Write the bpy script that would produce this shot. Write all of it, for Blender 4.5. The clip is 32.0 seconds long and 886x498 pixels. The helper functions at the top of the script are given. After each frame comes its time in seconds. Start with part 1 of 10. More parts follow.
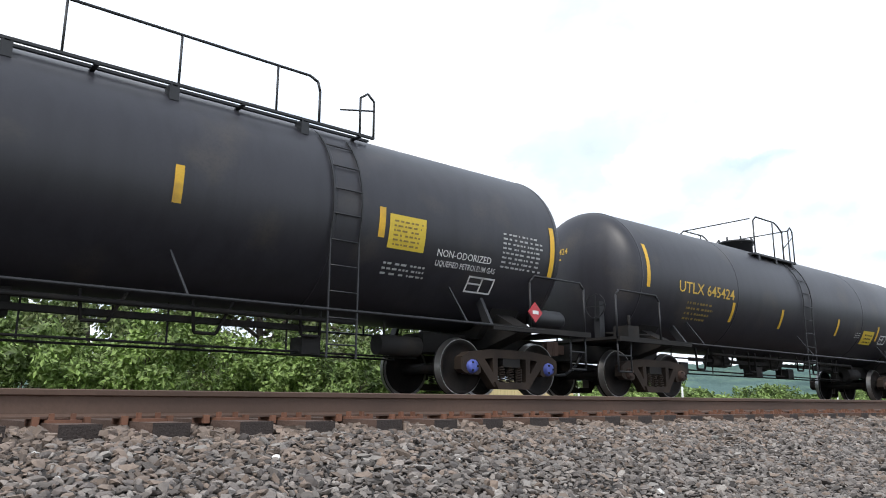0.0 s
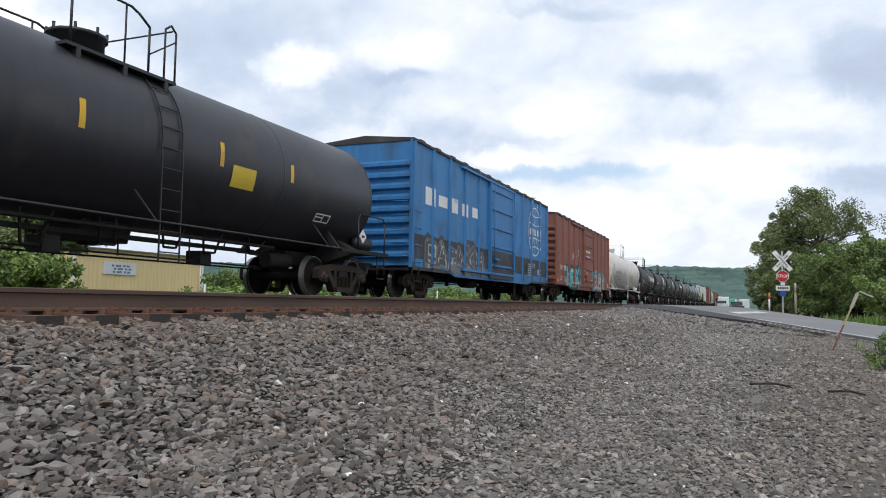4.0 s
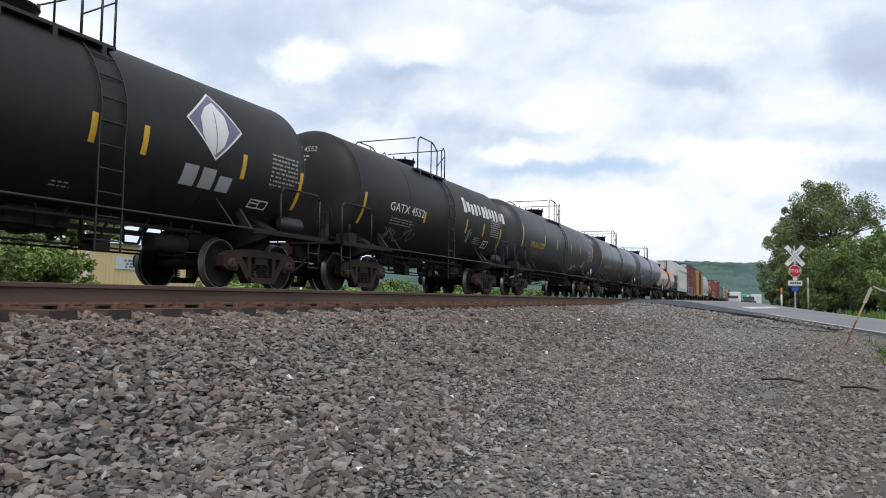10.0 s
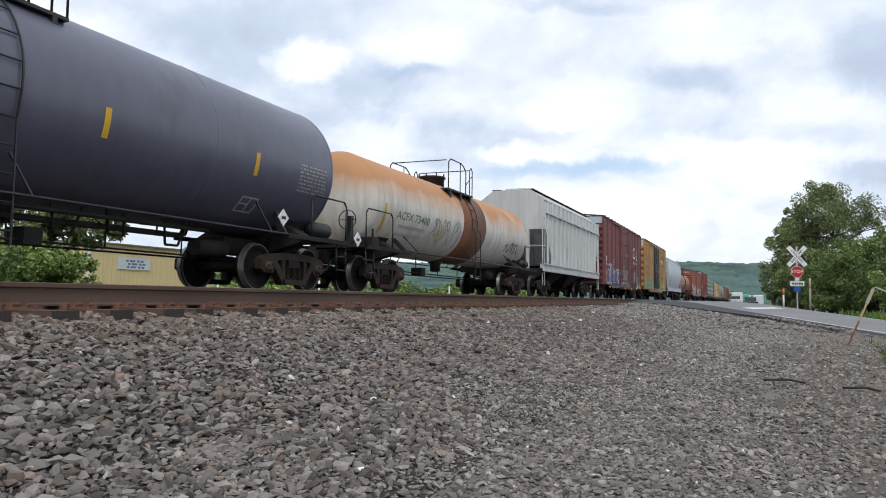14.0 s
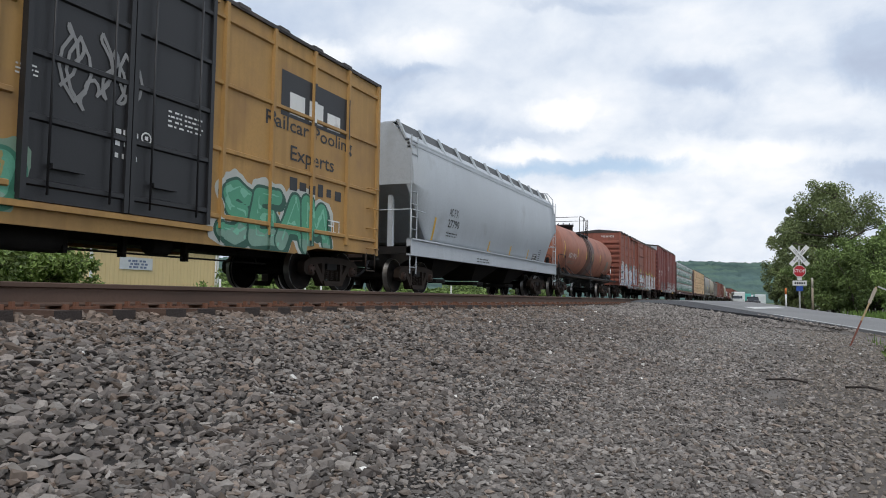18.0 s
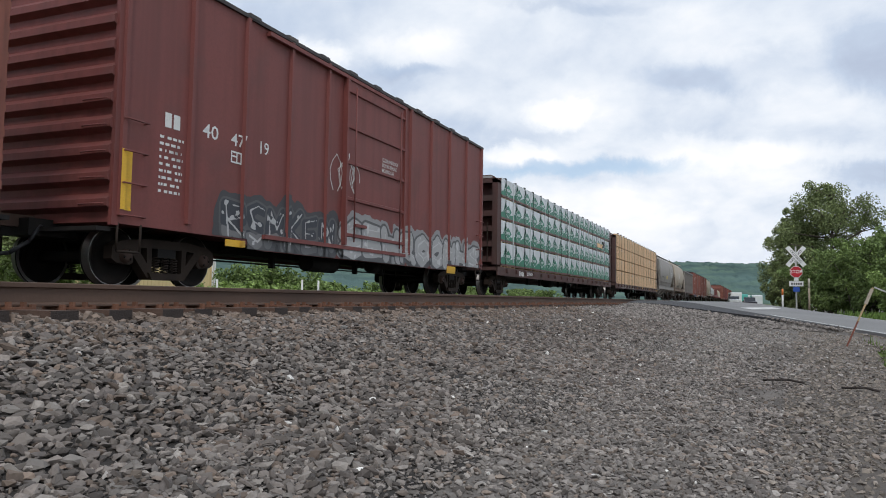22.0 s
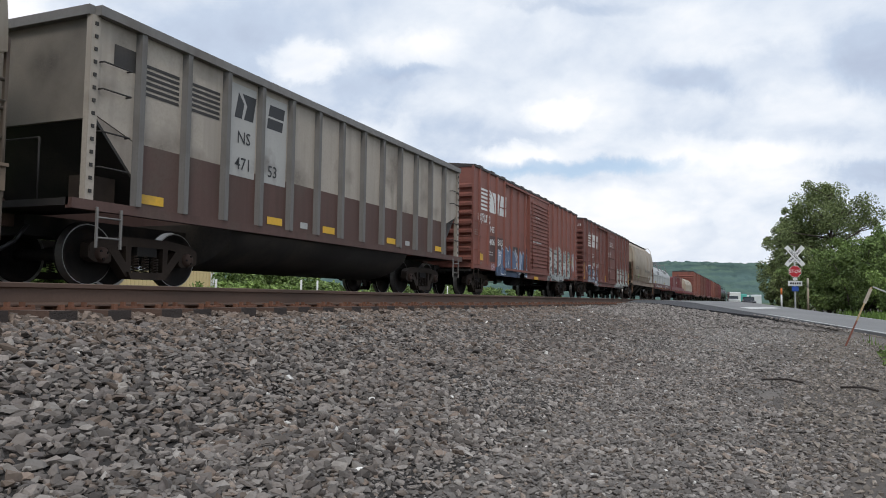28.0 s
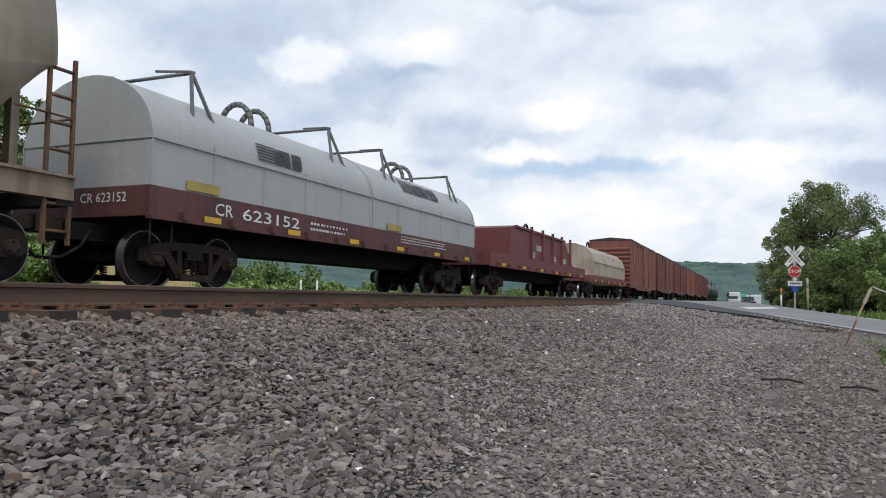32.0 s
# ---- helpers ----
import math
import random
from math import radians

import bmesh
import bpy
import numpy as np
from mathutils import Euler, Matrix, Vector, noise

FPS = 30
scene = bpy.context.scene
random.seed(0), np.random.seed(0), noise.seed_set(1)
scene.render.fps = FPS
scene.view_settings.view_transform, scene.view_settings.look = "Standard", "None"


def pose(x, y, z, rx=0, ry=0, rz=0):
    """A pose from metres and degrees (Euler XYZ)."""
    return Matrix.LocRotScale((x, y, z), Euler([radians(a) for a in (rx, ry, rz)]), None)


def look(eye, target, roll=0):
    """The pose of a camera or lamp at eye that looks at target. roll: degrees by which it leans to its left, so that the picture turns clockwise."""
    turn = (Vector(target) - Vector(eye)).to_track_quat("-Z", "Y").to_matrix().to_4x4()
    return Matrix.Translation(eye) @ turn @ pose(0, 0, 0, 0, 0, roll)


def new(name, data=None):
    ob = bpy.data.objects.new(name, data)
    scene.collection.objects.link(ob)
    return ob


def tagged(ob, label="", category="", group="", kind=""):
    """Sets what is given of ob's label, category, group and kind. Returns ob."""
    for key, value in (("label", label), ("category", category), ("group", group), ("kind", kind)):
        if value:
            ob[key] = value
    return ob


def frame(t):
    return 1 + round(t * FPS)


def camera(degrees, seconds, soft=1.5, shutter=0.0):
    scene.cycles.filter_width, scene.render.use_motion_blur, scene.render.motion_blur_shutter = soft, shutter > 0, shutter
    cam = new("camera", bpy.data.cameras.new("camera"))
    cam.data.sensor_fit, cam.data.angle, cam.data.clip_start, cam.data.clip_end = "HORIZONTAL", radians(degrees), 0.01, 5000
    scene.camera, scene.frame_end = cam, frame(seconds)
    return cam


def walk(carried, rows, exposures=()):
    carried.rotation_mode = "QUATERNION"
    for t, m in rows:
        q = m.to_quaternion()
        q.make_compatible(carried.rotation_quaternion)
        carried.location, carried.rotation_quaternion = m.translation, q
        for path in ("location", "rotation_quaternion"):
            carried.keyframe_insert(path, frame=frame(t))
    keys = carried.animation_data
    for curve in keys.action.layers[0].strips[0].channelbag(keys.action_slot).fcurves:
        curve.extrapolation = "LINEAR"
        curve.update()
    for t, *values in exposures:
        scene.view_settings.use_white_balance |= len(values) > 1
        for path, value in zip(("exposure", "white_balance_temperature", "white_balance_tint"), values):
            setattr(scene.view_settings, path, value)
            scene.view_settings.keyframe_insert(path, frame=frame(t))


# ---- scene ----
# camera: stands by a double-track line, pans once, then rests
cam = camera(62.0, 32.0, soft=1.0)
CAM_Z = -0.075
PATH = [
    (0, pose(0, 0, CAM_Z, 101.79, -0.23, 50.15)),
    (0.5, pose(0, 0, CAM_Z, 102.38, -0.50, 32.69)),
    (1, pose(0, 0, CAM_Z, 99.17, -0.84, 23.54)),
    (1.5, pose(0, 0, CAM_Z, 97.84, -0.60, 21.05)),
    (2, pose(0, 0, CAM_Z, 97.05, -0.64, 21.13)),
    (2.5, pose(0, 0, CAM_Z, 96.38, -0.68, 21.21)),
    (3, pose(0, 0, CAM_Z, 95.06, -0.73, 21.33)),
    (3.5, pose(0, 0, CAM_Z, 94.41, -0.74, 21.60)),
    (5.5, pose(0, 0, CAM_Z, 93.95, -0.83, 22.92)),
    (6, pose(0, 0, CAM_Z, 93.91, -0.80, 22.87)),
    (6.5, pose(0, 0, CAM_Z, 93.85, -0.81, 22.82)),
    (7, pose(0, 0, CAM_Z, 93.83, -0.82, 22.82)),
    (7.5, pose(0, 0, CAM_Z, 93.82, -0.83, 22.81)),
    (8, pose(0, 0, CAM_Z, 93.82, -0.83, 22.81)),
    (8.5, pose(0, 0, CAM_Z, 93.78, -0.81, 22.80)),
    (9, pose(0, 0, CAM_Z, 93.78, -0.80, 22.81)),
    (9.5, pose(0, 0, CAM_Z, 93.78, -0.81, 22.80)),
    (10, pose(0, 0, CAM_Z, 93.78, -0.80, 22.80)),
    (10.5, pose(0, 0, CAM_Z, 93.78, -0.81, 22.80)),
    (11, pose(0, 0, CAM_Z, 93.82, -0.81, 22.97)),
    (11.5, pose(0, 0, CAM_Z, 93.85, -0.79, 23.04)),
    (12, pose(0, 0, CAM_Z, 93.82, -0.82, 23.10)),
    (12.5, pose(0, 0, CAM_Z, 93.78, -0.80, 23.05)),
    (13, pose(0, 0, CAM_Z, 93.80, -0.76, 23.04)),
    (13.5, pose(0, 0, CAM_Z, 93.83, -0.81, 22.98)),
    (14, pose(0, 0, CAM_Z, 93.81, -0.83, 22.93)),
    (14.5, pose(0, 0, CAM_Z, 93.82, -0.82, 23.04)),
    (16.5, pose(0, 0, CAM_Z, 93.82, -0.82, 22.98)),
    (17, pose(0, 0, CAM_Z, 93.78, -0.79, 23.06)),
    (17.5, pose(0, 0, CAM_Z, 93.76, -0.79, 23.12)),
    (18, pose(0, 0, CAM_Z, 93.78, -0.80, 23.08)),
    (18.5, pose(0, 0, CAM_Z, 93.77, -0.79, 23.16)),
    (19, pose(0, 0, CAM_Z, 93.78, -0.80, 23.05)),
    (19.5, pose(0, 0, CAM_Z, 93.78, -0.79, 23.11)),
    (20, pose(0, 0, CAM_Z, 93.81, -0.80, 23.04)),
    (20.5, pose(0, 0, CAM_Z, 93.82, -0.82, 22.98)),
    (21, pose(0, 0, CAM_Z, 93.82, -0.82, 22.92)),
    (21.5, pose(0, 0, CAM_Z, 93.82, -0.82, 22.87)),
    (22, pose(0, 0, CAM_Z, 93.82, -0.83, 22.87)),
    (22.5, pose(0, 0, CAM_Z, 93.82, -0.82, 22.84)),
    (23, pose(0, 0, CAM_Z, 93.82, -0.83, 22.81)),
    (23.5, pose(0, 0, CAM_Z, 93.81, -0.82, 22.81)),
    (24, pose(0, 0, CAM_Z, 93.81, -0.82, 22.81)),
    (24.5, pose(0, 0, CAM_Z, 93.81, -0.81, 22.81)),
    (25, pose(0, 0, CAM_Z, 93.81, -0.80, 22.80)),
    (25.5, pose(0, 0, CAM_Z, 93.81, -0.80, 22.80)),
    (27.5, pose(0, 0, CAM_Z, 93.81, -0.79, 22.80)),
    (28, pose(0, 0, CAM_Z, 93.81, -0.79, 22.80)),
    (28.5, pose(0, 0, CAM_Z, 93.81, -0.79, 22.80)),
    (29, pose(0, 0, CAM_Z, 93.81, -0.79, 22.80)),
    (29.5, pose(0, 0, CAM_Z, 93.81, -0.79, 22.80)),
    (30, pose(0, 0, CAM_Z, 93.81, -0.80, 22.81)),
    (30.5, pose(0, 0, CAM_Z, 93.80, -0.80, 22.75)),
    (31, pose(0, 0, CAM_Z, 93.81, -0.81, 22.81)),
    (31.5, pose(0, 0, CAM_Z, 93.81, -0.79, 22.81)),
    (32, pose(0, 0, CAM_Z, 93.81, -0.80, 22.78)),
]
walk(cam, PATH, ((0.0, 0.68), (0.2, 0.42), (0.4, 0.05), (0.7, -0.22), (1.0, -0.32), (1.5, -0.24), (2.0, -0.14), (3.0, 0.0), (3.5, 0.1), (5.5, 0.08), (6.2, 0.0), (7.5, -0.02), (9.0, 0.03), (10.0, 0.09), (11.0, 0.16), (12.0, 0.22), (13.0, 0.2), (14.5, 0.09), (16.5, -0.03), (32.0, -0.03)))
TRACK_X, RAIL_Z, SPEED = -9.9, 0.05, 15.5

# ---- world and light: a bright, broken overcast ----
def build_world():
    w = bpy.data.worlds.new("sky")
    scene.world = w
    w.use_nodes = True
    nt = w.node_tree
    nt.nodes.clear()
    N, L = nt.nodes.new, nt.links.new
    out, bg = N("ShaderNodeOutputWorld"), N("ShaderNodeBackground")
    L(bg.outputs[0], out.inputs[0])
    sky = N("ShaderNodeTexSky")
    sky.sky_type, sky.sun_disc = "NISHITA", False
    sky.sun_elevation, sky.sun_rotation = radians(55), radians(200)
    dim = N("ShaderNodeVectorMath")
    dim.operation = "SCALE"
    dim.inputs[3].default_value = 0.15
    L(sky.outputs[0], dim.inputs[0])
    tc, sep = N("ShaderNodeTexCoord"), N("ShaderNodeSeparateXYZ")
    way = tc.outputs["Generated"]
    L(way, sep.inputs[0])

    def calc(op, a, b, c=None):
        n = N("ShaderNodeMath")
        n.operation = op
        for k, q in enumerate((a, b, c)):
            if isinstance(q, (int, float)):
                n.inputs[k].default_value = q
            elif q is not None:
                L(q, n.inputs[k])
        return n.outputs[0]

    def ramp_of(x, lo, hi, a, b, smoothly=False):
        r = N("ShaderNodeMapRange")
        if smoothly:
            r.interpolation_type = "SMOOTHSTEP"
        for k, q in enumerate((lo, hi, a, b)):
            r.inputs[k + 1].default_value = q
        L(x, r.inputs[0])
        return r.outputs[0]

    # clouds lie in a sheet overhead, so they crowd together towards the horizon
    height = calc("MAXIMUM", calc("ADD", sep.outputs[2], 0.42), 0.3)
    comb = N("ShaderNodeCombineXYZ")
    L(calc("DIVIDE", sep.outputs[0], height), comb.inputs[0]), L(calc("DIVIDE", sep.outputs[1], height), comb.inputs[1])

    def noise_on(vec, sc, de, ro, di, colour=False):
        n = N("ShaderNodeTexNoise")
        n.inputs["Scale"].default_value, n.inputs["Detail"].default_value = sc, de
        n.inputs["Roughness"].default_value, n.inputs["Distortion"].default_value = ro, di
        L(vec, n.inputs["Vector"])
        return n.outputs[1 if colour else 0]

    big, small = noise_on(comb.outputs[0], 2.2, 8, 0.56, 0.35), noise_on(comb.outputs[0], 5.6, 7, 0.55, 0.25)
    tone = ramp_of(calc("MULTIPLY_ADD", big, 0.6, calc("MULTIPLY", small, 0.4)), 0.34, 0.66, 0.2, 0.9)
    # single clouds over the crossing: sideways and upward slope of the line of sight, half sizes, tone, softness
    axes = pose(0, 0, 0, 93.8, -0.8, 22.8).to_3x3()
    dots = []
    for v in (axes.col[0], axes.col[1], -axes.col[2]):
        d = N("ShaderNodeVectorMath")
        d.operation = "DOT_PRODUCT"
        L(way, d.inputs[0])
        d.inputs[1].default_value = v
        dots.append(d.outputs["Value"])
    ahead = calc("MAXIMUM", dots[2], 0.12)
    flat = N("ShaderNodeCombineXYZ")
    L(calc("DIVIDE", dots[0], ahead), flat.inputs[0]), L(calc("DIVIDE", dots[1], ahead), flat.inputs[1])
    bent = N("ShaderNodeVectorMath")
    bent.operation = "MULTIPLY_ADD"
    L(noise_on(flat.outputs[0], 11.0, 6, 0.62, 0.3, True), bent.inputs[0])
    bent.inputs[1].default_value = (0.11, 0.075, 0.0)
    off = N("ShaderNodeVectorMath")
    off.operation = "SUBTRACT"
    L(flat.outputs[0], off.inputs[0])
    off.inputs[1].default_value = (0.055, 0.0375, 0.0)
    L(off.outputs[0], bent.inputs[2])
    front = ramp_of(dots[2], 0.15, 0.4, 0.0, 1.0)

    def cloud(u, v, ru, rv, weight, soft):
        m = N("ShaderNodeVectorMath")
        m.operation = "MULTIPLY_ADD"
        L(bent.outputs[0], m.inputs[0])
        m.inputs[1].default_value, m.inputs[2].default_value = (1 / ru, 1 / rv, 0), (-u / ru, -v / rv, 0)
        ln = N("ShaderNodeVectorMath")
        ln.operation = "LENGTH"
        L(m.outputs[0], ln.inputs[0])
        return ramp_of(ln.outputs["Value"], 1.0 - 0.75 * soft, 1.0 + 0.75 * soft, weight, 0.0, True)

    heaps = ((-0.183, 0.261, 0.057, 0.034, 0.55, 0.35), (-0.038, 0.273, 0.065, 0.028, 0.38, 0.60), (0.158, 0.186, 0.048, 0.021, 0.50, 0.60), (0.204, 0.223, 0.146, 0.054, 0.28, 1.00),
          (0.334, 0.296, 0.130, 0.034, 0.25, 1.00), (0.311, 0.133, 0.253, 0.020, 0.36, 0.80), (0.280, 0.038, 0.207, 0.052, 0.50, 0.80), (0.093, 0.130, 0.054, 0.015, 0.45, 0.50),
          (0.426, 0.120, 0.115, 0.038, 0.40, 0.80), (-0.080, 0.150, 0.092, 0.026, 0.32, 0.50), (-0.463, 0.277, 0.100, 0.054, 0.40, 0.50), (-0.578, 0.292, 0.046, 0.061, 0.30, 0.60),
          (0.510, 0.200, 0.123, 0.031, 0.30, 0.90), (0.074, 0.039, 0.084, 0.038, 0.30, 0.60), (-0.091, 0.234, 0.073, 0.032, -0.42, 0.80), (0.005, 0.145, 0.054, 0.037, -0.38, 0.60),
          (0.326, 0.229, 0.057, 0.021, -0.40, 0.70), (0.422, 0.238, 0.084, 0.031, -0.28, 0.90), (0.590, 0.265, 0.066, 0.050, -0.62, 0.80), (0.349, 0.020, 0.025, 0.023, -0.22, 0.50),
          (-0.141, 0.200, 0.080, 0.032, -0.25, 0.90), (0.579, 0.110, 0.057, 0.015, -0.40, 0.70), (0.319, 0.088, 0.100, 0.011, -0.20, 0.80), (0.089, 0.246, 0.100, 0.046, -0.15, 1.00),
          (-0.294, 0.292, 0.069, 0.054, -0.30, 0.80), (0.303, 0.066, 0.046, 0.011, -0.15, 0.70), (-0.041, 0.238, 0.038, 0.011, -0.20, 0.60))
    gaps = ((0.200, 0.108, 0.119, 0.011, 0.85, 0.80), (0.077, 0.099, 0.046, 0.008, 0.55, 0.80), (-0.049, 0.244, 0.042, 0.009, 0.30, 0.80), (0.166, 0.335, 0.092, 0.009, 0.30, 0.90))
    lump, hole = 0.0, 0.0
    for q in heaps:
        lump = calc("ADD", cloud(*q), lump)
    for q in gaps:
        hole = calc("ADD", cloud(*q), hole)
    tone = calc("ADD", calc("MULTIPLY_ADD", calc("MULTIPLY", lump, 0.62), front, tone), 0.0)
    body = N("ShaderNodeValToRGB")  # shaded bellies to sunlit tops
    e = body.color_ramp.elements
    e[0].position, e[0].color = 0.0, (0.47, 0.54, 0.69, 1)
    e[1].position, e[1].color = 1.0, (1.04, 1.05, 1.08, 1)
    for at, col in ((0.35, (0.585, 0.68, 0.835, 1)), (0.7, (0.835, 0.895, 0.985, 1))):
        body.color_ramp.elements.new(at).color = col
    L(tone, body.inputs[0])
    cover = ramp_of(noise_on(comb.outputs[0], 1.1, 4, 0.5, 0.2), 0.34, 0.44, 0.35, 1.0)
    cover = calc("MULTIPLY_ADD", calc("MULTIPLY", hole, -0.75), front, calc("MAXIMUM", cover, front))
    haze = ramp_of(sep.outputs[2], 0.0, 0.12, 0.5, 0.0)  # pale haze low down
    mix, mix2 = N("ShaderNodeMix"), N("ShaderNodeMix")
    mix.data_type = mix2.data_type = "RGBA"
    L(cover, mix.inputs[0]), L(dim.outputs[0], mix.inputs[6]), L(body.outputs[0], mix.inputs[7])
    L(haze, mix2.inputs[0]), L(mix.outputs[2], mix2.inputs[6])
    mix2.inputs[7].default_value = (0.90, 0.93, 1.0, 1)
    L(mix2.outputs[2], bg.inputs[0])
    bg.inputs[1].default_value = 1.0
    sun = new("sun", bpy.data.lights.new("sun", "SUN"))
    sun.data.energy, sun.data.angle, sun.data.color = 1.35, radians(14), (1.0, 0.96, 0.9)
    sun.matrix_world = look((12, -22, 30), (0, 0, 0))


build_world()


# ---- materials ----
MATS = {}


def mat(name, col, rough=0.7, metal=0.0, vary=0.12, scale=3.0, streak=0.0, dirt=0.0, dirt_col=(0.09, 0.07, 0.055), bump=0.15, island=0.0, fine=40.0, spec=0.5):
    """Two scales of variation, optional dirt in patches, optional rain streaks, optional change from piece to piece."""
    if name in MATS:
        return MATS[name]
    m = bpy.data.materials.new(name)
    MATS[name] = m
    m.use_nodes = True
    nt = m.node_tree
    N, L = nt.nodes.new, nt.links.new
    b = nt.nodes["Principled BSDF"]
    b.inputs["Roughness"].default_value, b.inputs["Metallic"].default_value = rough, metal
    b.inputs["Specular IOR Level"].default_value = spec
    tc = N("ShaderNodeTexCoord")

    def noise_of(sc, detail, stretch=None):
        n = N("ShaderNodeTexNoise")
        n.inputs["Scale"].default_value, n.inputs["Detail"].default_value = sc, detail
        src = tc.outputs["Object"]
        if stretch:
            mp = N("ShaderNodeMapping")
            mp.inputs["Scale"].default_value = stretch
            L(src, mp.inputs[0])
            src = mp.outputs[0]
        L(src, n.inputs["Vector"])
        return n.outputs[0]

    def blend(fac, a, c, lo, hi):
        r = N("ShaderNodeMapRange")
        r.inputs[1].default_value, r.inputs[2].default_value = lo, hi
        L(fac, r.inputs[0])
        x = N("ShaderNodeMix")
        x.data_type = "RGBA"
        L(r.outputs[0], x.inputs[0])
        for v, k in ((a, 6), (c, 7)):
            if isinstance(v, tuple):
                x.inputs[k].default_value = (*v, 1)
            else:
                L(v, x.inputs[k])
        return x.outputs[2]

    lo = tuple(max(0, c * (1 - vary)) for c in col)
    hi = tuple(min(1, c * (1 + vary)) for c in col)
    big = noise_of(scale * 0.25, 5)
    fin = noise_of(fine, 4)
    c = blend(big, lo, hi, 0.3, 0.7)
    if island:
        g = N("ShaderNodeNewGeometry")
        hsv = N("ShaderNodeHueSaturation")
        r = N("ShaderNodeMapRange")
        r.inputs[3].default_value, r.inputs[4].default_value = 1 - island, 1 + island
        L(g.outputs["Random Per Island"], r.inputs[0])
        L(r.outputs[0], hsv.inputs["Value"])
        L(c, hsv.inputs["Color"])
        c = hsv.outputs[0]
    if streak:
        c = blend(noise_of(1.0, 5, (5.0, 5.0, 0.35)), c, tuple(x * (1 - streak) for x in col), 0.45, 0.75)
    if dirt:
        c = blend(noise_of(scale * 0.5, 8), c, dirt_col, 0.62 - dirt * 0.3, 0.8)
    c = blend(fin, c, tuple(x * 0.8 for x in col), 0.45, 0.95)
    L(c, b.inputs["Base Color"])
    rr = N("ShaderNodeMapRange")
    rr.inputs[3].default_value, rr.inputs[4].default_value = max(0.05, rough - 0.1), min(1, rough + 0.12)
    L(big, rr.inputs[0])
    L(rr.outputs[0], b.inputs["Roughness"])
    if bump:
        bp = N("ShaderNodeBump")
        bp.inputs["Strength"].default_value, bp.inputs["Distance"].default_value = bump, 0.01
        L(fin, bp.inputs["Height"])
        L(bp.outputs[0], b.inputs["Normal"])
    return m


def paint(name, col, rough=0.5, **k):
    return mat(name, col, rough, **{**dict(vary=0.1, scale=2.0, streak=0.25, dirt=0.25, bump=0.06, fine=25.0), **k})


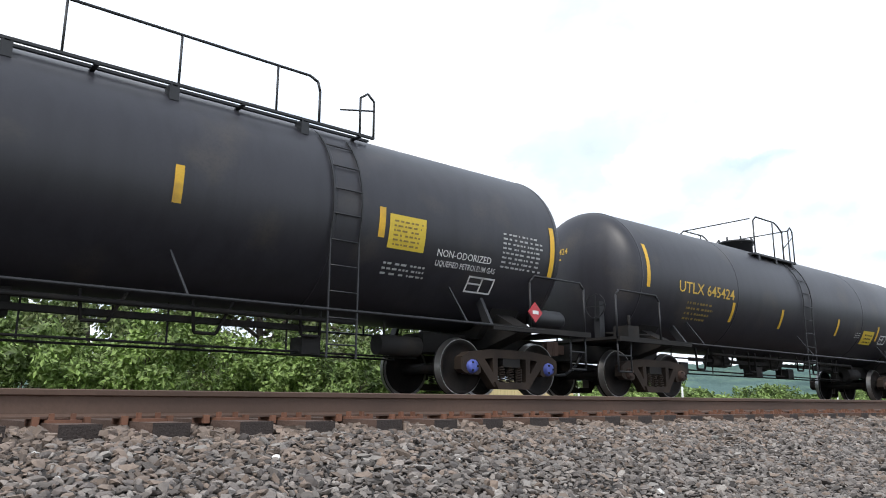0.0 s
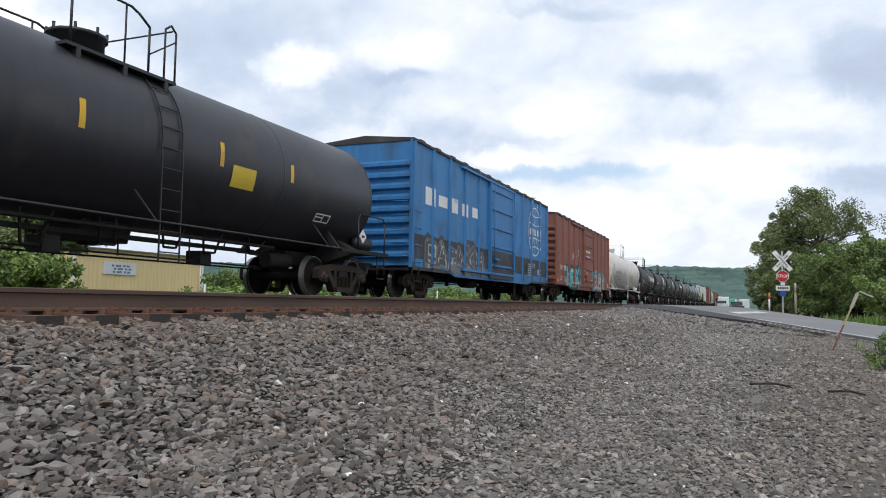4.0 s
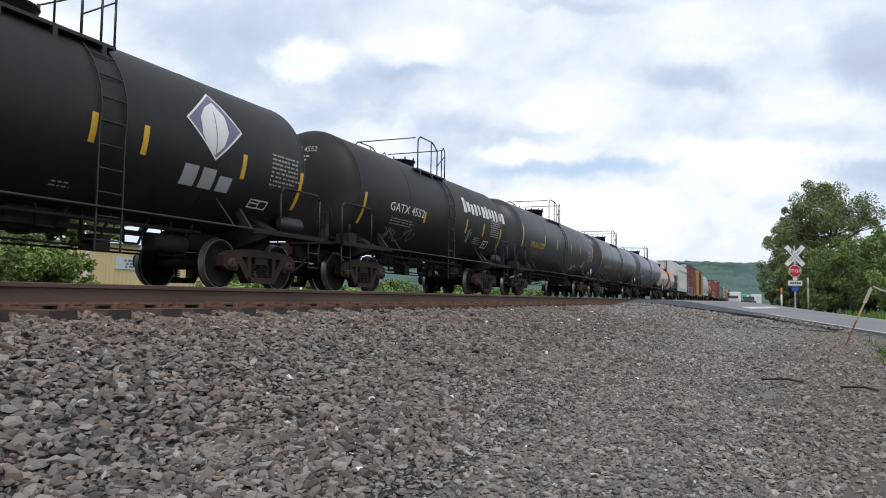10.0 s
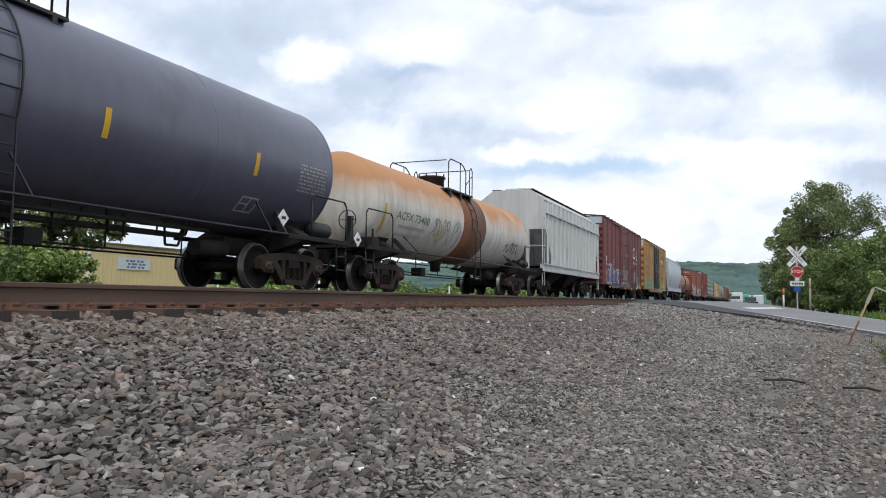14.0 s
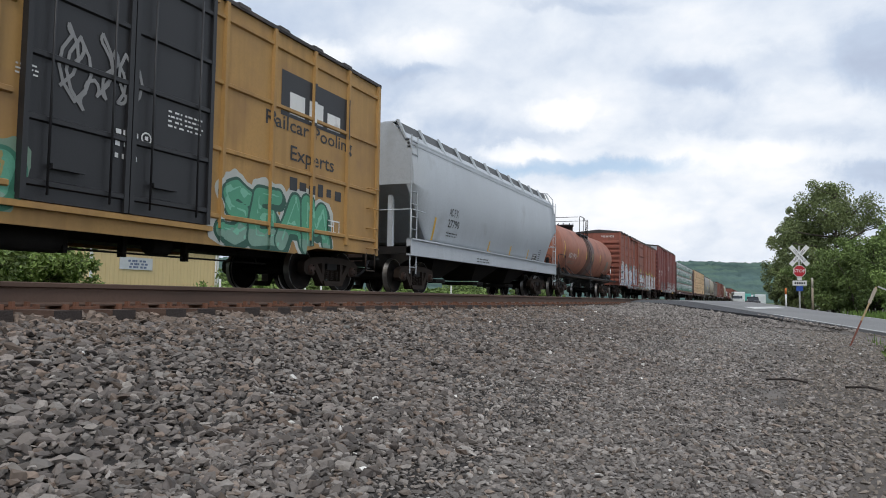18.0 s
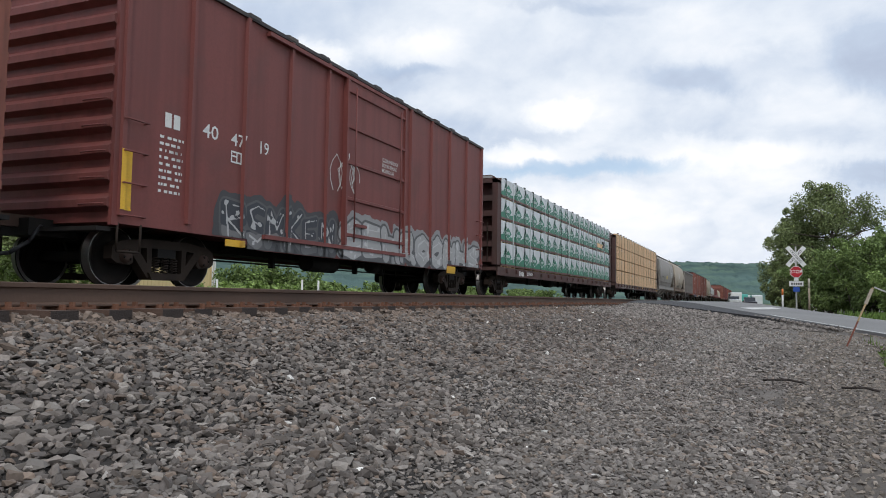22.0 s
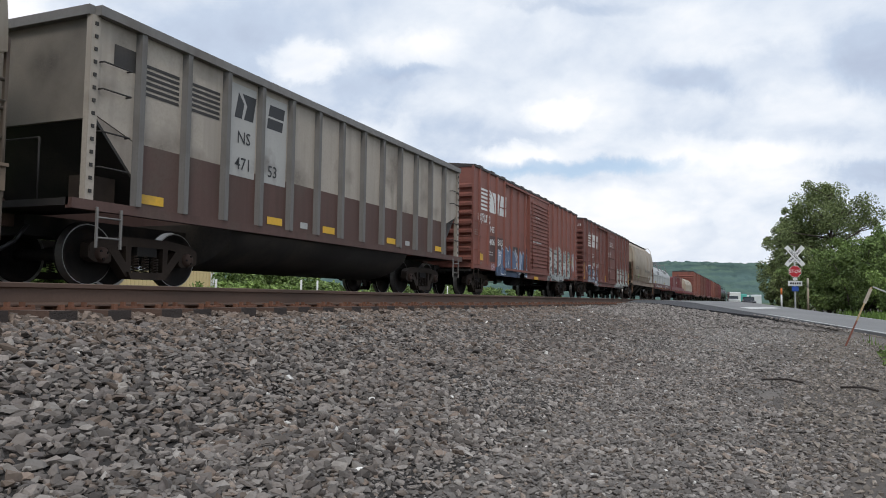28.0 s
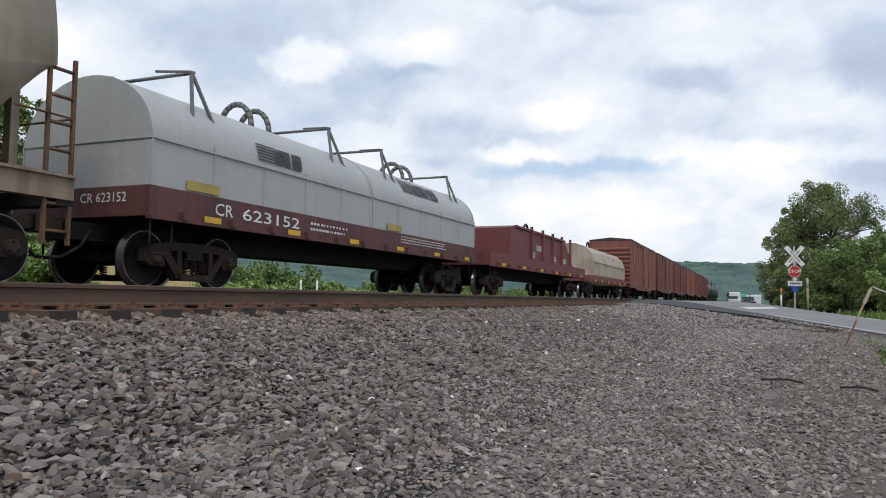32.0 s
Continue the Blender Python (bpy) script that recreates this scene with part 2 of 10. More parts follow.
# ---- mesh building ----
class G:
    """Gathers faces for one mesh; each face may have its own material slot."""

    def __init__(self):
        self.v, self.f, self.mi, self.sm = [], [], [], []

    def add(self, vs, fs, m=0, smooth=False):
        o = len(self.v)
        self.v += [tuple(p) for p in vs]
        self.f += [tuple(i + o for i in q) for q in fs]
        self.mi += [m] * len(fs)
        self.sm += [smooth] * len(fs)
        return self

    def box(self, x0, x1, y0, y1, z0, z1, m=0):
        vs = [(x, y, z) for x in (x0, x1) for y in (y0, y1) for z in (z0, z1)]
        return self.add(vs, [(0, 1, 3, 2), (4, 6, 7, 5), (0, 4, 5, 1), (2, 3, 7, 6), (0, 2, 6, 4), (1, 5, 7, 3)], m)

    def rod(self, a, b, r, n=6, m=0):
        a, b = Vector(a), Vector(b)
        d = (b - a).normalized()
        u = d.orthogonal().normalized()
        w = d.cross(u)
        ring = [(math.cos(2 * math.pi * i / n), math.sin(2 * math.pi * i / n)) for i in range(n)]
        vs = [p + r * (c * u + s * w) for p in (a, b) for c, s in ring]
        fs = [(i, (i + 1) % n, n + (i + 1) % n, n + i) for i in range(n)]
        self.add(vs, fs, m, n > 4)
        return self.add(vs, [tuple(reversed(range(n))), tuple(range(n, 2 * n))], m)

    def pipe(self, pts, r, n=5, m=0):
        for a, b in zip(pts, pts[1:]):
            self.rod(a, b, r, n, m)
        return self

    def prism(self, poly, axis, a, b, m=0, smooth=False):
        """A flat outline pushed from a to b along an axis; the outline's pairs run along the two other axes in order."""
        k = "xyz".index(axis)

        def at(p, h):
            q = list(p)
            q.insert(k, h)
            return tuple(q)

        n = len(poly)
        vs = [at(p, a) for p in poly] + [at(p, b) for p in poly]
        self.add(vs, [(i, (i + 1) % n, n + (i + 1) % n, n + i) for i in range(n)], m, smooth)
        return self.add(vs, [tuple(reversed(range(n))), tuple(range(n, 2 * n))], m)

    def lathe(self, prof, n=32, m=0, centre=(0, 0, 0), smooth=True, axis="y", caps_on=True):
        """Turns (along, radius) pairs round an axis through the centre."""
        vs, fs = [], []
        for h, r in prof:
            for i in range(n):
                a = 2 * math.pi * i / n
                p = {"y": (r * math.sin(a), h, r * math.cos(a)), "x": (h, r * math.cos(a), r * math.sin(a)), "z": (r * math.cos(a), r * math.sin(a), h)}[axis]
                vs.append(tuple(c + q for c, q in zip(centre, p)))
        for k in range(len(prof) - 1):
            for i in range(n):
                j = (i + 1) % n
                fs.append((k * n + i, k * n + j, (k + 1) * n + j, (k + 1) * n + i))
        self.add(vs, fs, m, smooth)
        caps = []
        if caps_on and prof[0][1] > 1e-4:
            caps.append(tuple(reversed(range(n))))
        if caps_on and prof[-1][1] > 1e-4:
            caps.append(tuple(range((len(prof) - 1) * n, len(prof) * n)))
        if caps:
            self.add(vs, caps, m)
        return self

    def mesh(self, name, *mats):
        me = bpy.data.meshes.new(name)
        me.from_pydata(self.v, [], self.f)
        for x in mats:
            me.materials.append(x)
        me.polygons.foreach_set("material_index", self.mi)
        me.polygons.foreach_set("use_smooth", self.sm)
        bm = bmesh.new()
        bm.from_mesh(me)
        bmesh.ops.remove_doubles(bm, verts=bm.verts, dist=1e-5)
        bmesh.ops.recalc_face_normals(bm, faces=bm.faces)
        bm.to_mesh(me)
        bm.free()
        return me


def part(name, g, mats, parent=None, label="", m=None):
    """One mesh object under a thing or under a part; g is a G or a mesh that is shared."""
    if isinstance(g, G):
        g = g.mesh(name, *(mats if isinstance(mats, (list, tuple)) else (mats,)))
    ob = new(name, g)
    if parent:
        ob.parent = parent
    if m:
        ob.matrix_basis = m
    if label:
        tagged(ob, label)
    return ob


SHARED = {}


def shared(key, make):
    if key not in SHARED:
        SHARED[key] = make()
    return SHARED[key]

# ---- the ground: ballast bank, gravel lot, road and fields in one sheet ----
ROAD_A, ROAD_D = Vector((-2.30, 36.77)), Vector((0.413, -0.911))  # middle line of the road, towards the lot
ROAD_N = Vector((-ROAD_D.y, ROAD_D.x))
ROAD_HALF = 3.3


def road_uv(x, y):
    p = Vector((x, y)) - ROAD_A
    return p.dot(ROAD_D), p.dot(ROAD_N)


def road_z(u, v=0.0):
    """The road falls evenly from the crossing, its contours nearly along the track."""
    s = 19.0 - u - 1.4 * (v + ROAD_HALF)
    z = -0.70 + 0.053 * s
    if z > -0.13:
        z = -0.03 - 0.10 * math.exp(-(z + 0.13) / 0.10)
    return max(z, -1.1)


def smooth(a, b, x):
    t = min(1.0, max(0.0, (x - a) / (b - a)))
    return t * t * (3 - 2 * t)


def ground_z(x, y):
    bed = -0.30
    if x <= -4.25:
        z = bed
        if x < -12.2:
            z = bed - 0.55 * smooth(-12.2, -14.2, x)
    else:
        t = min(1.0, (x + 4.25) / 3.2)
        z = bed - 0.63 * (0.75 * t + 0.25 * smooth(0, 1, t))
        z += 0.16 * smooth(7.0, 17.0, y) * smooth(0, 1, t)
    z += 0.03 * noise.noise((x * 0.5, y * 0.5, 3)) + 0.02 * noise.noise((x * 0.9, y * 0.9, 0)) + 0.012 * noise.noise((x * 3, y * 3, 5)) if x > -4.5 else 0
    u, v = road_uv(x, y)
    near = 1 - smooth(ROAD_HALF + 0.5, ROAD_HALF + 4.5, abs(v))
    if near > 0 and u > -6:
        edge = max(-ROAD_HALF - 1.5, min(ROAD_HALF + 1.5, v))
        z = z * (1 - near) + (road_z(u, edge) - 0.07 - (0.09 if v < -ROAD_HALF - 0.4 else 0)) * near
    if x > 3 and abs(v) > ROAD_HALF + 1 and v > 0:
        z += 0.25 * smooth(3, 9, x)
    return z


def axis(parts):
    out = []
    for a, b, n in parts:
        out += list(np.linspace(a, b, n, endpoint=False))
    return out + [parts[-1][1]]


def build_ground():
    xs = axis([(-3000, -300, 8), (-300, -60, 8), (-60, -16, 14), (-16, -5, 26), (-5, 4, 70), (4, 14, 20), (14, 60, 12), (60, 400, 8), (400, 3000, 6)])
    ys = axis([(-3000, -200, 6), (-200, -20, 6), (-20, -6, 14), (-6, 0, 36), (0, 14, 80), (14, 46, 110), (46, 60, 20), (60, 150, 24), (150, 500, 8), (500, 3500, 8)])
    v = [(x, y, ground_z(x, y) if abs(x) < 100 and -100 < y < 200 else -0.75) for y in ys for x in xs]
    nx = len(xs)
    f, mi = [], []
    for j in range(len(ys) - 1):
        for i in range(nx - 1):
            f.append((j * nx + i, j * nx + i + 1, (j + 1) * nx + i + 1, (j + 1) * nx + i))
            x, y = (xs[i] + xs[i + 1]) / 2, (ys[j] + ys[j + 1]) / 2
            u, w = road_uv(x, y)
            wave = 0.7 * noise.noise((x * 0.8, y * 0.8, 7)) + 0.35 * noise.noise((x * 2.6, y * 2.6, 9))
            green = x < -13.6 or (w > ROAD_HALF + 0.8 and x > -1.5 and u > 2) or y > 120 or y < -60 or (x > max(0.15 * y, 0.5) + 0.35 + 0.3 * math.sin(y * 1.7) + wave * (0.8 if y < 3 else 0.0) and w < -ROAD_HALF - 0.8) or x > 14
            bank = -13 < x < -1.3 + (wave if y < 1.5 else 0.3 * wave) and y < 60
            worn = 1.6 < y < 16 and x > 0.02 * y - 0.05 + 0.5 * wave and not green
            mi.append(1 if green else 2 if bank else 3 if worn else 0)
    me = bpy.data.meshes.new("ground")
    me.from_pydata(v, [], f)
    gravel = mat("gravel_ground", (0.17, 0.152, 0.136), 0.95, vary=0.25, scale=2.5, fine=70, bump=0.9, dirt=0.35, dirt_col=(0.15, 0.125, 0.10))
    grass = mat("rough_grass", (0.07, 0.11, 0.025), 0.95, vary=0.4, scale=1.5, fine=30, bump=1.0)
    # near-black under the bank's stones: the shade in their gaps, put into the colour
    bed = mat("ballast_gap_shade", (0.03, 0.026, 0.023), 0.95, vary=0.3, scale=4, fine=60, bump=0.9)
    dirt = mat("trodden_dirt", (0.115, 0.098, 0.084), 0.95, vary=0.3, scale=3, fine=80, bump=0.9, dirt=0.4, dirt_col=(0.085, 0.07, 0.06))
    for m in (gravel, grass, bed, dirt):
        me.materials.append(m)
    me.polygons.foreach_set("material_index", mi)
    me.polygons.foreach_set("use_smooth", [True] * len(f))
    tagged(new("ground", me), "grey gravel lot and ballast bank beside grassy fields", "ground", "", "structure")


build_ground()
ASPHALT = mat("worn_asphalt", (0.205, 0.203, 0.20), 0.9, vary=0.15, scale=1.2, fine=90, bump=0.4, dirt=0.2, dirt_col=(0.25, 0.245, 0.235))
OLDTAR = mat("dark_tar_edge", (0.055, 0.055, 0.058), 0.9, vary=0.2, scale=2, fine=90, bump=0.6)


def strip(g, u0, u1, v0, v1, lift, thick, n=24, m=0, wob=0.0, drop=0.0, taper=False):
    """A ribbon of the road's surface between two offsets; its outer edge may wander, fall away and taper off."""
    rnd = random.Random(3)
    rows, across = [], 4
    for i in range(n + 1):
        u = u0 + (u1 - u0) * i / n
        k = 1 - max(0.0, (i / n - 0.6) / 0.4) if taper else 1.0
        a = v1 + (v0 - v1) * k + wob * k * rnd.uniform(-1, 1)
        for q in range(across + 1):
            v = a + (v1 - a) * q / across
            p = ROAD_A + ROAD_D * u + ROAD_N * v
            rows.append((p.x, p.y, road_z(u, v) + lift - drop * k * (1 - q / across)))
    low = [(x, y, z - thick) for x, y, z in rows]
    k, w = len(rows), across + 1
    fs = []
    for i in range(n):
        for q in range(across):
            a = i * w + q
            fs.append((a, a + 1, a + w + 1, a + w))
        a, b = i * w, i * w + across
        fs += [(a, a + w, a + w + k, a + k), (b, b + k, b + w + k, b + w)]
    g.add(rows + low, fs, m)


def build_road():
    g = G()
    strip(g, -2.3, 60, -ROAD_HALF, ROAD_HALF, 0.0, 0.14, 60)
    strip(g, -16, -2.5, -ROAD_HALF, ROAD_HALF, 0.0, 0.12)
    tagged(part("road", g, ASPHALT), "grey worn asphalt road that crosses the railway", "road", "", "structure")
    g = G()
    strip(g, -0.5, 17, -ROAD_HALF - 1.15, -ROAD_HALF, -0.008, 0.16, 60, 0, 0.07, 0.10, True)
    tagged(part("pavement", g, OLDTAR), "dark crumbling tar edge of the road", "road edge", "", "structure")
    g = G()
    (ua, va), (ub, vb) = (9.3, -2.0), (4.7, 1.3)  # stop line, along the track
    rows = []
    for i in range(7):
        u, v = ua + (ub - ua) * i / 6, va + (vb - va) * i / 6
        for d in (-0.45, 0.45):
            p = ROAD_A + ROAD_D * (u + d) + ROAD_N * v
            rows.append((p.x, p.y, road_z(u + d, v) + 0.008))
    g.add(rows, [(2 * i, 2 * i + 1, 2 * i + 3, 2 * i + 2) for i in range(6)], 0)
    strip(g, 13.5, 60, -ROAD_HALF + 0.12, -ROAD_HALF + 0.24, 0.006, 0.004, 40)
    strip(g, 6, 60, ROAD_HALF - 0.24, ROAD_HALF - 0.12, 0.006, 0.004, 40)
    tagged(part("trim", g, mat("road_paint", (0.62, 0.62, 0.6), 0.7, vary=0.15, dirt=0.3)), "white stop line and edge lines on the road", "road marking", "", "structure")


build_road()

# ---- the two tracks ----
RAILSTEEL = mat("rail_web_rust", (0.105, 0.064, 0.046), 0.75, 0.15, vary=0.3, scale=3, dirt=0.3, dirt_col=(0.06, 0.045, 0.035), fine=30)
RAILHEAD = mat("rail_head_worn", (0.16, 0.14, 0.125), 0.45, 0.6, vary=0.2)
TIEWOOD = mat("creosote_tie", (0.075, 0.046, 0.034), 0.9, vary=0.4, scale=5, fine=35, bump=0.8, island=0.3)
TIEEND = mat("tie_end_grain", (0.045, 0.034, 0.03), 0.95, vary=0.3, scale=8, fine=60, bump=1.0)
PLATE = mat("rusty_tie_plate", (0.175, 0.082, 0.05), 0.85, 0.1, vary=0.3, scale=8, fine=40)


def rail_profile():
    return [(-0.075, -0.178), (0.075, -0.178), (0.075, -0.166), (0.014, -0.150), (0.010, -0.045), (0.036, -0.036), (0.037, -0.006), (0.030, 0.0), (-0.030, 0.0), (-0.037, -0.006), (-0.036, -0.036), (-0.010, -0.045), (-0.014, -0.150), (-0.075, -0.166)]


TIE_YS = []


def build_track(cx, z, ties_from, ties_to, detail):
    t = tagged(new("railway_track"), "rusty steel rails spiked to weathered wooden ties in ballast", "railway track", "", "structure")
    for s in (-1, 1):
        g = G()
        for y0, y1 in ((-120, 700),):
            p = rail_profile()
            g.prism([(cx + s * 0.755 + x, z + h) for x, h in p], "y", y0, y1)
        g.mi = [1 if i == 7 else 0 for i in range(len(g.f))]
        part("rail", g, (RAILSTEEL, RAILHEAD), t)
    rnd = random.Random(int(-cx * 10))
    tie = G()
    tie.box(-1.3, 1.3, -0.115, 0.115, -0.18, 0)
    tie.mi = [1 if i in (0, 1) else 0 for i in range(len(tie.f))]
    me = tie.mesh("tie", TIEWOOD, TIEEND)
    pl = G()
    pl.box(-0.19, 0.19, -0.09, 0.09, 0, 0.018)
    for q in (-1, 1):
        for y in (-0.06, 0.06):
            pl.box(q * 0.1 - 0.02, q * 0.1 + 0.02, y - 0.012, y + 0.012, 0.018, 0.055)
    pl.box(-0.11, 0.11, -0.16, -0.125, -0.02, 0.035)
    pl.box(-0.11, 0.11, 0.125, 0.16, -0.02, 0.035)
    pme = pl.mesh("tie_plate", PLATE)
    y = ties_from
    far = G()
    while y < ties_to:
        dx, dr = rnd.uniform(-0.07, 0.07), rnd.uniform(-2, 2)
        zz = z - 0.196 + rnd.uniform(-0.008, 0.004)
        if detail:
            TIE_YS.append(y)
        if detail and y < 62:
            o = part("tie", me, None, t, "", pose(cx + dx, y, zz, 0, 0, dr))
            part("tie_plate", pme, None, o, "", pose(0.755 - dx, 0, 0, 0, 0, -dr))
        else:
            far.box(cx - 1.3 + dx, cx + 1.3 + dx, y - 0.115, y + 0.115, zz - 0.16, zz)
        y += 0.52 + rnd.uniform(-0.03, 0.03)
    if far.f:
        tagged(part("tie_row", far, TIEWOOD, t), kind="stuff")


build_track(-5.8, 0.0, -3, 140, True)
build_track(TRACK_X, RAIL_Z, -8, 90, False)


# ---- loose stone ----
STONE = mat("ballast_stone", (0.170, 0.147, 0.130), 0.85, vary=0.22, scale=20, island=0.6, fine=60, bump=0.3)
STONED = mat("dark_ballast_stone", (0.110, 0.093, 0.083), 0.8, vary=0.22, scale=20, island=0.6, fine=60, bump=0.3)
STONEB = mat("rusty_ballast_stone", (0.178, 0.136, 0.108), 0.9, vary=0.2, scale=20, island=0.5, fine=60, bump=0.3)
STONEL = mat("pale_ballast_stone", (0.235, 0.212, 0.19), 0.85, vary=0.2, scale=20, island=0.4, fine=60, bump=0.3)
STONEW = mat("white_ballast_stone", (0.62, 0.60, 0.56), 0.8, vary=0.15, scale=20, island=0.3, fine=60, bump=0.2)


def stone_shapes(rng, kinds, faces):
    """Crushed rock: blocks with their corners knocked about, or smaller chips."""
    cube = np.array([(x, y, z) for x in (-1, 1) for y in (-1, 1) for z in (-1, 1)], float)
    ctri = np.array([(0, 1, 3), (0, 3, 2), (4, 6, 7), (4, 7, 5), (0, 4, 5), (0, 5, 1), (2, 3, 7), (2, 7, 6), (0, 2, 6), (0, 6, 4), (1, 5, 7), (1, 7, 3)])
    octv = np.array([(1, 0, 0), (-1, 0, 0), (0, 1, 0), (0, -1, 0), (0, 0, 1), (0, 0, -1)], float)
    otri = np.array([(0, 2, 4), (2, 1, 4), (1, 3, 4), (3, 0, 4), (2, 0, 5), (1, 2, 5), (3, 1, 5), (0, 3, 5)])
    q = (1 + 5 ** 0.5) / 2
    ico = np.array([(-1, q, 0), (1, q, 0), (-1, -q, 0), (1, -q, 0), (0, -1, q), (0, 1, q), (0, -1, -q), (0, 1, -q), (q, 0, -1), (q, 0, 1), (-q, 0, -1), (-q, 0, 1)]) / math.hypot(1, q)
    itri = np.array([(0, 11, 5), (0, 5, 1), (0, 1, 7), (0, 7, 10), (0, 10, 11), (1, 5, 9), (5, 11, 4), (11, 10, 2), (10, 7, 6), (7, 1, 8), (3, 9, 4), (3, 4, 2), (3, 2, 6), (3, 6, 8), (3, 8, 9), (4, 9, 5), (2, 4, 11), (6, 2, 10), (8, 6, 7), (9, 8, 1)])
    out = []
    for _ in range(kinds):
        if faces == 20:  # lumps with a few cleft sides
            v = ico * rng.uniform(0.8, 1.12, (12, 1))
            for _ in range(8):
                d = rng.normal(size=3)
                d /= np.linalg.norm(d)
                h = rng.uniform(0.34, 0.7)
                v -= np.maximum(0, v @ d - h)[:, None] * d
            v *= np.array([1.42, 1.05, 0.7]) * rng.uniform(0.8, 1.2, 3)
        elif faces == 12:
            v = cube * rng.uniform(0.45, 1.0, cube.shape) * np.array([1.0, 0.75, 0.48]) * rng.uniform(0.85, 1.15, 3)
        else:
            v = octv * rng.uniform(0.7, 1.25, (6, 1)) + rng.normal(0, 0.18, octv.shape)
            v *= np.array([1.0, 0.85, 0.65])
        out.append(v)
    return out, {20: itri, 12: ctri}.get(faces, otri)


def scatter(name, label, pts, sizes, seed, faces, m, sink=0.25, lie=0.8):
    """Stones of random shape, turn and size, sunk into the surface."""
    rng = np.random.default_rng(seed)
    shapes, tri = stone_shapes(rng, 40, faces)
    n = len(pts)
    turn, tilt, way = rng.uniform(0, 2 * math.pi, n), np.abs(rng.normal(0, lie, n)), rng.uniform(0, 2 * math.pi, n)
    q = np.stack([np.cos(tilt / 2) * np.cos(turn / 2), np.sin(tilt / 2) * np.cos(way), np.sin(tilt / 2) * np.sin(way), np.cos(tilt / 2) * np.sin(turn / 2)], 1)
    w, x, y, z = q.T
    R = np.stack([np.stack([1 - 2 * (y * y + z * z), 2 * (x * y - z * w), 2 * (x * z + y * w)], 1), np.stack([2 * (x * y + z * w), 1 - 2 * (x * x + z * z), 2 * (y * z - x * w)], 1), np.stack([2 * (x * z - y * w), 2 * (y * z + x * w), 1 - 2 * (x * x + y * y)], 1)], 1)
    kind = rng.integers(0, len(shapes), n)
    base = np.stack(shapes)[kind]
    v = np.einsum("nij,nkj->nki", R, base) * sizes[:, None, None]
    v[:, :, 2] *= 0.85
    v += pts[:, None, :]
    v[:, :, 2] += (sizes * (1 - 2 * sink) * 0.6)[:, None]
    nv = v.shape[1]
    f = (tri[None] + (np.arange(n) * nv)[:, None, None]).reshape(-1, 3)
    me = bpy.data.meshes.new(name)
    me.vertices.add(n * nv)
    me.vertices.foreach_set("co", v.reshape(-1).astype(np.float32))
    me.loops.add(len(f) * 3)
    me.loops.foreach_set("vertex_index", f.reshape(-1).astype(np.int32))
    me.polygons.add(len(f))
    me.polygons.foreach_set("loop_start", np.arange(0, len(f) * 3, 3, dtype=np.int32))
    me.polygons.foreach_set("loop_total", np.full(len(f), 3, dtype=np.int32))
    me.polygons.foreach_set("use_smooth", np.zeros(len(f), dtype=bool))
    me.update()
    me.materials.append(m)
    return tagged(new(name, me), label, "gravel", "", "stuff")


def grid_points(rng, x0, x1, y0, y1, step, keep):
    xs, ys = np.meshgrid(np.arange(x0, x1, step), np.arange(y0, y1, step))
    p = np.stack([xs.ravel(), ys.ravel()], 1)
    p = p + rng.uniform(-0.5, 0.5, p.shape) * step
    p = p[keep(p[:, 0], p[:, 1])]
    z = np.array([ground_z(float(a), float(b)) for a, b in p])
    return np.column_stack([p, z])


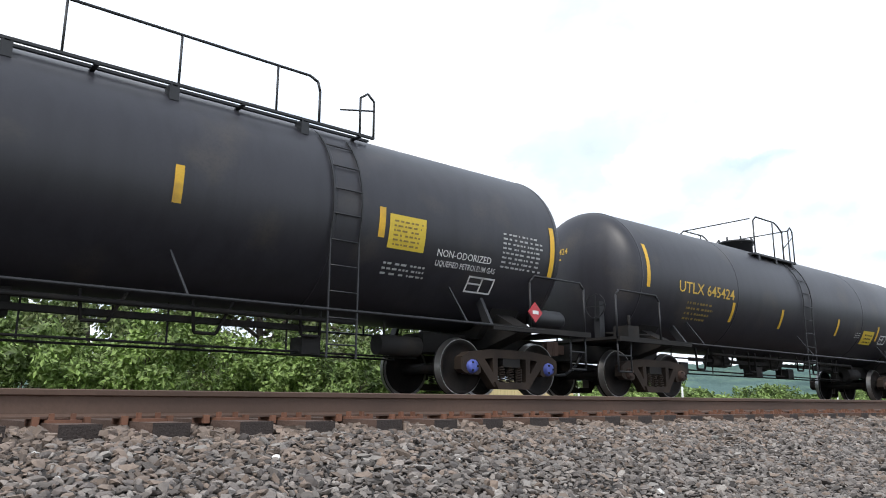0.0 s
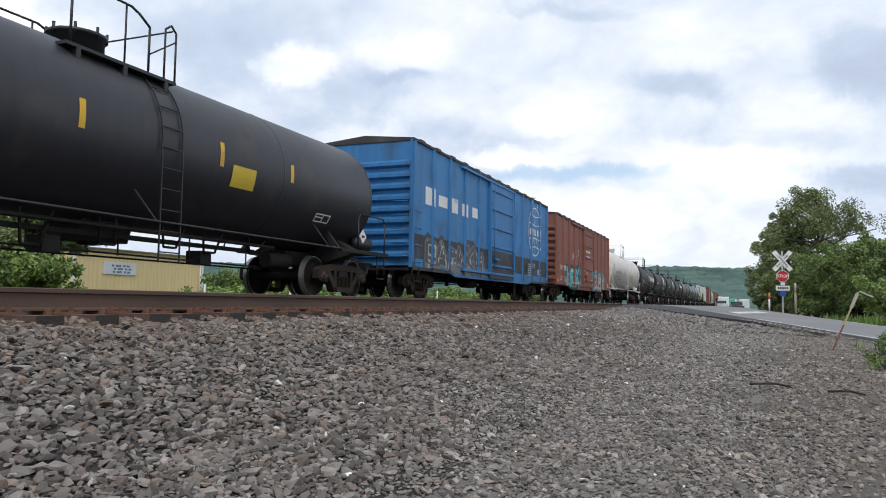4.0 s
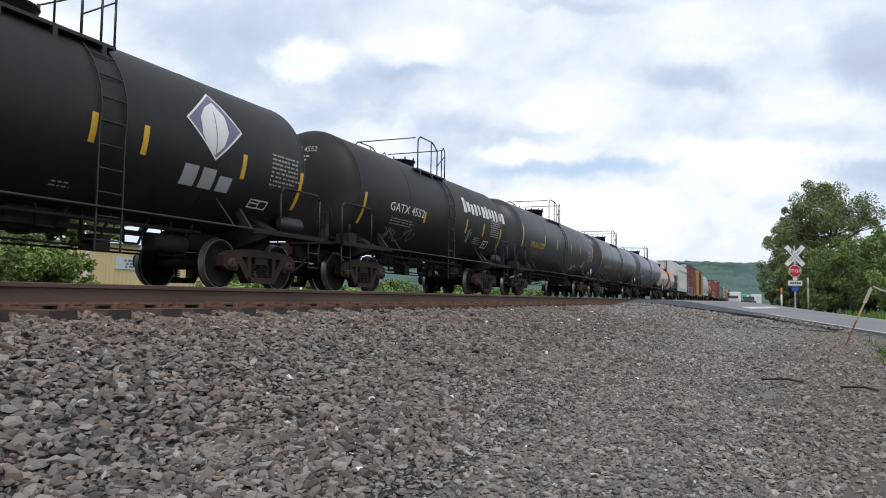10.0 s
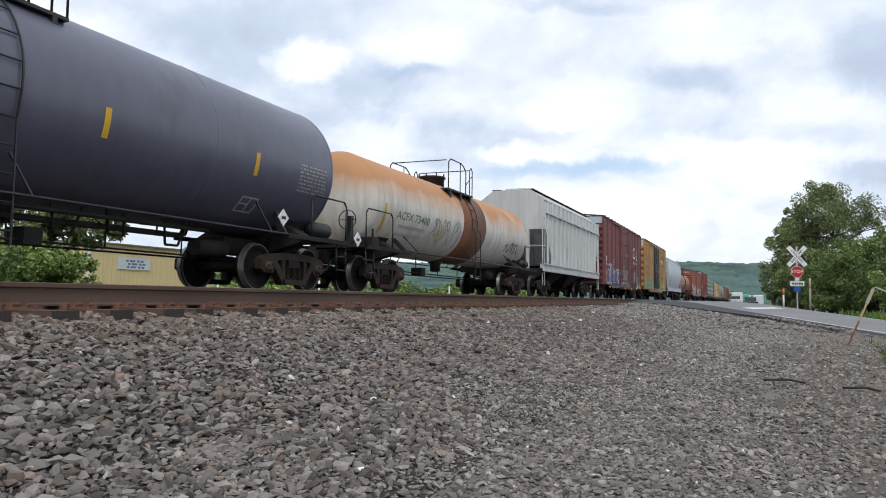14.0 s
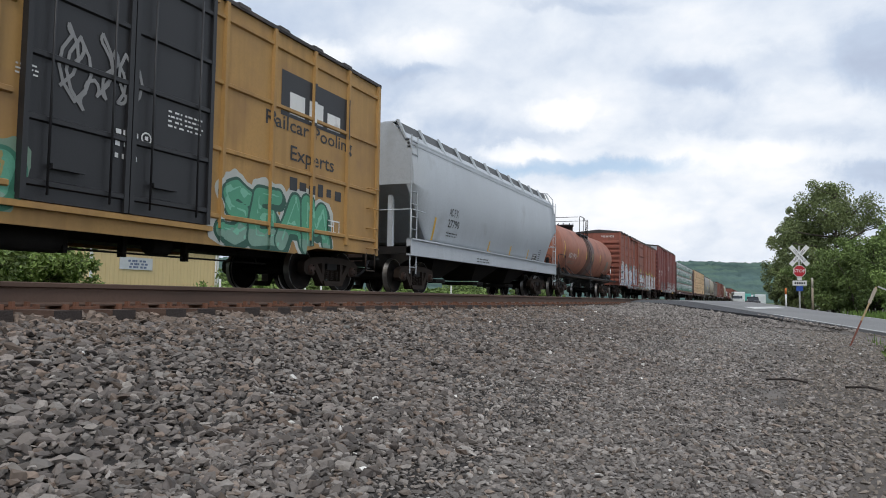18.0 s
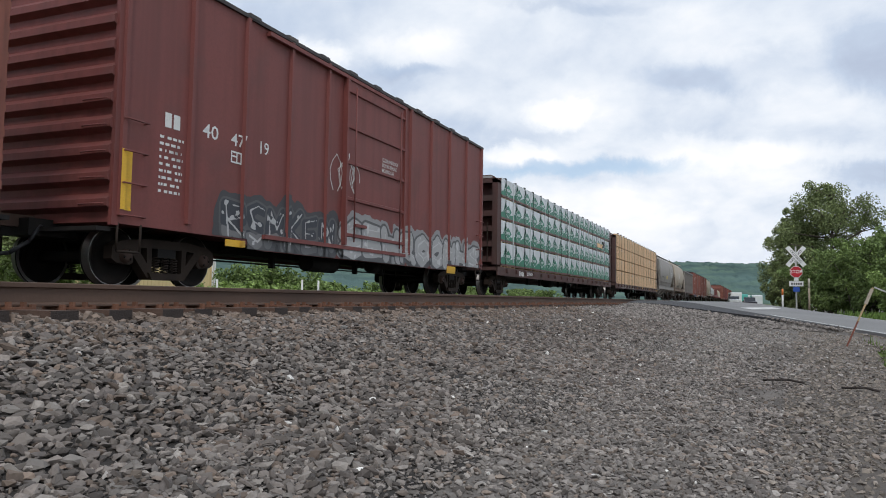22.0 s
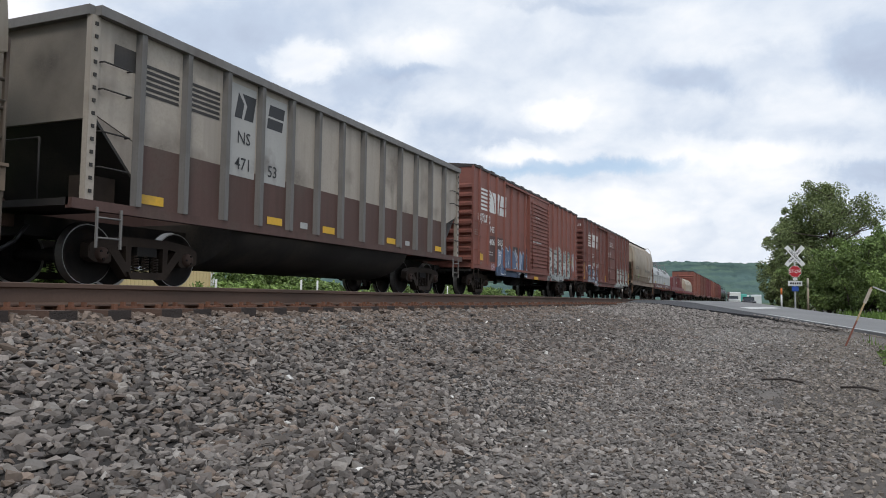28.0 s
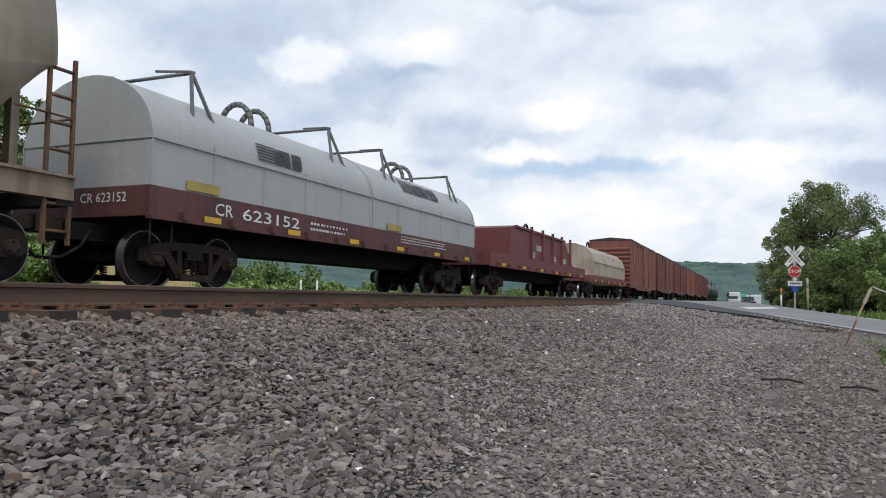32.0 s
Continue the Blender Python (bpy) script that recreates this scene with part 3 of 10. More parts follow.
def build_stones():
    rng = np.random.default_rng(4)

    def off_road(x, y):
        p = np.stack([x - ROAD_A.x, y - ROAD_A.y], 1)
        return (p @ np.array(ROAD_N)) < -ROAD_HALF - np.where(p @ np.array(ROAD_D) > 13.5, 0.05, 0.75)

    def bank(x, y):
        a = np.degrees(np.arctan2(-x, y))
        return (a < 84) & (np.hypot(x, y) > 1.6) & (x < 0.13 * y + 0.1 + 0.25 * np.sin(y * 1.3)) & off_road(x, y)

    far = [mat("dusty_lot_stone_%d" % k, c, 0.9, vary=0.2, scale=20, island=0.4, fine=60, bump=0.3) for k, c in enumerate(((0.25, 0.23, 0.21), (0.175, 0.16, 0.148), (0.24, 0.2, 0.168), (0.32, 0.298, 0.276)))] + [STONEW]
    pale = [mat("lot_stone_%d" % k, c, 0.85, vary=0.2, scale=20, island=0.55, fine=60, bump=0.3) for k, c in enumerate(((0.209, 0.186, 0.167), (0.145, 0.127, 0.115), (0.208, 0.168, 0.138), (0.280, 0.255, 0.232)))] + [STONEW]

    def lay(p, s, seed, faces, where, light=()):
        r = rng.random(len(p))
        rusty = (p[:, 0] < -3.3 - 0.5 * rng.random(len(p))) & (rng.random(len(p)) < 0.5)  # dust from the rails
        r = np.where(rusty, 0.8, r)
        for k, (lo, hi, m, word) in enumerate(((0.0, 0.52, STONE, "grey"), (0.52, 0.74, STONED, "dark grey"), (0.74, 0.88, STONEB, "brownish"), (0.88, 0.996, STONEL, "pale grey"), (0.996, 1.0, STONEW, "white"))):
            q = (r >= lo) & (r < hi)
            scatter("ballast", "%s crushed-stone ballast %s" % (word, where), p[q], s[q], seed + k, faces, (light[k] if light else m))

    def coarse(x, y):
        return bank(x, y) & (x < -1.5 + 0.5 * np.sin(y * 0.9) + 0.3 * np.sin(y * 2.3 + x))

    def lesser(x, y):
        bare = np.clip((x - 0.02 * y + 0.15 + 0.3 * np.sin(y * 1.1) + 0.2 * np.sin(y * 2.7 + x * 3)) * 1.6, 0, 0.8)
        return bank(x, y) & (x > -2.2) & (rng.random(len(x)) > bare)

    p = grid_points(rng, -4.75, -0.6, 0.1, 9.0, 0.036, coarse)
    lay(p, rng.lognormal(math.log(0.0235), 0.36, len(p)).clip(0.010, 0.042), 10, 20, "on the bank")
    p = grid_points(rng, -4.75, -0.6, 9.0, 19.0, 0.046, coarse)
    lay(p, rng.lognormal(math.log(0.028), 0.33, len(p)).clip(0.013, 0.05), 20, 12, "further along the bank")
    p = grid_points(rng, -2.2, 1.6, 1.6, 9.0, 0.027, lesser)
    lay(p, rng.lognormal(math.log(0.0135), 0.42, len(p)).clip(0.006, 0.030), 30, 20, "trodden flat on the lot", pale)
    p = grid_points(rng, -2.2, 2.6, 9.0, 19.0, 0.040, lesser)
    s = rng.lognormal(math.log(0.0195), 0.38, len(p)).clip(0.010, 0.042)
    dusty = rng.random(len(p)) < np.clip((p[:, 1] - 8.5) / 7, 0, 1) * np.clip((p[:, 0] + 2.2) / 1.2, 0, 1)
    lay(p[~dusty], s[~dusty], 40, 8, "towards the road", pale)
    lay(p[dusty], s[dusty], 45, 8, "dusted pale by wheels near the road", far)
    p = grid_points(rng, -4.8, 2.6, 19.0, 36.0, 0.085, bank)
    s = rng.lognormal(math.log(0.055), 0.25, len(p)).clip(0.02, 0.08)
    scatter("ballast", "grey crushed-stone ballast near the crossing", p, s, 5, 8, pale[0])
    # finer, browner gravel at the edge of the lot
    p = grid_points(rng, -0.6, 4.2, 1.6, 19, 0.05, lambda x, y: (x > 0.06 * y - 0.2) & (x < 0.16 * y + 0.9) & off_road(x, y))
    s = rng.lognormal(math.log(0.016), 0.4, len(p)).clip(0.006, 0.036)
    scatter("gravel", "fine trodden brown gravel at the edge of the lot", p, s, 6, 8, mat("lot_gravel", (0.21, 0.18, 0.15), 0.9, vary=0.2, scale=20, island=0.5, fine=60, bump=0.2), 0.4)
    # the same stone goes on under and behind the standpoint
    p = grid_points(rng, -4.75, 1.3, -6.0, 2.6, 0.062, lambda x, y: ~bank(x, y) & (x < 0.5 + 0.4 * np.sin(y * 1.3) + 0.3 * np.sin(y * 3.1)) & (np.hypot(x, y) > 0.12))
    s = rng.lognormal(math.log(0.031), 0.33, len(p)).clip(0.012, 0.05)
    r = rng.random(len(p))
    for lo, hi, m, word in ((0.0, 0.6, STONE, "grey"), (0.6, 0.8, STONED, "dark grey"), (0.8, 1.0, STONEL, "pale grey")):
        q = (r >= lo) & (r < hi)
        scatter("ballast", "%s crushed-stone ballast behind the bank" % word, p[q], s[q], 50 + int(lo * 10), 12, m)
    # stray stone on the tie ends between the rails
    ties = np.array(TIE_YS)
    p = grid_points(rng, -4.95, -4.3, -0.5, 30, 0.045, lambda x, y: np.abs(y[:, None] - ties[None]).min(1) > 0.13)
    p[:, 2] = -0.262 - 0.05 * np.clip((p[:, 0] + 4.55) / 0.3, 0, 1)
    s = rng.lognormal(math.log(0.032), 0.28, len(p)).clip(0.014, 0.05)
    scatter("ballast", "crushed stone packed between the ties", p, s, 8, 12, STONEB)


build_stones()

# ---- railway cars: y along the track, +x the side that faces the camera, z from the rail ----

WHEEL_R = 0.45
STEEL = mat("weathered_steel", (0.036, 0.0255, 0.0195), 0.75, 0.1, vary=0.3, scale=6, dirt=0.4, dirt_col=(0.05, 0.034, 0.025), spec=0.25)
DARK = mat("sooty_underframe", (0.022, 0.02, 0.019), 0.75, 0.1, vary=0.3, scale=5, dirt=0.3, dirt_col=(0.045, 0.036, 0.028), spec=0.25)
TREAD = mat("polished_tread", (0.30, 0.29, 0.28), 0.4, 0.9, vary=0.1)
RUSTY = mat("rusty_iron", (0.075, 0.042, 0.03), 0.8, 0.1, vary=0.35, scale=8, dirt=0.4, dirt_col=(0.05, 0.03, 0.02))
YELLOW = mat("reflective_yellow", (0.72, 0.42, 0.03), 0.5, vary=0.15, dirt=0.15)
WHITE = mat("white_lettering", (0.74, 0.74, 0.72), 0.6, vary=0.1, dirt=0.12)
GREYTXT = mat("faded_lettering", (0.42, 0.42, 0.41), 0.7, vary=0.15)
YELTXT = mat("yellow_lettering", (0.62, 0.40, 0.06), 0.6, vary=0.12, dirt=0.1)
BLACK = mat("black_paint", (0.018, 0.018, 0.02), 0.5, vary=0.2)
RED = mat("red_marking", (0.45, 0.04, 0.05), 0.5)
BLUECAP = mat("blue_bearing_cap", (0.09, 0.12, 0.42), 0.5)


def side_frame_mesh():
    g = G()
    for x0, x1 in ((-0.09, 0.09),):
        # top chord, humped over the springs and drooping to the axle boxes
        g.prism([(-1.1, 0.60), (-0.95, 0.68), (-0.45, 0.74), (0.45, 0.74), (0.95, 0.68), (1.1, 0.60), (1.1, 0.48), (0.92, 0.54), (0.42, 0.60), (-0.42, 0.60), (-0.92, 0.54), (-1.1, 0.48)], "x", x0, x1)
        for s in (-1, 1):
            g.prism([(s * 0.80, 0.56), (s * 0.62, 0.58), (s * 0.28, 0.17), (s * 0.42, 0.13)], "x", x0, x1)
            g.prism([(s * 0.44, 0.62), (s * 0.33, 0.62), (s * 0.33, 0.17), (s * 0.42, 0.17)], "x", x0, x1)
            g.prism([(s * 1.12, 0.58), (s * 0.72, 0.58), (s * 0.70, 0.36), (s * 0.76, 0.32), (s * 1.02, 0.34), (s * 1.12, 0.4)], "x", x0 * 0.9, x1 * 0.9)
        g.prism([(-0.42, 0.21), (0.42, 0.21), (0.36, 0.10), (-0.36, 0.10)], "x", x0 * 1.5, x1 * 1.5)
    return g.mesh("side_frame", STEEL)


WHEELFACE = mat("oily_wheel", (0.014, 0.012, 0.011), 0.8, 0.0, vary=0.3, scale=6, dirt=0.3, dirt_col=(0.035, 0.024, 0.018), spec=0.2)


def wheelset_mesh():
    g = G()
    r = WHEEL_R
    for s in (-1, 1):
        o = s * 0.75
        prof = [(-0.07, 0.12), (-0.07, 0.1), (-0.02, 0.14), (-0.015, r * 0.8), (-0.07, r * 0.86), (-0.07, r * 0.99), (0.03, r), (0.045, r + 0.025), (0.075, r + 0.028), (0.075, r * 0.85), (0.02, r * 0.8), (0.02, 0.14), (0.06, 0.12)]
        pr = [(o - s * h, q) for h, q in prof]
        g.lathe(pr, 40, 0, (0, 0, 0), True, "x")
        g.lathe([(o + s * 0.071, r * 0.972), (o + s * 0.071, r * 0.995)], 40, 1, (0, 0, 0), True, "x", False)
        g.lathe([(o - s * 0.0755, r * 0.95), (o - s * 0.0755, r + 0.026)], 40, 1, (0, 0, 0), True, "x", False)
        g.lathe([(o - s * 0.044, r + 0.0265), (o + s * 0.03, r + 0.004), (o + s * 0.07, r)], 40, 1, (0, 0, 0), True, "x", False)
    g.lathe([(-0.98, 0.07), (-0.7, 0.09), (0.7, 0.09), (0.98, 0.07)], 12, 0, (0, 0, 0), True, "x")
    # bolts that turn with the axle
    for s in (-1, 1):
        for k in range(3):
            a = k * 2.094
            g.box(s * 1.13 - 0.02, s * 1.13 + 0.02, 0.07 * math.cos(a) - 0.015, 0.07 * math.cos(a) + 0.015, 0.07 * math.sin(a) - 0.015, 0.07 * math.sin(a) + 0.015)
    return g.mesh("wheelset", WHEELFACE, TREAD)


def spring_mesh():
    g = G()
    pts = []
    for i in range(6 * 8 + 1):
        a = i / 8 * 2 * math.pi
        pts.append((0.058 * math.cos(a), 0.058 * math.sin(a), 0.21 + 0.25 * i / 48))
    g.pipe(pts, 0.015, 4)
    return g.mesh("spring", STEEL)


def bearing_mesh(cap):
    g = G()
    g.lathe([(0.86, 0.12), (1.08, 0.12), (1.10, 0.1), (1.13, 0.1), (1.14, 0.05), (1.14, 0.0)], 14, 0, (0, 0, 0), True, "x")
    return g.mesh("bearing", cap)


def bolster_mesh():
    g = G()
    g.prism([(-1.08, 0.46), (-1.08, 0.60), (-0.6, 0.66), (0.6, 0.66), (1.08, 0.60), (1.08, 0.46), (0.5, 0.38), (-0.5, 0.38)], "y", -0.2, 0.2)
    g.rod((-0.55, -0.45, 0.42), (-0.55, 0.45, 0.42), 0.03)
    for s in (-1, 1):
        g.box(-0.85, 0.85, s * 0.36 - 0.05, s * 0.36 + 0.05, 0.36, 0.46)
        for x in (-0.75, 0.75):
            g.box(x - 0.06, x + 0.06, s * 0.40 - 0.04, s * 0.40 + 0.04, 0.28, 0.52)
    return g.mesh("truck", DARK)


WHEELS = []


def truck(car, y, cap=None, base=1.78):
    cap = cap or RUSTY
    t = part("truck", shared("bolster", bolster_mesh), None, car, "", pose(0, y, 0))
    for s in (-1, 1):
        f = part("side_frame", shared("frame", side_frame_mesh), None, t, "", pose(s * 1.0, 0, 0))
        for k in (-0.2, 0, 0.2):
            if s > 0 or k == 0:
                part("spring", shared("spring", spring_mesh), None, t, "", pose(s * 1.03, k, 0))
        w = part("wheelset", shared("wheelset", wheelset_mesh), None, t, "", pose(0, s * base / 2, WHEEL_R))
        WHEELS.append((w, car, y + s * base / 2))
        for q in (-1, 1):
            part("bearing", shared("cap" + cap.name, lambda: bearing_mesh(cap)), None, t, "", pose(0, s * base / 2, WHEEL_R, 0, 0, 0 if q > 0 else 180))
    return t


CARS = []


def new_car(name, s0, s1, label, category):
    """An Empty on the rail at the car's middle; s0, s1: where its couplings stand along the line at the start."""
    e = new(name)
    tagged(e, label, category, "cars of the freight train")
    e.location = (TRACK_X, (s0 + s1) / 2, RAIL_Z)
    CARS.append((e, (s0 + s1) / 2))
    return e, (s1 - s0) / 2


def couplers(car, h):
    for s in (-1, 1):
        g = G()
        g.box(-0.09, 0.09, s * (h - 0.75), s * (h - 0.06), 0.82, 1.0)
        g.prism([(-0.16, s * (h - 0.12)), (0.17, s * (h - 0.16)), (0.19, s * (h + 0.03)), (0.02, s * (h - 0.02)), (-0.16, s * (h + 0.05))], "z", 0.78, 1.05)
        part("coupler", g, RUSTY, car)
        g = G()
        g.pipe([(0.3, s * (h - 0.7), 0.85), (0.32, s * (h - 0.5), 0.6), (0.25, s * (h - 0.25), 0.42), (0.12, s * (h - 0.02), 0.40)], 0.03, 6)
        part("air_hose", g, BLACK, car)


def text_mesh(text, size, m, align="CENTER", spread=1.0):
    """Words in the built-in font as a flat mesh."""
    cu = bpy.data.curves.new("words", "FONT")
    cu.body, cu.size, cu.space_character, cu.resolution_u, cu.offset = text, size, spread, 2, size * 0.007
    cu.align_x, cu.align_y = align, ("CENTER" if align == "CENTER" else "TOP_BASELINE")
    tmp = new("words", cu)
    me = bpy.data.meshes.new_from_object(tmp.evaluated_get(bpy.context.evaluated_depsgraph_get()))
    bpy.data.objects.remove(tmp)
    me.materials.clear()
    me.materials.append(m)
    return me


def patch(g, y0, y1, z0, z1, x=None, lift=0.006, m=0):
    """A thin painted or stuck-on rectangle on a flat side."""
    return g.add([(x + lift, y0, z0), (x + lift, y1, z0), (x + lift, y1, z1), (x + lift, y0, z1)], [(0, 1, 2, 3)], m)


def ladder(car, y, z0, z1, x, width=0.45, rungs=6, m=None, r=0.016, curve=None, name="ladder"):
    """Two stiles and rungs; curve(z) gives the outward place of each rung."""
    g = G()
    f = curve or (lambda z: x)
    zs = [z0 + (z1 - z0) * i / (rungs * 2) for i in range(rungs * 2 + 1)]
    for s in (-1, 1):
        g.pipe([(f(z), y + s * width / 2, z) for z in zs], r * 1.3, 4)
    for i in range(rungs):
        z = z0 + (z1 - z0) * (i + 0.5) / rungs
        g.rod((f(z), y - width / 2, z), (f(z), y + width / 2, z), r, 5)
    return part(name, g, m or STEEL, car)


def tank_car(s0, s1, r, zc, shell, label, deck=0.0, deck_len=2.3, dome=0.3, cap=None, trim=None, long_walk=False, head_depth=0.55, hang=0.75, band=None, ladder_at=None, shaded_belly=False):
    """A tank car: rounded shell on stub sills, end platforms with rails, top walkway, ladder, side rod."""
    car, h = new_car("tank_car", s0, s1, label, "tank car")
    trim = trim or BLACK
    tl = h - hang  # half length over the heads
    hd = head_depth
    # rounded dished head
    prof = [(-tl + hd * (1 - math.cos(a)), r * math.sin(a)) for a in [math.pi / 2 * i / 14 for i in range(15)]]
    prof[0] = (-tl, 0.0)
    prof += [(y, r) for y in (-tl * 0.6, -tl * 0.2, tl * 0.2, tl * 0.6)] + [(-y, q) for y, q in reversed(prof)]
    g = G()
    g.lathe(prof, 64, 0, (0, 0, zc))
    part("shell", g, shell, car)
    # weld seams and the belt under the walkway
    for y in (-tl + hd, -tl * 0.45, tl * 0.45, tl - hd):
        part("weld_seam", G().lathe([(y - 0.02, r + 0.001), (y - 0.012, r + 0.005), (y + 0.012, r + 0.005), (y + 0.02, r + 0.001)], 64, 0, (0, 0, zc)), shell, car)
    if band:
        g = G()
        g.lathe([(band[0], r + 0.006), (band[1], r + 0.006)], 64, 0, (0, 0, zc))
        part("jacket_band", g, band[2], car)
    # black sheet along the underside, painted in for the shade below the tank
    if shaded_belly:
        g = G()
        pr = [(y, q + 0.008) for y, q in prof if q > r * 0.7]
        n = 24
        vs, fs = [], []
        for y, q in pr:
            for i in range(n + 1):
                a = math.radians(146 + 68 * i / n)
                vs.append((q * math.sin(a), y, zc + q * math.cos(a)))
        for k in range(len(pr) - 1):
            for i in range(n):
                fs.append((k * (n + 1) + i, k * (n + 1) + i + 1, (k + 1) * (n + 1) + i + 1, (k + 1) * (n + 1) + i))
        g.add(vs, fs, 0, True)
        part("belly_shade", g, BLACK, car)
    for s in (-1, 1):
        ye = s * (h - 0.42)
        g = G()  # stub sill, saddle and bolster
        g.box(-0.28, 0.28, min(ye, s * (h - 3.3)), max(ye, s * (h - 3.3)), 0.70, 1.02)
        yc = s * (h - 2.05)
        g.prism([(-1.38, 1.0), (-0.5, 0.76), (0.5, 0.76), (1.38, 1.0), (1.38, 1.1), (0.9, 1.35), (0.5, 1.12), (-0.5, 1.12), (-0.9, 1.35), (-1.38, 1.1)], "y", yc - 0.18, yc + 0.18)
        g.prism([(-1.0, zc - r * 0.72), (-0.4, zc - r * 0.98), (0.4, zc - r * 0.98), (1.0, zc - r * 0.72), (0.55, 0.95), (-0.55, 0.95)], "y", yc - 0.32, yc + 0.32)
        part("end_sill", g, DARK, car)
        g = G()
        g.box(-1.42, 1.42, ye - s * 0.55 if s > 0 else ye, ye if s > 0 else ye + 0.55, 1.06, 1.11)
        for q in (-1, 1):
            g.box(q * 1.42 - 0.04, q * 1.42 + 0.04, min(ye, ye - s * 2.4), max(ye, ye - s * 2.4), 1.02, 1.11)
        part("platform", g, DARK if trim is BLACK else trim, car)
        for q in (-1, 1):  # end and corner grab rails
            g = G()
            x, top = q * 1.36, 2.0
            g.pipe([(x, ye - s * 1.45, 1.1), (x, ye - s * 1.45, top - 0.12), (x, ye - s * 1.35, top), (x, ye - s * 0.15, top), (x, ye - s * 0.05, top - 0.1), (x, ye - s * 0.05, 1.1)], 0.02, 6)
            g.pipe([(x, ye - s * 0.05, 0.45), (x, ye - s * 0.05, 1.1)], 0.018, 5)
            g.pipe([(x, ye - s * 0.45, 0.45), (x, ye - s * 0.45, 1.1)], 0.018, 5)
            for z in (0.46, 0.76):
                g.rod((x, ye - s * 0.05, z), (x, ye - s * 0.45, z), 0.018, 5)
            part("grab_rail", g, trim, car)
        for q in (-1, 1):  # slanting support plate between tank and sill
            g = G()
            yb = ye - s * 2.35
            g.prism([(q * 1.38, 1.1), (q * 1.20, 1.1), (q * (r * 0.70), zc - r * 0.74), (q * (r * 0.76), zc - r * 0.68)], "y", yb - 0.03, yb + 0.03)
            part("saddle_brace", g, trim, car)
        truck(car, s * (h - 2.05), cap)
    # side rods and their hangers
    for q in (-1, 1):
        g = G()
        g.rod((q * 1.44, -h + 1.6, 1.09), (q * 1.44, h - 1.6, 1.09), 0.022, 6)
        n = max(2, int(tl / 2.0))
        for i in range(n):
            y = -tl + 2.6 + (2 * tl - 5.2) * i / (n - 1)
            g.rod((q * 1.44, y, 1.08), (q * r * 0.8, y - 0.16, zc - r * 0.62), 0.018, 4)
        part("side_rod", g, trim, car)
    # air reservoir and brake wheel on the end platforms
    yr = h - 1.15
    part("air_reservoir", G().lathe([(yr - 0.42, 0.0), (yr - 0.38, 0.12), (yr - 0.3, 0.17), (yr + 0.3, 0.17), (yr + 0.38, 0.12), (yr + 0.42, 0.0)], 14, 0, (1.05, 0, 1.32)), trim, car)
    g = G()
    for k in range(12):
        a, b = k * math.pi / 6, (k + 1) * math.pi / 6
        g.rod((0.75 + 0.24 * math.cos(a), -h + 0.62, 1.75 + 0.24 * math.sin(a)), (0.75 + 0.24 * math.cos(b), -h + 0.62, 1.75 + 0.24 * math.sin(b)), 0.014, 4)
        if k % 3 == 0:
            g.rod((0.75, -h + 0.62, 1.75), (0.75 + 0.24 * math.cos(a), -h + 0.62, 1.75 + 0.24 * math.sin(a)), 0.012, 4)
    g.box(0.68, 0.82, -h + 0.66, -h + 0.8, 1.1, 1.85)
    part("brake_wheel", g, trim, car)
    g = G()
    g.box(0.95, 1.3, -h + 0.9, -h + 1.25, 1.11, 1.35)
    g.rod((1.25, -h + 1.0, 1.3), (1.25, -h + 1.0, 1.55), 0.03, 6)
    g.rod((0.6, -h + 0.8, 1.25), (1.3, -h + 1.6, 1.2), 0.02, 5)
    part("hand_brake_gear", g, DARK, car)
    # brake rigging below
    g = G()
    for x in (-0.25, 0.35):
        g.rod((x, -h + 3.5, 0.62 + 0.08 * x), (x, h - 3.5, 0.58), 0.018, 5)
    rnd = random.Random(int(s0 * 7))
    for i in range(int(tl * 1.1)):
        y = -tl + 3 + i * 1.7
        if y > tl - 3:
            break
        g.rod((0.35, y, 0.58), (0.35, y, 1.15), 0.015, 4)
        if rnd.random() < 0.4:
            g.box(0.1, 0.45, y + 0.2, y + 0.5, 0.55, 0.8)
    g.rod((0.5, h - 4.4, 0.75), (0.5, h - 3.6, 0.75), 0.16, 12)
    part("brake_rigging", g, DARK, car)
    if band is None and r > 1.38:  # rodding, levers and steam-coil pipes under the belly
        zb = zc - r
        part("brake_beam", G().box(0.34, 0.42, -tl * 0.52, tl * 0.5, zb - 0.2, zb - 0.12), DARK, car)
        part("heating_pipe", G().rod((0.62, -tl * 0.45, zb - 0.03), (0.62, tl * 0.55, zb - 0.05), 0.035, 8), DARK, car)
        part("valve_skid", G().prism([(-0.42, zb + 0.1), (0.42, zb + 0.1), (0.3, zb - 0.26), (-0.3, zb - 0.26)], "y", -0.5, 0.55), DARK, car)
        part("brake_cylinder", G().rod((0.3, -tl * 0.4, zb - 0.16), (0.3, -tl * 0.4 + 0.75, zb - 0.16), 0.15, 12), DARK, car)
        for k in range(7):
            y = -tl * 0.5 + tl * k / 6.4 + rnd.uniform(-0.2, 0.2)
            d = rnd.uniform(0.2, 0.42)
            g = G()
            g.pipe([(0.5, y, zb + 0.12), (0.5, y + 0.04, zb - d), (0.5, y + 0.34, zb - d), (0.5, y + 0.34 + rnd.choice((0.0, 0.22)), zb + 0.12)], 0.024, 5)
            part("brake_hanger", g, DARK, car)
    # bottom outlet
    g = G()
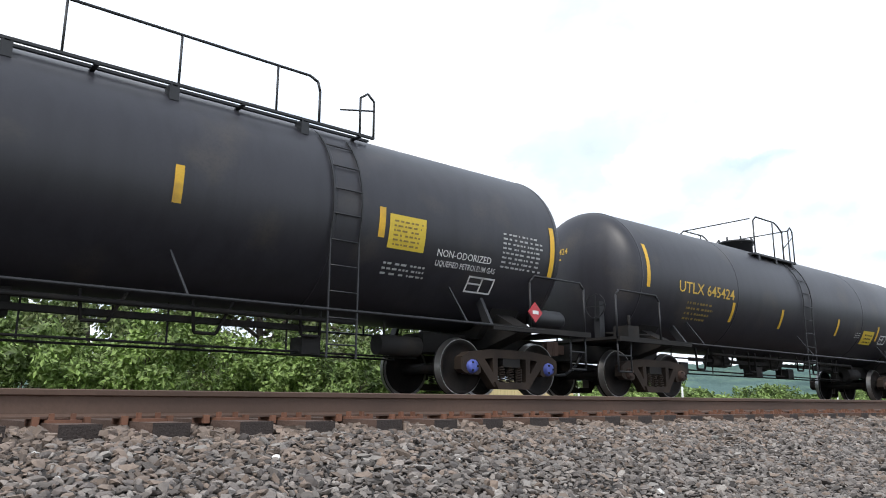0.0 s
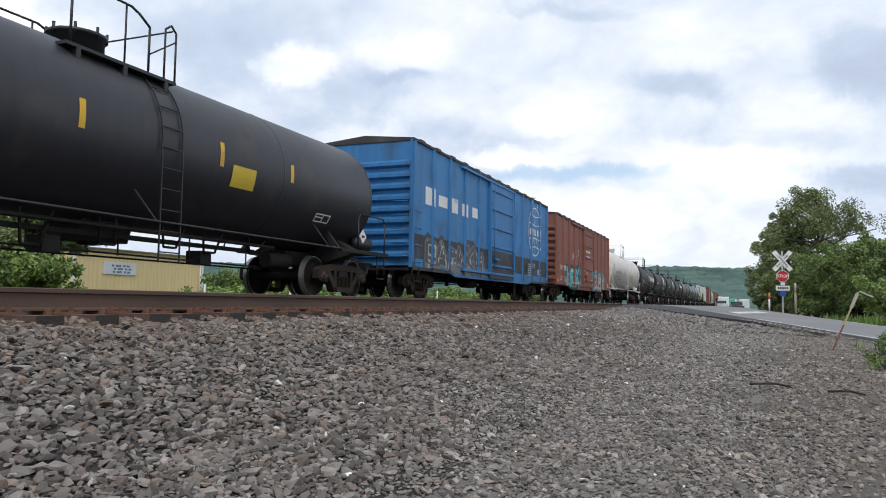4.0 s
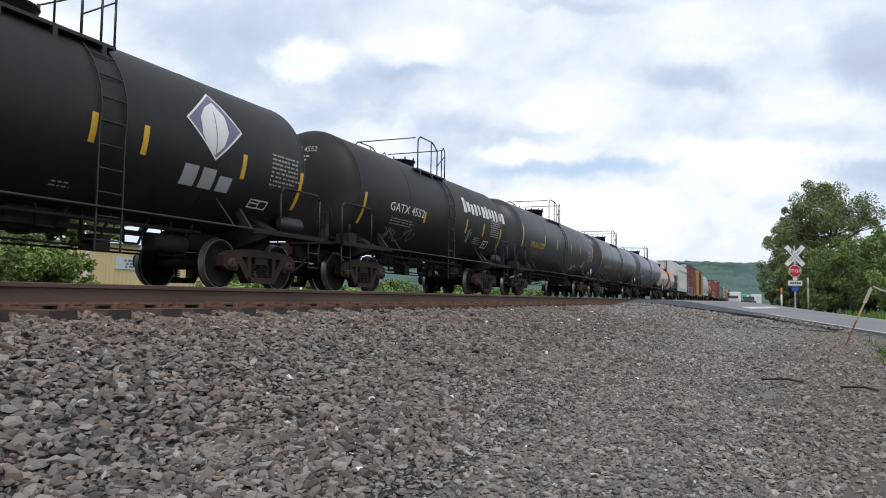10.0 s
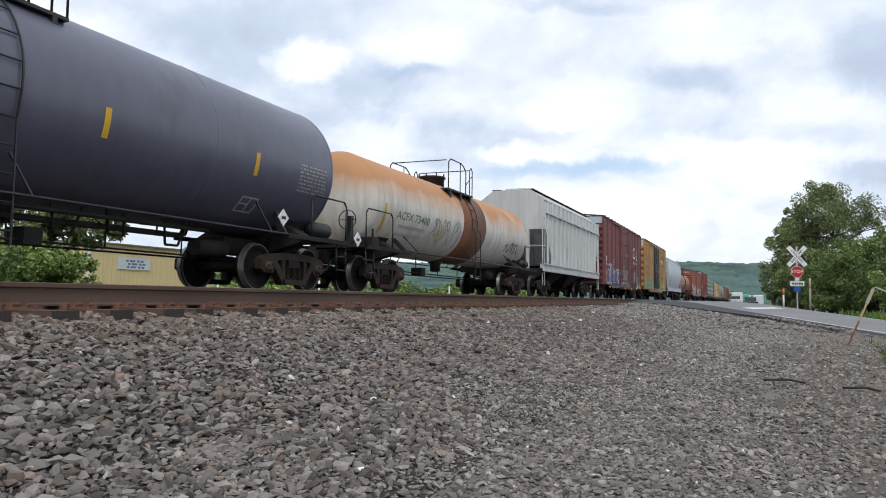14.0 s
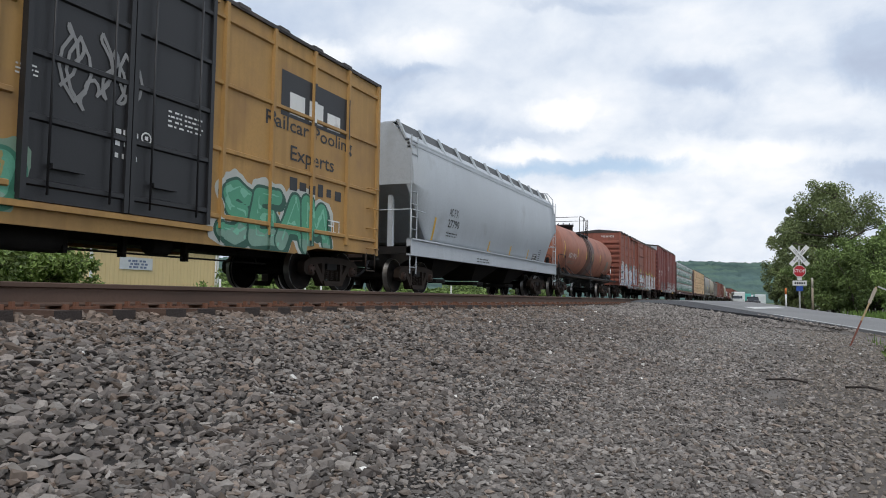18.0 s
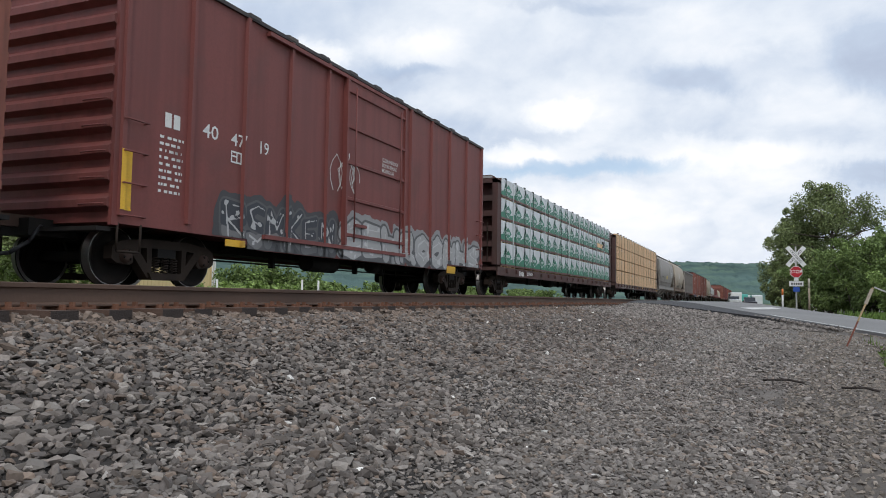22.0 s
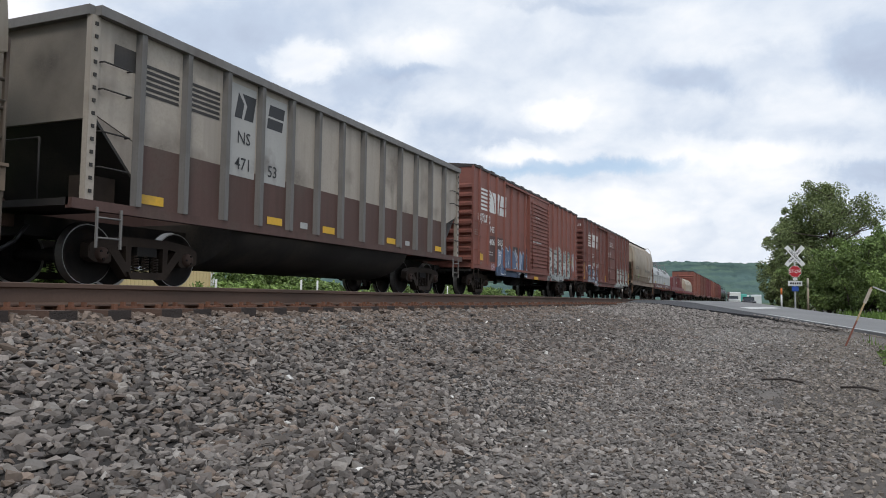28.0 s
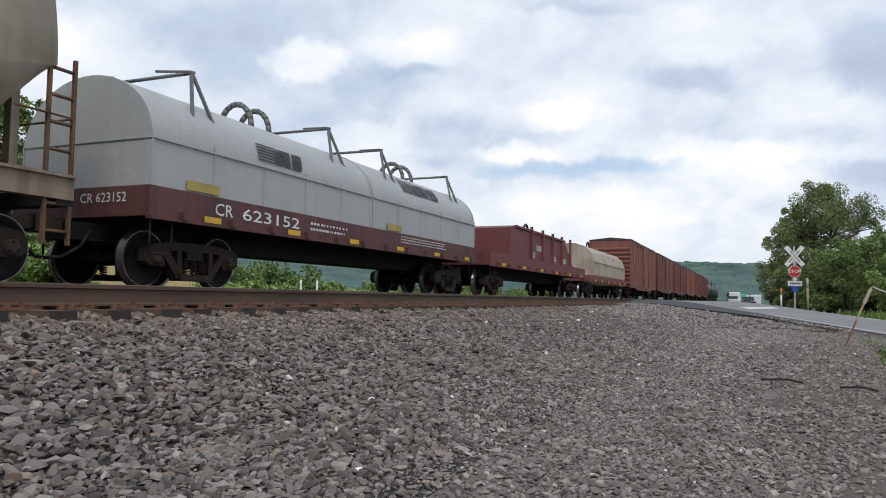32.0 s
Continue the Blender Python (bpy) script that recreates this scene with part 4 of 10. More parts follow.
    g.lathe([(zc - r - 0.32, 0.1), (zc - r - 0.3, 0.17), (zc - r - 0.1, 0.17), (zc - r + 0.05, 0.3)], 14, 0, (0, 0.0, 0), True, "z")
    part("outlet_valve", g, trim, car)
    # top walkway, dome and rails
    zt = zc + r
    dl = 5.5 if long_walk else deck_len / 2
    dx = 0.95
    zdeck = zc + 0.79 * r
    for q in ((-1, 1) if not long_walk else (1,)):
        g = G()
        x0, x1 = sorted((q * 0.55, q * (dx + 0.12)))
        if long_walk:  # open grating on brackets over the shell
            zdeck = zc + r * 0.86
            for a in (0.72, 0.88, 1.04):
                g.box(a - 0.025, a + 0.025, deck - dl, deck + dl, zdeck - 0.035, zdeck)
            for k in range(12):
                y = deck + dl - 0.25 - k * 0.93
                g.box(0.7, 1.06, y - 0.03, y + 0.03, zdeck - 0.05, zdeck - 0.03)
                if k % 2:
                    g.box(0.86, 1.06, y - 0.06, y + 0.06, zc + r * 0.7, zdeck - 0.03)
        else:
            g.box(x0, x1, deck - dl, deck + dl, zdeck - 0.05, zdeck)
            for y in (deck - dl * 0.8, deck, deck + dl * 0.8):
                g.box(x0, x1, y - 0.04, y + 0.04, zdeck - 0.3, zdeck - 0.05)
        part("walkway", g, trim, car)
        g = G()
        short = 0.0 if long_walk else 1.0
        x, zr = q * (dx + 0.08), zdeck + (0.68 if long_walk else 0.95)
        g.pipe([(x, deck - dl + 0.1, zdeck), (x, deck - dl + 0.1, zr - 0.12), (x, deck - dl + 0.25, zr), (x, deck + dl - 1.12 + 0.12 * short, zr), (x, deck + dl - 0.99 + 0.16 * short, zr - 0.06), (x, deck + dl - 0.95 + 0.35 * short, zr - 0.2), (x, deck + dl - 0.95 + 0.35 * short, zdeck)], 0.02, 6)
        n = 8 if long_walk else max(2, int(dl / 0.9))
        for k in range(1, n):
            y = deck + dl - 1.63 - 1.36 * (k - 1) if long_walk else deck - dl + 2 * dl * k / n
            g.rod((x, y, zdeck), (x, y, zr), 0.017, 5)
        g.pipe([(x, deck + dl - 0.25, zdeck), (x, deck + dl - 0.25, zr - 0.1), (x, deck + dl - 0.12, zr), (x, deck + dl, zr - 0.1), (x, deck + dl, zdeck)], 0.018, 6)
        g.rod((x, deck + dl - 0.6, zdeck + 0.3), (x, deck + dl, zr - 0.25), 0.014, 5)
        part("hand_rail", g, trim, car)
    if not long_walk:
        for y in (deck - dl + 0.1, deck + dl):
            part("cross_rail", G().rod((-dx, y, zdeck + 0.9), (dx, y, zdeck + 0.9), 0.016, 5), trim, car)
    g = G()
    g.lathe([(zt - 0.08, 0.42), (zt + dome * 0.7, 0.42), (zt + dome * 0.72, 0.47), (zt + dome * 0.9, 0.47), (zt + dome, 0.3), (zt + dome, 0.0)], 20, 0, (0, deck, 0), True, "z")
    for k in range(8):
        a = k * math.pi / 4
        g.rod((0.44 * math.cos(a), deck + 0.44 * math.sin(a), zt + dome * 0.6), (0.44 * math.cos(a), deck + 0.44 * math.sin(a), zt + dome + 0.06), 0.025, 5)
    part("manway", g, trim, car)
    yl = deck + dl - 0.3 if ladder_at is None else ladder_at

    def out(z):
        d = (z - zc) / r
        return max(1.43 if z < zc - r * 0.2 else 0, r * math.sqrt(max(0.02, 1 - d * d)) + 0.035) if z < zc + r else 0.9

    ladder(car, yl, 0.45, zc + r * 0.74, 1.45, 0.46, 9, trim, 0.012, curve=out)
    w = (r, zc)
    return car, h, tl, w


def placard(car, y, z, x, m=None):
    g = G()
    s = 0.17
    g.add([(x, y - s, z), (x, y, z - s), (x, y + s, z), (x, y, z + s), (x - 0.02, y - s, z), (x - 0.02, y, z - s), (x - 0.02, y + s, z), (x - 0.02, y, z + s)], [(0, 1, 2, 3), (4, 7, 6, 5), (0, 4, 5, 1), (1, 5, 6, 2), (2, 6, 7, 3), (3, 7, 4, 0)])
    p = part("placard", g, m or WHITE, car)
    g = G()
    patch(g, y - 0.07, y + 0.07, z - 0.03, z + 0.03, x, 0.004)
    part("placard_print", g, BLACK if not m else WHITE, p)


ROOFING = mat("weathered_car_roof", (0.05, 0.042, 0.04), 0.6, 0.2, vary=0.25, scale=3, dirt=0.3, dirt_col=(0.14, 0.11, 0.09))


def rib_side(car, body, x, y0, y1, z0, z1, n, skip=None, depth=0.065, w=0.11, both=True):
    """Upright posts along a side, each a part of the car."""
    g = G()
    g.prism([(0, -w / 2), (depth, -w * 0.35), (depth, w * 0.35), (0, w / 2)], "z", z0, z1)
    me = g.mesh("post", body)
    for i in range(n):
        y = y0 + (y1 - y0) * i / (n - 1)
        if skip and skip[0] < y < skip[1]:
            continue
        part("post", me, None, car, "", pose(x, y, 0))
        if both:
            part("post", me, None, car, "", pose(-x, y, 0, 0, 0, 180))


def boxcar(s0, s1, body, label, top=4.4, door=(-1.0, 2.0), posts=12, beads=0, end_ribs=9, sill=0.9, roof_m=None, door_m=None, fish=True, door_ribs=5, half=1.5, gap=0.9, truck_in=2.4, two_doors=False, girts=0, gable=None, gable_h=0.42, post_in=0.08):
    """A steel boxcar: ribbed sides, sliding door, corrugated ends, low gabled roof."""
    car, h = new_car("boxcar", s0, s1, label, "boxcar")
    b = h - gap
    g = G()
    g.prism([(-half, sill), (half, sill), (half, top), (0, top + 0.14), (-half, top)], "y", -b, b)
    part("body", g, body, car)
    g = G()
    ov = 0.05
    g.prism([(-half - ov, top - 0.02), (half + ov, top - 0.02), (half + ov, top + 0.05), (0, top + 0.2), (-half - ov, top + 0.05)], "y", -b - 0.03, b + 0.03)
    n = int(b * 2 / 1.2)
    for i in range(n):
        y = -b + 0.6 + i * 1.2
        for s in (-1, 1):
            g.prism([(s * (half + ov + 0.01), top + 0.01), (s * (half + ov), top + 0.09), (0, top + 0.25), (0, top + 0.19)], "y", y - 0.16, y + 0.16)
    part("roof", g, roof_m or ROOFING, car)
    # sill plate, deeper amidships
    g = G()
    for s in (-1, 1):
        x0, x1 = sorted((s * (half - 0.06), s * (half + 0.012)))
        if fish:
            g.prism([(-b, sill + 0.2), (-b, sill - 0.02), (-b + 2.6, sill - 0.04), (-b + 3.4, sill - 0.2), (b - 3.4, sill - 0.2), (b - 2.6, sill - 0.04), (b, sill - 0.02), (b, sill + 0.2)], "x", x0, x1)
        else:
            g.box(x0, x1, -b, b, sill - 0.12, sill + 0.12)
    part("side_sill", g, body, car)
    rib_side(car, body, half, -b + post_in, b - post_in, sill + 0.1, top - 0.02, posts, (door[0] - 0.1, door[1] + 0.1))
    if beads:
        g = G()
        step = (2 * (b - post_in)) / (posts - 1)
        for i in range(posts - 1):
            y0 = -b + post_in + i * step
            if y0 + step > door[0] and y0 < door[1]:
                continue
            for k in range(beads):
                z = sill + 0.35 + (top - sill - 0.6) * k / (beads - 1)
                for s in (1,):
                    g.prism([(s * half, z - 0.035), (s * (half + 0.028), z - 0.01), (s * (half + 0.028), z + 0.01), (s * half, z + 0.035)], "y", y0 + 0.12, y0 + step - 0.12)
        tagged(part("stiffening_bead", g, body, car), kind="stuff")
    for k in range(girts):  # lengthwise rails between the posts
        z = sill + 0.3 + (top - sill - 0.6) * k / (girts - 1)
        for y0, y1 in ((-b + 0.1, door[0] - 0.1), (door[1] + 0.1, b - 0.1)):
            part("girt", G().prism([(half, z - 0.05), (half + 0.042, z - 0.03), (half + 0.042, z + 0.03), (half, z + 0.05)], "y", y0, y1), body, car)
    # doors with rails and ribs
    dm = door_m or body
    for s in (-1, 1):
        leaves = [door] if not two_doors else [(door[0], (door[0] + door[1]) / 2 - 0.02), ((door[0] + door[1]) / 2 + 0.02, door[1])]
        for d in leaves:
            g = G()
            x0, x1 = sorted((s * half, s * (half + 0.07)))
            g.box(x0, x1, d[0], d[1], sill + 0.12, top - 0.14)
            dr = part("door", g, dm, car)
            for y in (d[0] + 0.03, d[1] - 0.03):
                part("door_stile", G().box(min(s * (half + 0.065), s * (half + 0.12)), max(s * (half + 0.065), s * (half + 0.12)), y - 0.04, y + 0.04, sill + 0.12, top - 0.14), dm, dr)
            rib = G().prism([(s * (half + 0.068), -0.05), (s * (half + 0.11), -0.03), (s * (half + 0.11), 0.03), (s * (half + 0.068), 0.05)], "y", d[0] + 0.06, d[1] - 0.06).mesh("door_rib", dm)
            for k in range(door_ribs):
                part("door_rib", rib, None, dr, "", pose(0, 0, sill + 0.35 + (top - sill - 0.75) * k / (door_ribs - 1)))
            for y in (d[0] + 0.35, d[1] - 0.35) if s > 0 else ():
                part("lock_bar", G().rod((s * (half + 0.14), y, sill + 0.2), (s * (half + 0.14), y, top - 0.3), 0.018, 5), dm, dr)
            if s > 0:
                part("door_handle", G().box(half + 0.1, half + 0.16, d[0] + 0.4, d[0] + 0.9, sill + 0.55, sill + 0.62), dm, dr)
        for z in (sill + 0.06, top - 0.11):
            x0, x1 = sorted((s * half, s * (half + 0.1)))
            part("door_rail", G().box(x0, x1, door[0] - (door[1] - door[0]) * 0.95, door[1] + 0.1, z - 0.04, z + 0.04), body, car)
    # corrugated ends
    for s in (-1, 1):
        dz = (top - sill - 0.95) / (end_ribs - 1)
        rib = G().prism([(0, -dz * 0.40), (s * 0.11, -dz * 0.22), (s * 0.11, dz * 0.06), (0, dz * 0.30)], "x", -half + 0.08, half - 0.03).mesh("end_rib", body)
        for k in range(end_ribs):
            part("end_rib", rib, None, car, "", pose(0, s * b, sill + 0.3 + dz * k))
        for q in (-1, 1):
            part("corner_post", G().box(q * half - 0.05, q * half + 0.02 if q > 0 else q * half + 0.05, s * b - 0.06, s * b + 0.06, sill - 0.05, top), body, car)
        if gable and s < 0:
            part("gable_plate", G().prism([(-half + 0.05, top - gable_h), (half - 0.05, top - gable_h), (half - 0.05, top - 0.02), (0, top + 0.1), (-half + 0.05, top - 0.02)], "y", -b - 0.02, -b), gable, car, "pale plate across the top of the end")
        # ladders and grab irons at the corners
        for q in (1, -1):
            ya, yb, xo = s * (b - 0.07), s * (b - 0.50), q * (half + 0.10)
            for k in range(4):
                z = sill + 0.1 + 0.47 * k
                part("grab_iron", G().pipe([(q * half, ya, z), (xo, ya, z), (xo, yb, z), (q * half, yb, z)], 0.014, 5), body, car)
            part("stirrup_step", G().pipe([(q * half, ya, sill), (q * half, ya, sill - 0.42), (q * half, yb, sill - 0.42), (q * half, yb, sill)], 0.02, 5), STEEL, car)
            for k in range(5 if s < 0 and q > 0 else 0):
                z = sill + 0.25 + 0.38 * k
                part("grab_iron", G().pipe([(q * (half - 0.1), s * b, z), (q * (half - 0.1), s * (b + 0.14), z), (q * (half - 0.55), s * (b + 0.14), z), (q * (half - 0.55), s * b, z)], 0.013, 5), body, car)
        g = G()
        g.box(-half + 0.05, half - 0.05, min(s * b, s * (b + 0.25)), max(s * b, s * (b + 0.25)), sill - 0.14, sill - 0.08)
        g.box(-0.3, 0.3, min(s * (b - 1.0), s * (b + 0.4)), max(s * (b - 1.0), s * (b + 0.4)), 0.7, 0.95)
        part("end_platform", g, DARK, car)
        truck(car, s * (h - truck_in), None, 1.72)
    underframe(car, b, sill)
    couplers(car, h)
    raised = [(door[0], door[1], 0.072)]
    for i in range(posts):
        y = -b + post_in + 2 * (b - post_in) * i / (posts - 1)
        if not door[0] - 0.1 < y < door[1] + 0.1:
            raised.append((y - 0.045, y + 0.045, 0.067))
    return car, h, b, half, raised


def underframe(car, b, sill):
    g = G()
    g.box(-0.35, 0.35, -b + 0.4, b - 0.4, 0.68, sill)
    n = int(b / 1.1)
    for i in range(n):
        y = -b + 1.0 + (2 * b - 2) * i / (n - 1)
        g.prism([(-1.4, sill), (-0.35, 0.72), (0.35, 0.72), (1.4, sill)], "y", y - 0.06, y + 0.06)
    part("underframe", g, DARK, car)
    g = G()
    g.rod((0.75, -1.6, 0.62), (0.75, -0.5, 0.62), 0.2, 12)
    g.rod((0.8, 1.2, 0.66), (0.8, 1.6, 0.66), 0.15, 12)
    g.rod((0.55, -b + 3, 0.52), (0.55, b - 3, 0.52), 0.018, 5)
    for y in (-2.6, -0.2, 0.9, 2.3):
        g.box(0.5, 0.62, y - 0.04, y + 0.04, 0.45, sill)
    part("brake_rigging", g, DARK, car)


def covered_hopper(s0, s1, body, label, top=4.15, half=1.55, curved=True, ribs=0, walk_mesh=True, bays=3, hi=None, slope_m=None, cover=0.5, trough=0.45, band_m=None, inset=0.65, gear_m=None, sill_m=None, reach=0.35, sill_z=1.1):
    """A covered hopper: bulging sides, sloped ends over open platforms, roof walkway, hopper chutes."""
    car, h = new_car("hopper_car", s0, s1, label, "hopper car")
    b = h - inset
    sl = 1.3
    zb = 1.42
    if curved:
        prof = [(half * (0.86 + 0.537 * u - 0.497 * u * u), zb + (top - zb) * u) for u in [k / 16 for k in range(17)]]
    else:
        prof = [(half, zb), (half, top)]
    ring = [(x, z) for x, z in prof] + [(half * 0.55, top + cover), (-half * 0.55, top + cover)] + [(-x, z) for x, z in reversed(prof)]
    g = G()
    # the side shell is full length above and cut back to the slope below
    n = len(ring)
    stations = [(-b, 1.0), (-b + sl, 0.0), (b - sl, 0.0), (b, 1.0)]
    vs, fs = [], []
    zc0 = zb + (top - zb) * 0.55
    for y, cut in stations:
        for x, z in ring:
            zz = z if not cut else max(z, zc0 + (0.0 if z > zc0 else 0.0))
            vs.append((x, y, zz))
    m_ = len(prof)
    flat, bulge = [], []
    for k in range(3):
        for i in range(n):
            j = (i + 1) % n
            side = (i < m_ - 1) or (i > m_ + 1 and i < n - 1)
            (bulge if side else flat).append((k * n + i, k * n + j, (k + 1) * n + j, (k + 1) * n + i))
    g.add(vs, flat, 0, False)
    g.add(vs, bulge, 0, curved)
    g.add(vs, [tuple(reversed(range(n))), tuple(range(3 * n, 4 * n))], 0)
    part("body", g, body, car)
    for s in (-1, 1):  # eave strips, wide side sills
        g = G()
        x0, x1 = sorted((s * half * 0.9, s * (half * 0.9 + 0.06)))
        for dz in (0.0, -0.1, -0.2) if walk_mesh else (0.0, -0.55):
            xo = s * (half * (0.9 if curved else 1.0) + (0.02 if dz == 0 else 0.05 if walk_mesh else 0.09))
            g.box(min(xo, xo - s * 0.1), max(xo, xo - s * 0.1), -b, b, top - 0.04 + dz, top + 0.015 + dz)
        part("eave_strip", g, body, car)
        if not walk_mesh and curved:
            part("side_seam", G().box(min(s * half * 0.94, s * half * 1.0), max(s * half * 0.94, s * half * 1.0), -b + sl, b - sl, zb + 0.42, zb + 0.46), body, car)
        g = G()
        x0, x1 = sorted((s * (half - 0.14), s * half))
        g.box(x0, x1, -b - reach, b + reach, sill_z, zb)
        g.box(x0, x1 + (0.05 if s > 0 else 0), -b - reach, b + reach, zb - 0.03, zb + 0.01)
        part("side_sill", g, sill_m or body, car)
    if ribs:
        rib_side(car, band_m or body, half, -b + sl * 0.2, b - sl * 0.2, zb, top - 0.05, ribs, None, 0.07, 0.1)
    # bays
    for k in range(bays):
        yc = (k - (bays - 1) / 2) * (2 * b - 2 * sl - 1.6) / bays
        g = G()
        w = (2 * b - 2 * sl - 1.6) / bays / 2
        g.add([(-1.35, yc - w, zb), (1.35, yc - w, zb), (1.35, yc + w, zb), (-1.35, yc + w, zb), (-0.5, yc - 0.4, 0.5), (0.5, yc - 0.4, 0.5), (0.5, yc + 0.4, 0.5), (-0.5, yc + 0.4, 0.5)],
              [(0, 1, 5, 4), (1, 2, 6, 5), (2, 3, 7, 6), (3, 0, 4, 7), (4, 5, 6, 7), (0, 3, 2, 1)])
        g.box(-0.6, 0.62, yc - 0.5, yc + 0.5, 0.34, 0.46)
        g.rod((0.3, yc - 0.45, 0.4), (0.75, yc - 0.45, 0.4), 0.05, 8)
        part("discharge_chute", g, slope_m or DARK, car)
    for s in (-1, 1):
        e = s * (b + reach)
        g = G()
        g.box(-half + 0.02, half - 0.02, min(e, e - s * 0.25), max(e, e - s * 0.25), 1.02, 1.22)
        g.box(-0.32, 0.32, min(e, e - s * 2.2), max(e, e - s * 2.2), 0.7, 1.15)
        g.prism([(-1.4, 1.2), (1.4, 1.2), (0.5, 0.72), (-0.5, 0.72)], "y", s * (h - 2.1) - 0.2, s * (h - 2.1) + 0.2)
        part("end_sill", g, slope_m or DARK, car)
        # slope sheet braces
        g = G()
        for x in (-0.75, 0.75):
            g.prism([(e - s * 0.3, 1.2), (e - s * 0.42, 1.2), (e - s * 0.42, zc0), (e - s * 0.3, zc0)], "x", x - 0.07, x + 0.07)
        g.add([(-half * 0.85, s * b, zc0), (half * 0.85, s * b, zc0), (half * 0.85, s * (b - sl), zb), (-half * 0.85, s * (b - sl), zb)], [(0, 1, 2, 3)])
        part("end_brace", g, body, car)
        for q in (1, -1):
            ladder(car, e - s * 0.22, 0.5, 3.0 if gear_m else top + 0.1, q * (half * 0.97), 0.38, 7 if gear_m else 11, gear_m or body, 0.026 if gear_m else 0.013)
        g = G()
        for q in (-1, 1):
            x = q * (half - 0.03)
            g.pipe([(x, e - s * 0.03, 1.2), (x, e - s * 0.03, 2.2), (x, e - s * 0.9, 2.2)], 0.016, 5)
        g.pipe([(-half + 0.03, e - s * 0.03, 2.2), (half - 0.03, e - s * 0.03, 2.2)], 0.016, 5)
        part("end_rail", g, gear_m or body, car)
        truck(car, s * (h - 2.1), None)
    # roof walkway and hatches
    zt = top + cover
    g = G()
    for q in (-1, 1):
        g.box(min(q * 0.55, q * 0.95), max(q * 0.55, q * 0.95), -b + 0.1, b - 0.1, zt + 0.02, zt + 0.05)
        if walk_mesh:
            n = 12
            for i in range(n):
                y = -b + (2 * b) * i / (n - 1)
                g.prism([(q * 1.3, top), (q * 1.36, top), (q * 1.08, zt + 0.05), (q * 1.02, zt + 0.05)], "y", y - 0.05, y + 0.05)
    part("roof_walk", g, body if walk_mesh else STEEL, car)
    if walk_mesh:
        g = G()
        for q in (-1, 1):
            g.prism([(q * 1.18, top), (q * 1.19, top), (q * 1.0, zt + 0.03), (q * 0.99, zt + 0.03)], "y", -b, b)
        part("roof_screen", g, mat("fine_grating", (0.13, 0.135, 0.14), 0.7, 0.2, vary=0.1, scale=30), car)
    g = G()
    g.box(-0.45, 0.45, -b + 0.5, b - 0.5, zt, zt + 0.14)
    for i in range(8):
        y = -b + 1 + (2 * b - 2) * i / 7
        g.box(-0.48, 0.48, y - 0.08, y + 0.08, zt + 0.14, zt + 0.18)
    part("hatch_cover", g, body, car)
    g = G()
    g.pipe([(half * 0.85, b + 0.25, top), (half * 0.85, b + 0.3, top + 0.3), (half * 0.7, b + 0.2, zt + 0.1), (half * 0.5, b - 0.1, zt + 0.1)], 0.018, 5)
    part("roof_grab", g, body, car)
    couplers(car, h)
    return car, h, b, half + 0.004


def flat_end_gear(car, h, b, deck=1.1):
    for s in (-1, 1):
        truck(car, s * (h - 2.2), None)
        g = G()
        g.box(-0.3, 0.3, min(s * (b - 1.5), s * (b + 0.35)), max(s * (b - 1.5), s * (b + 0.35)), 0.7, 0.98)
        part("end_sill", g, DARK, car)
        for q in (-1, 1):
            g = G()
            x = q * 1.42
            g.pipe([(x, s * (b - 0.1), deck), (x, s * (b - 0.1), 0.5), (x, s * (b - 0.55), 0.5), (x, s * (b - 0.55), deck)], 0.018, 5)
            part("step", g, STEEL, car)
    couplers(car, h)


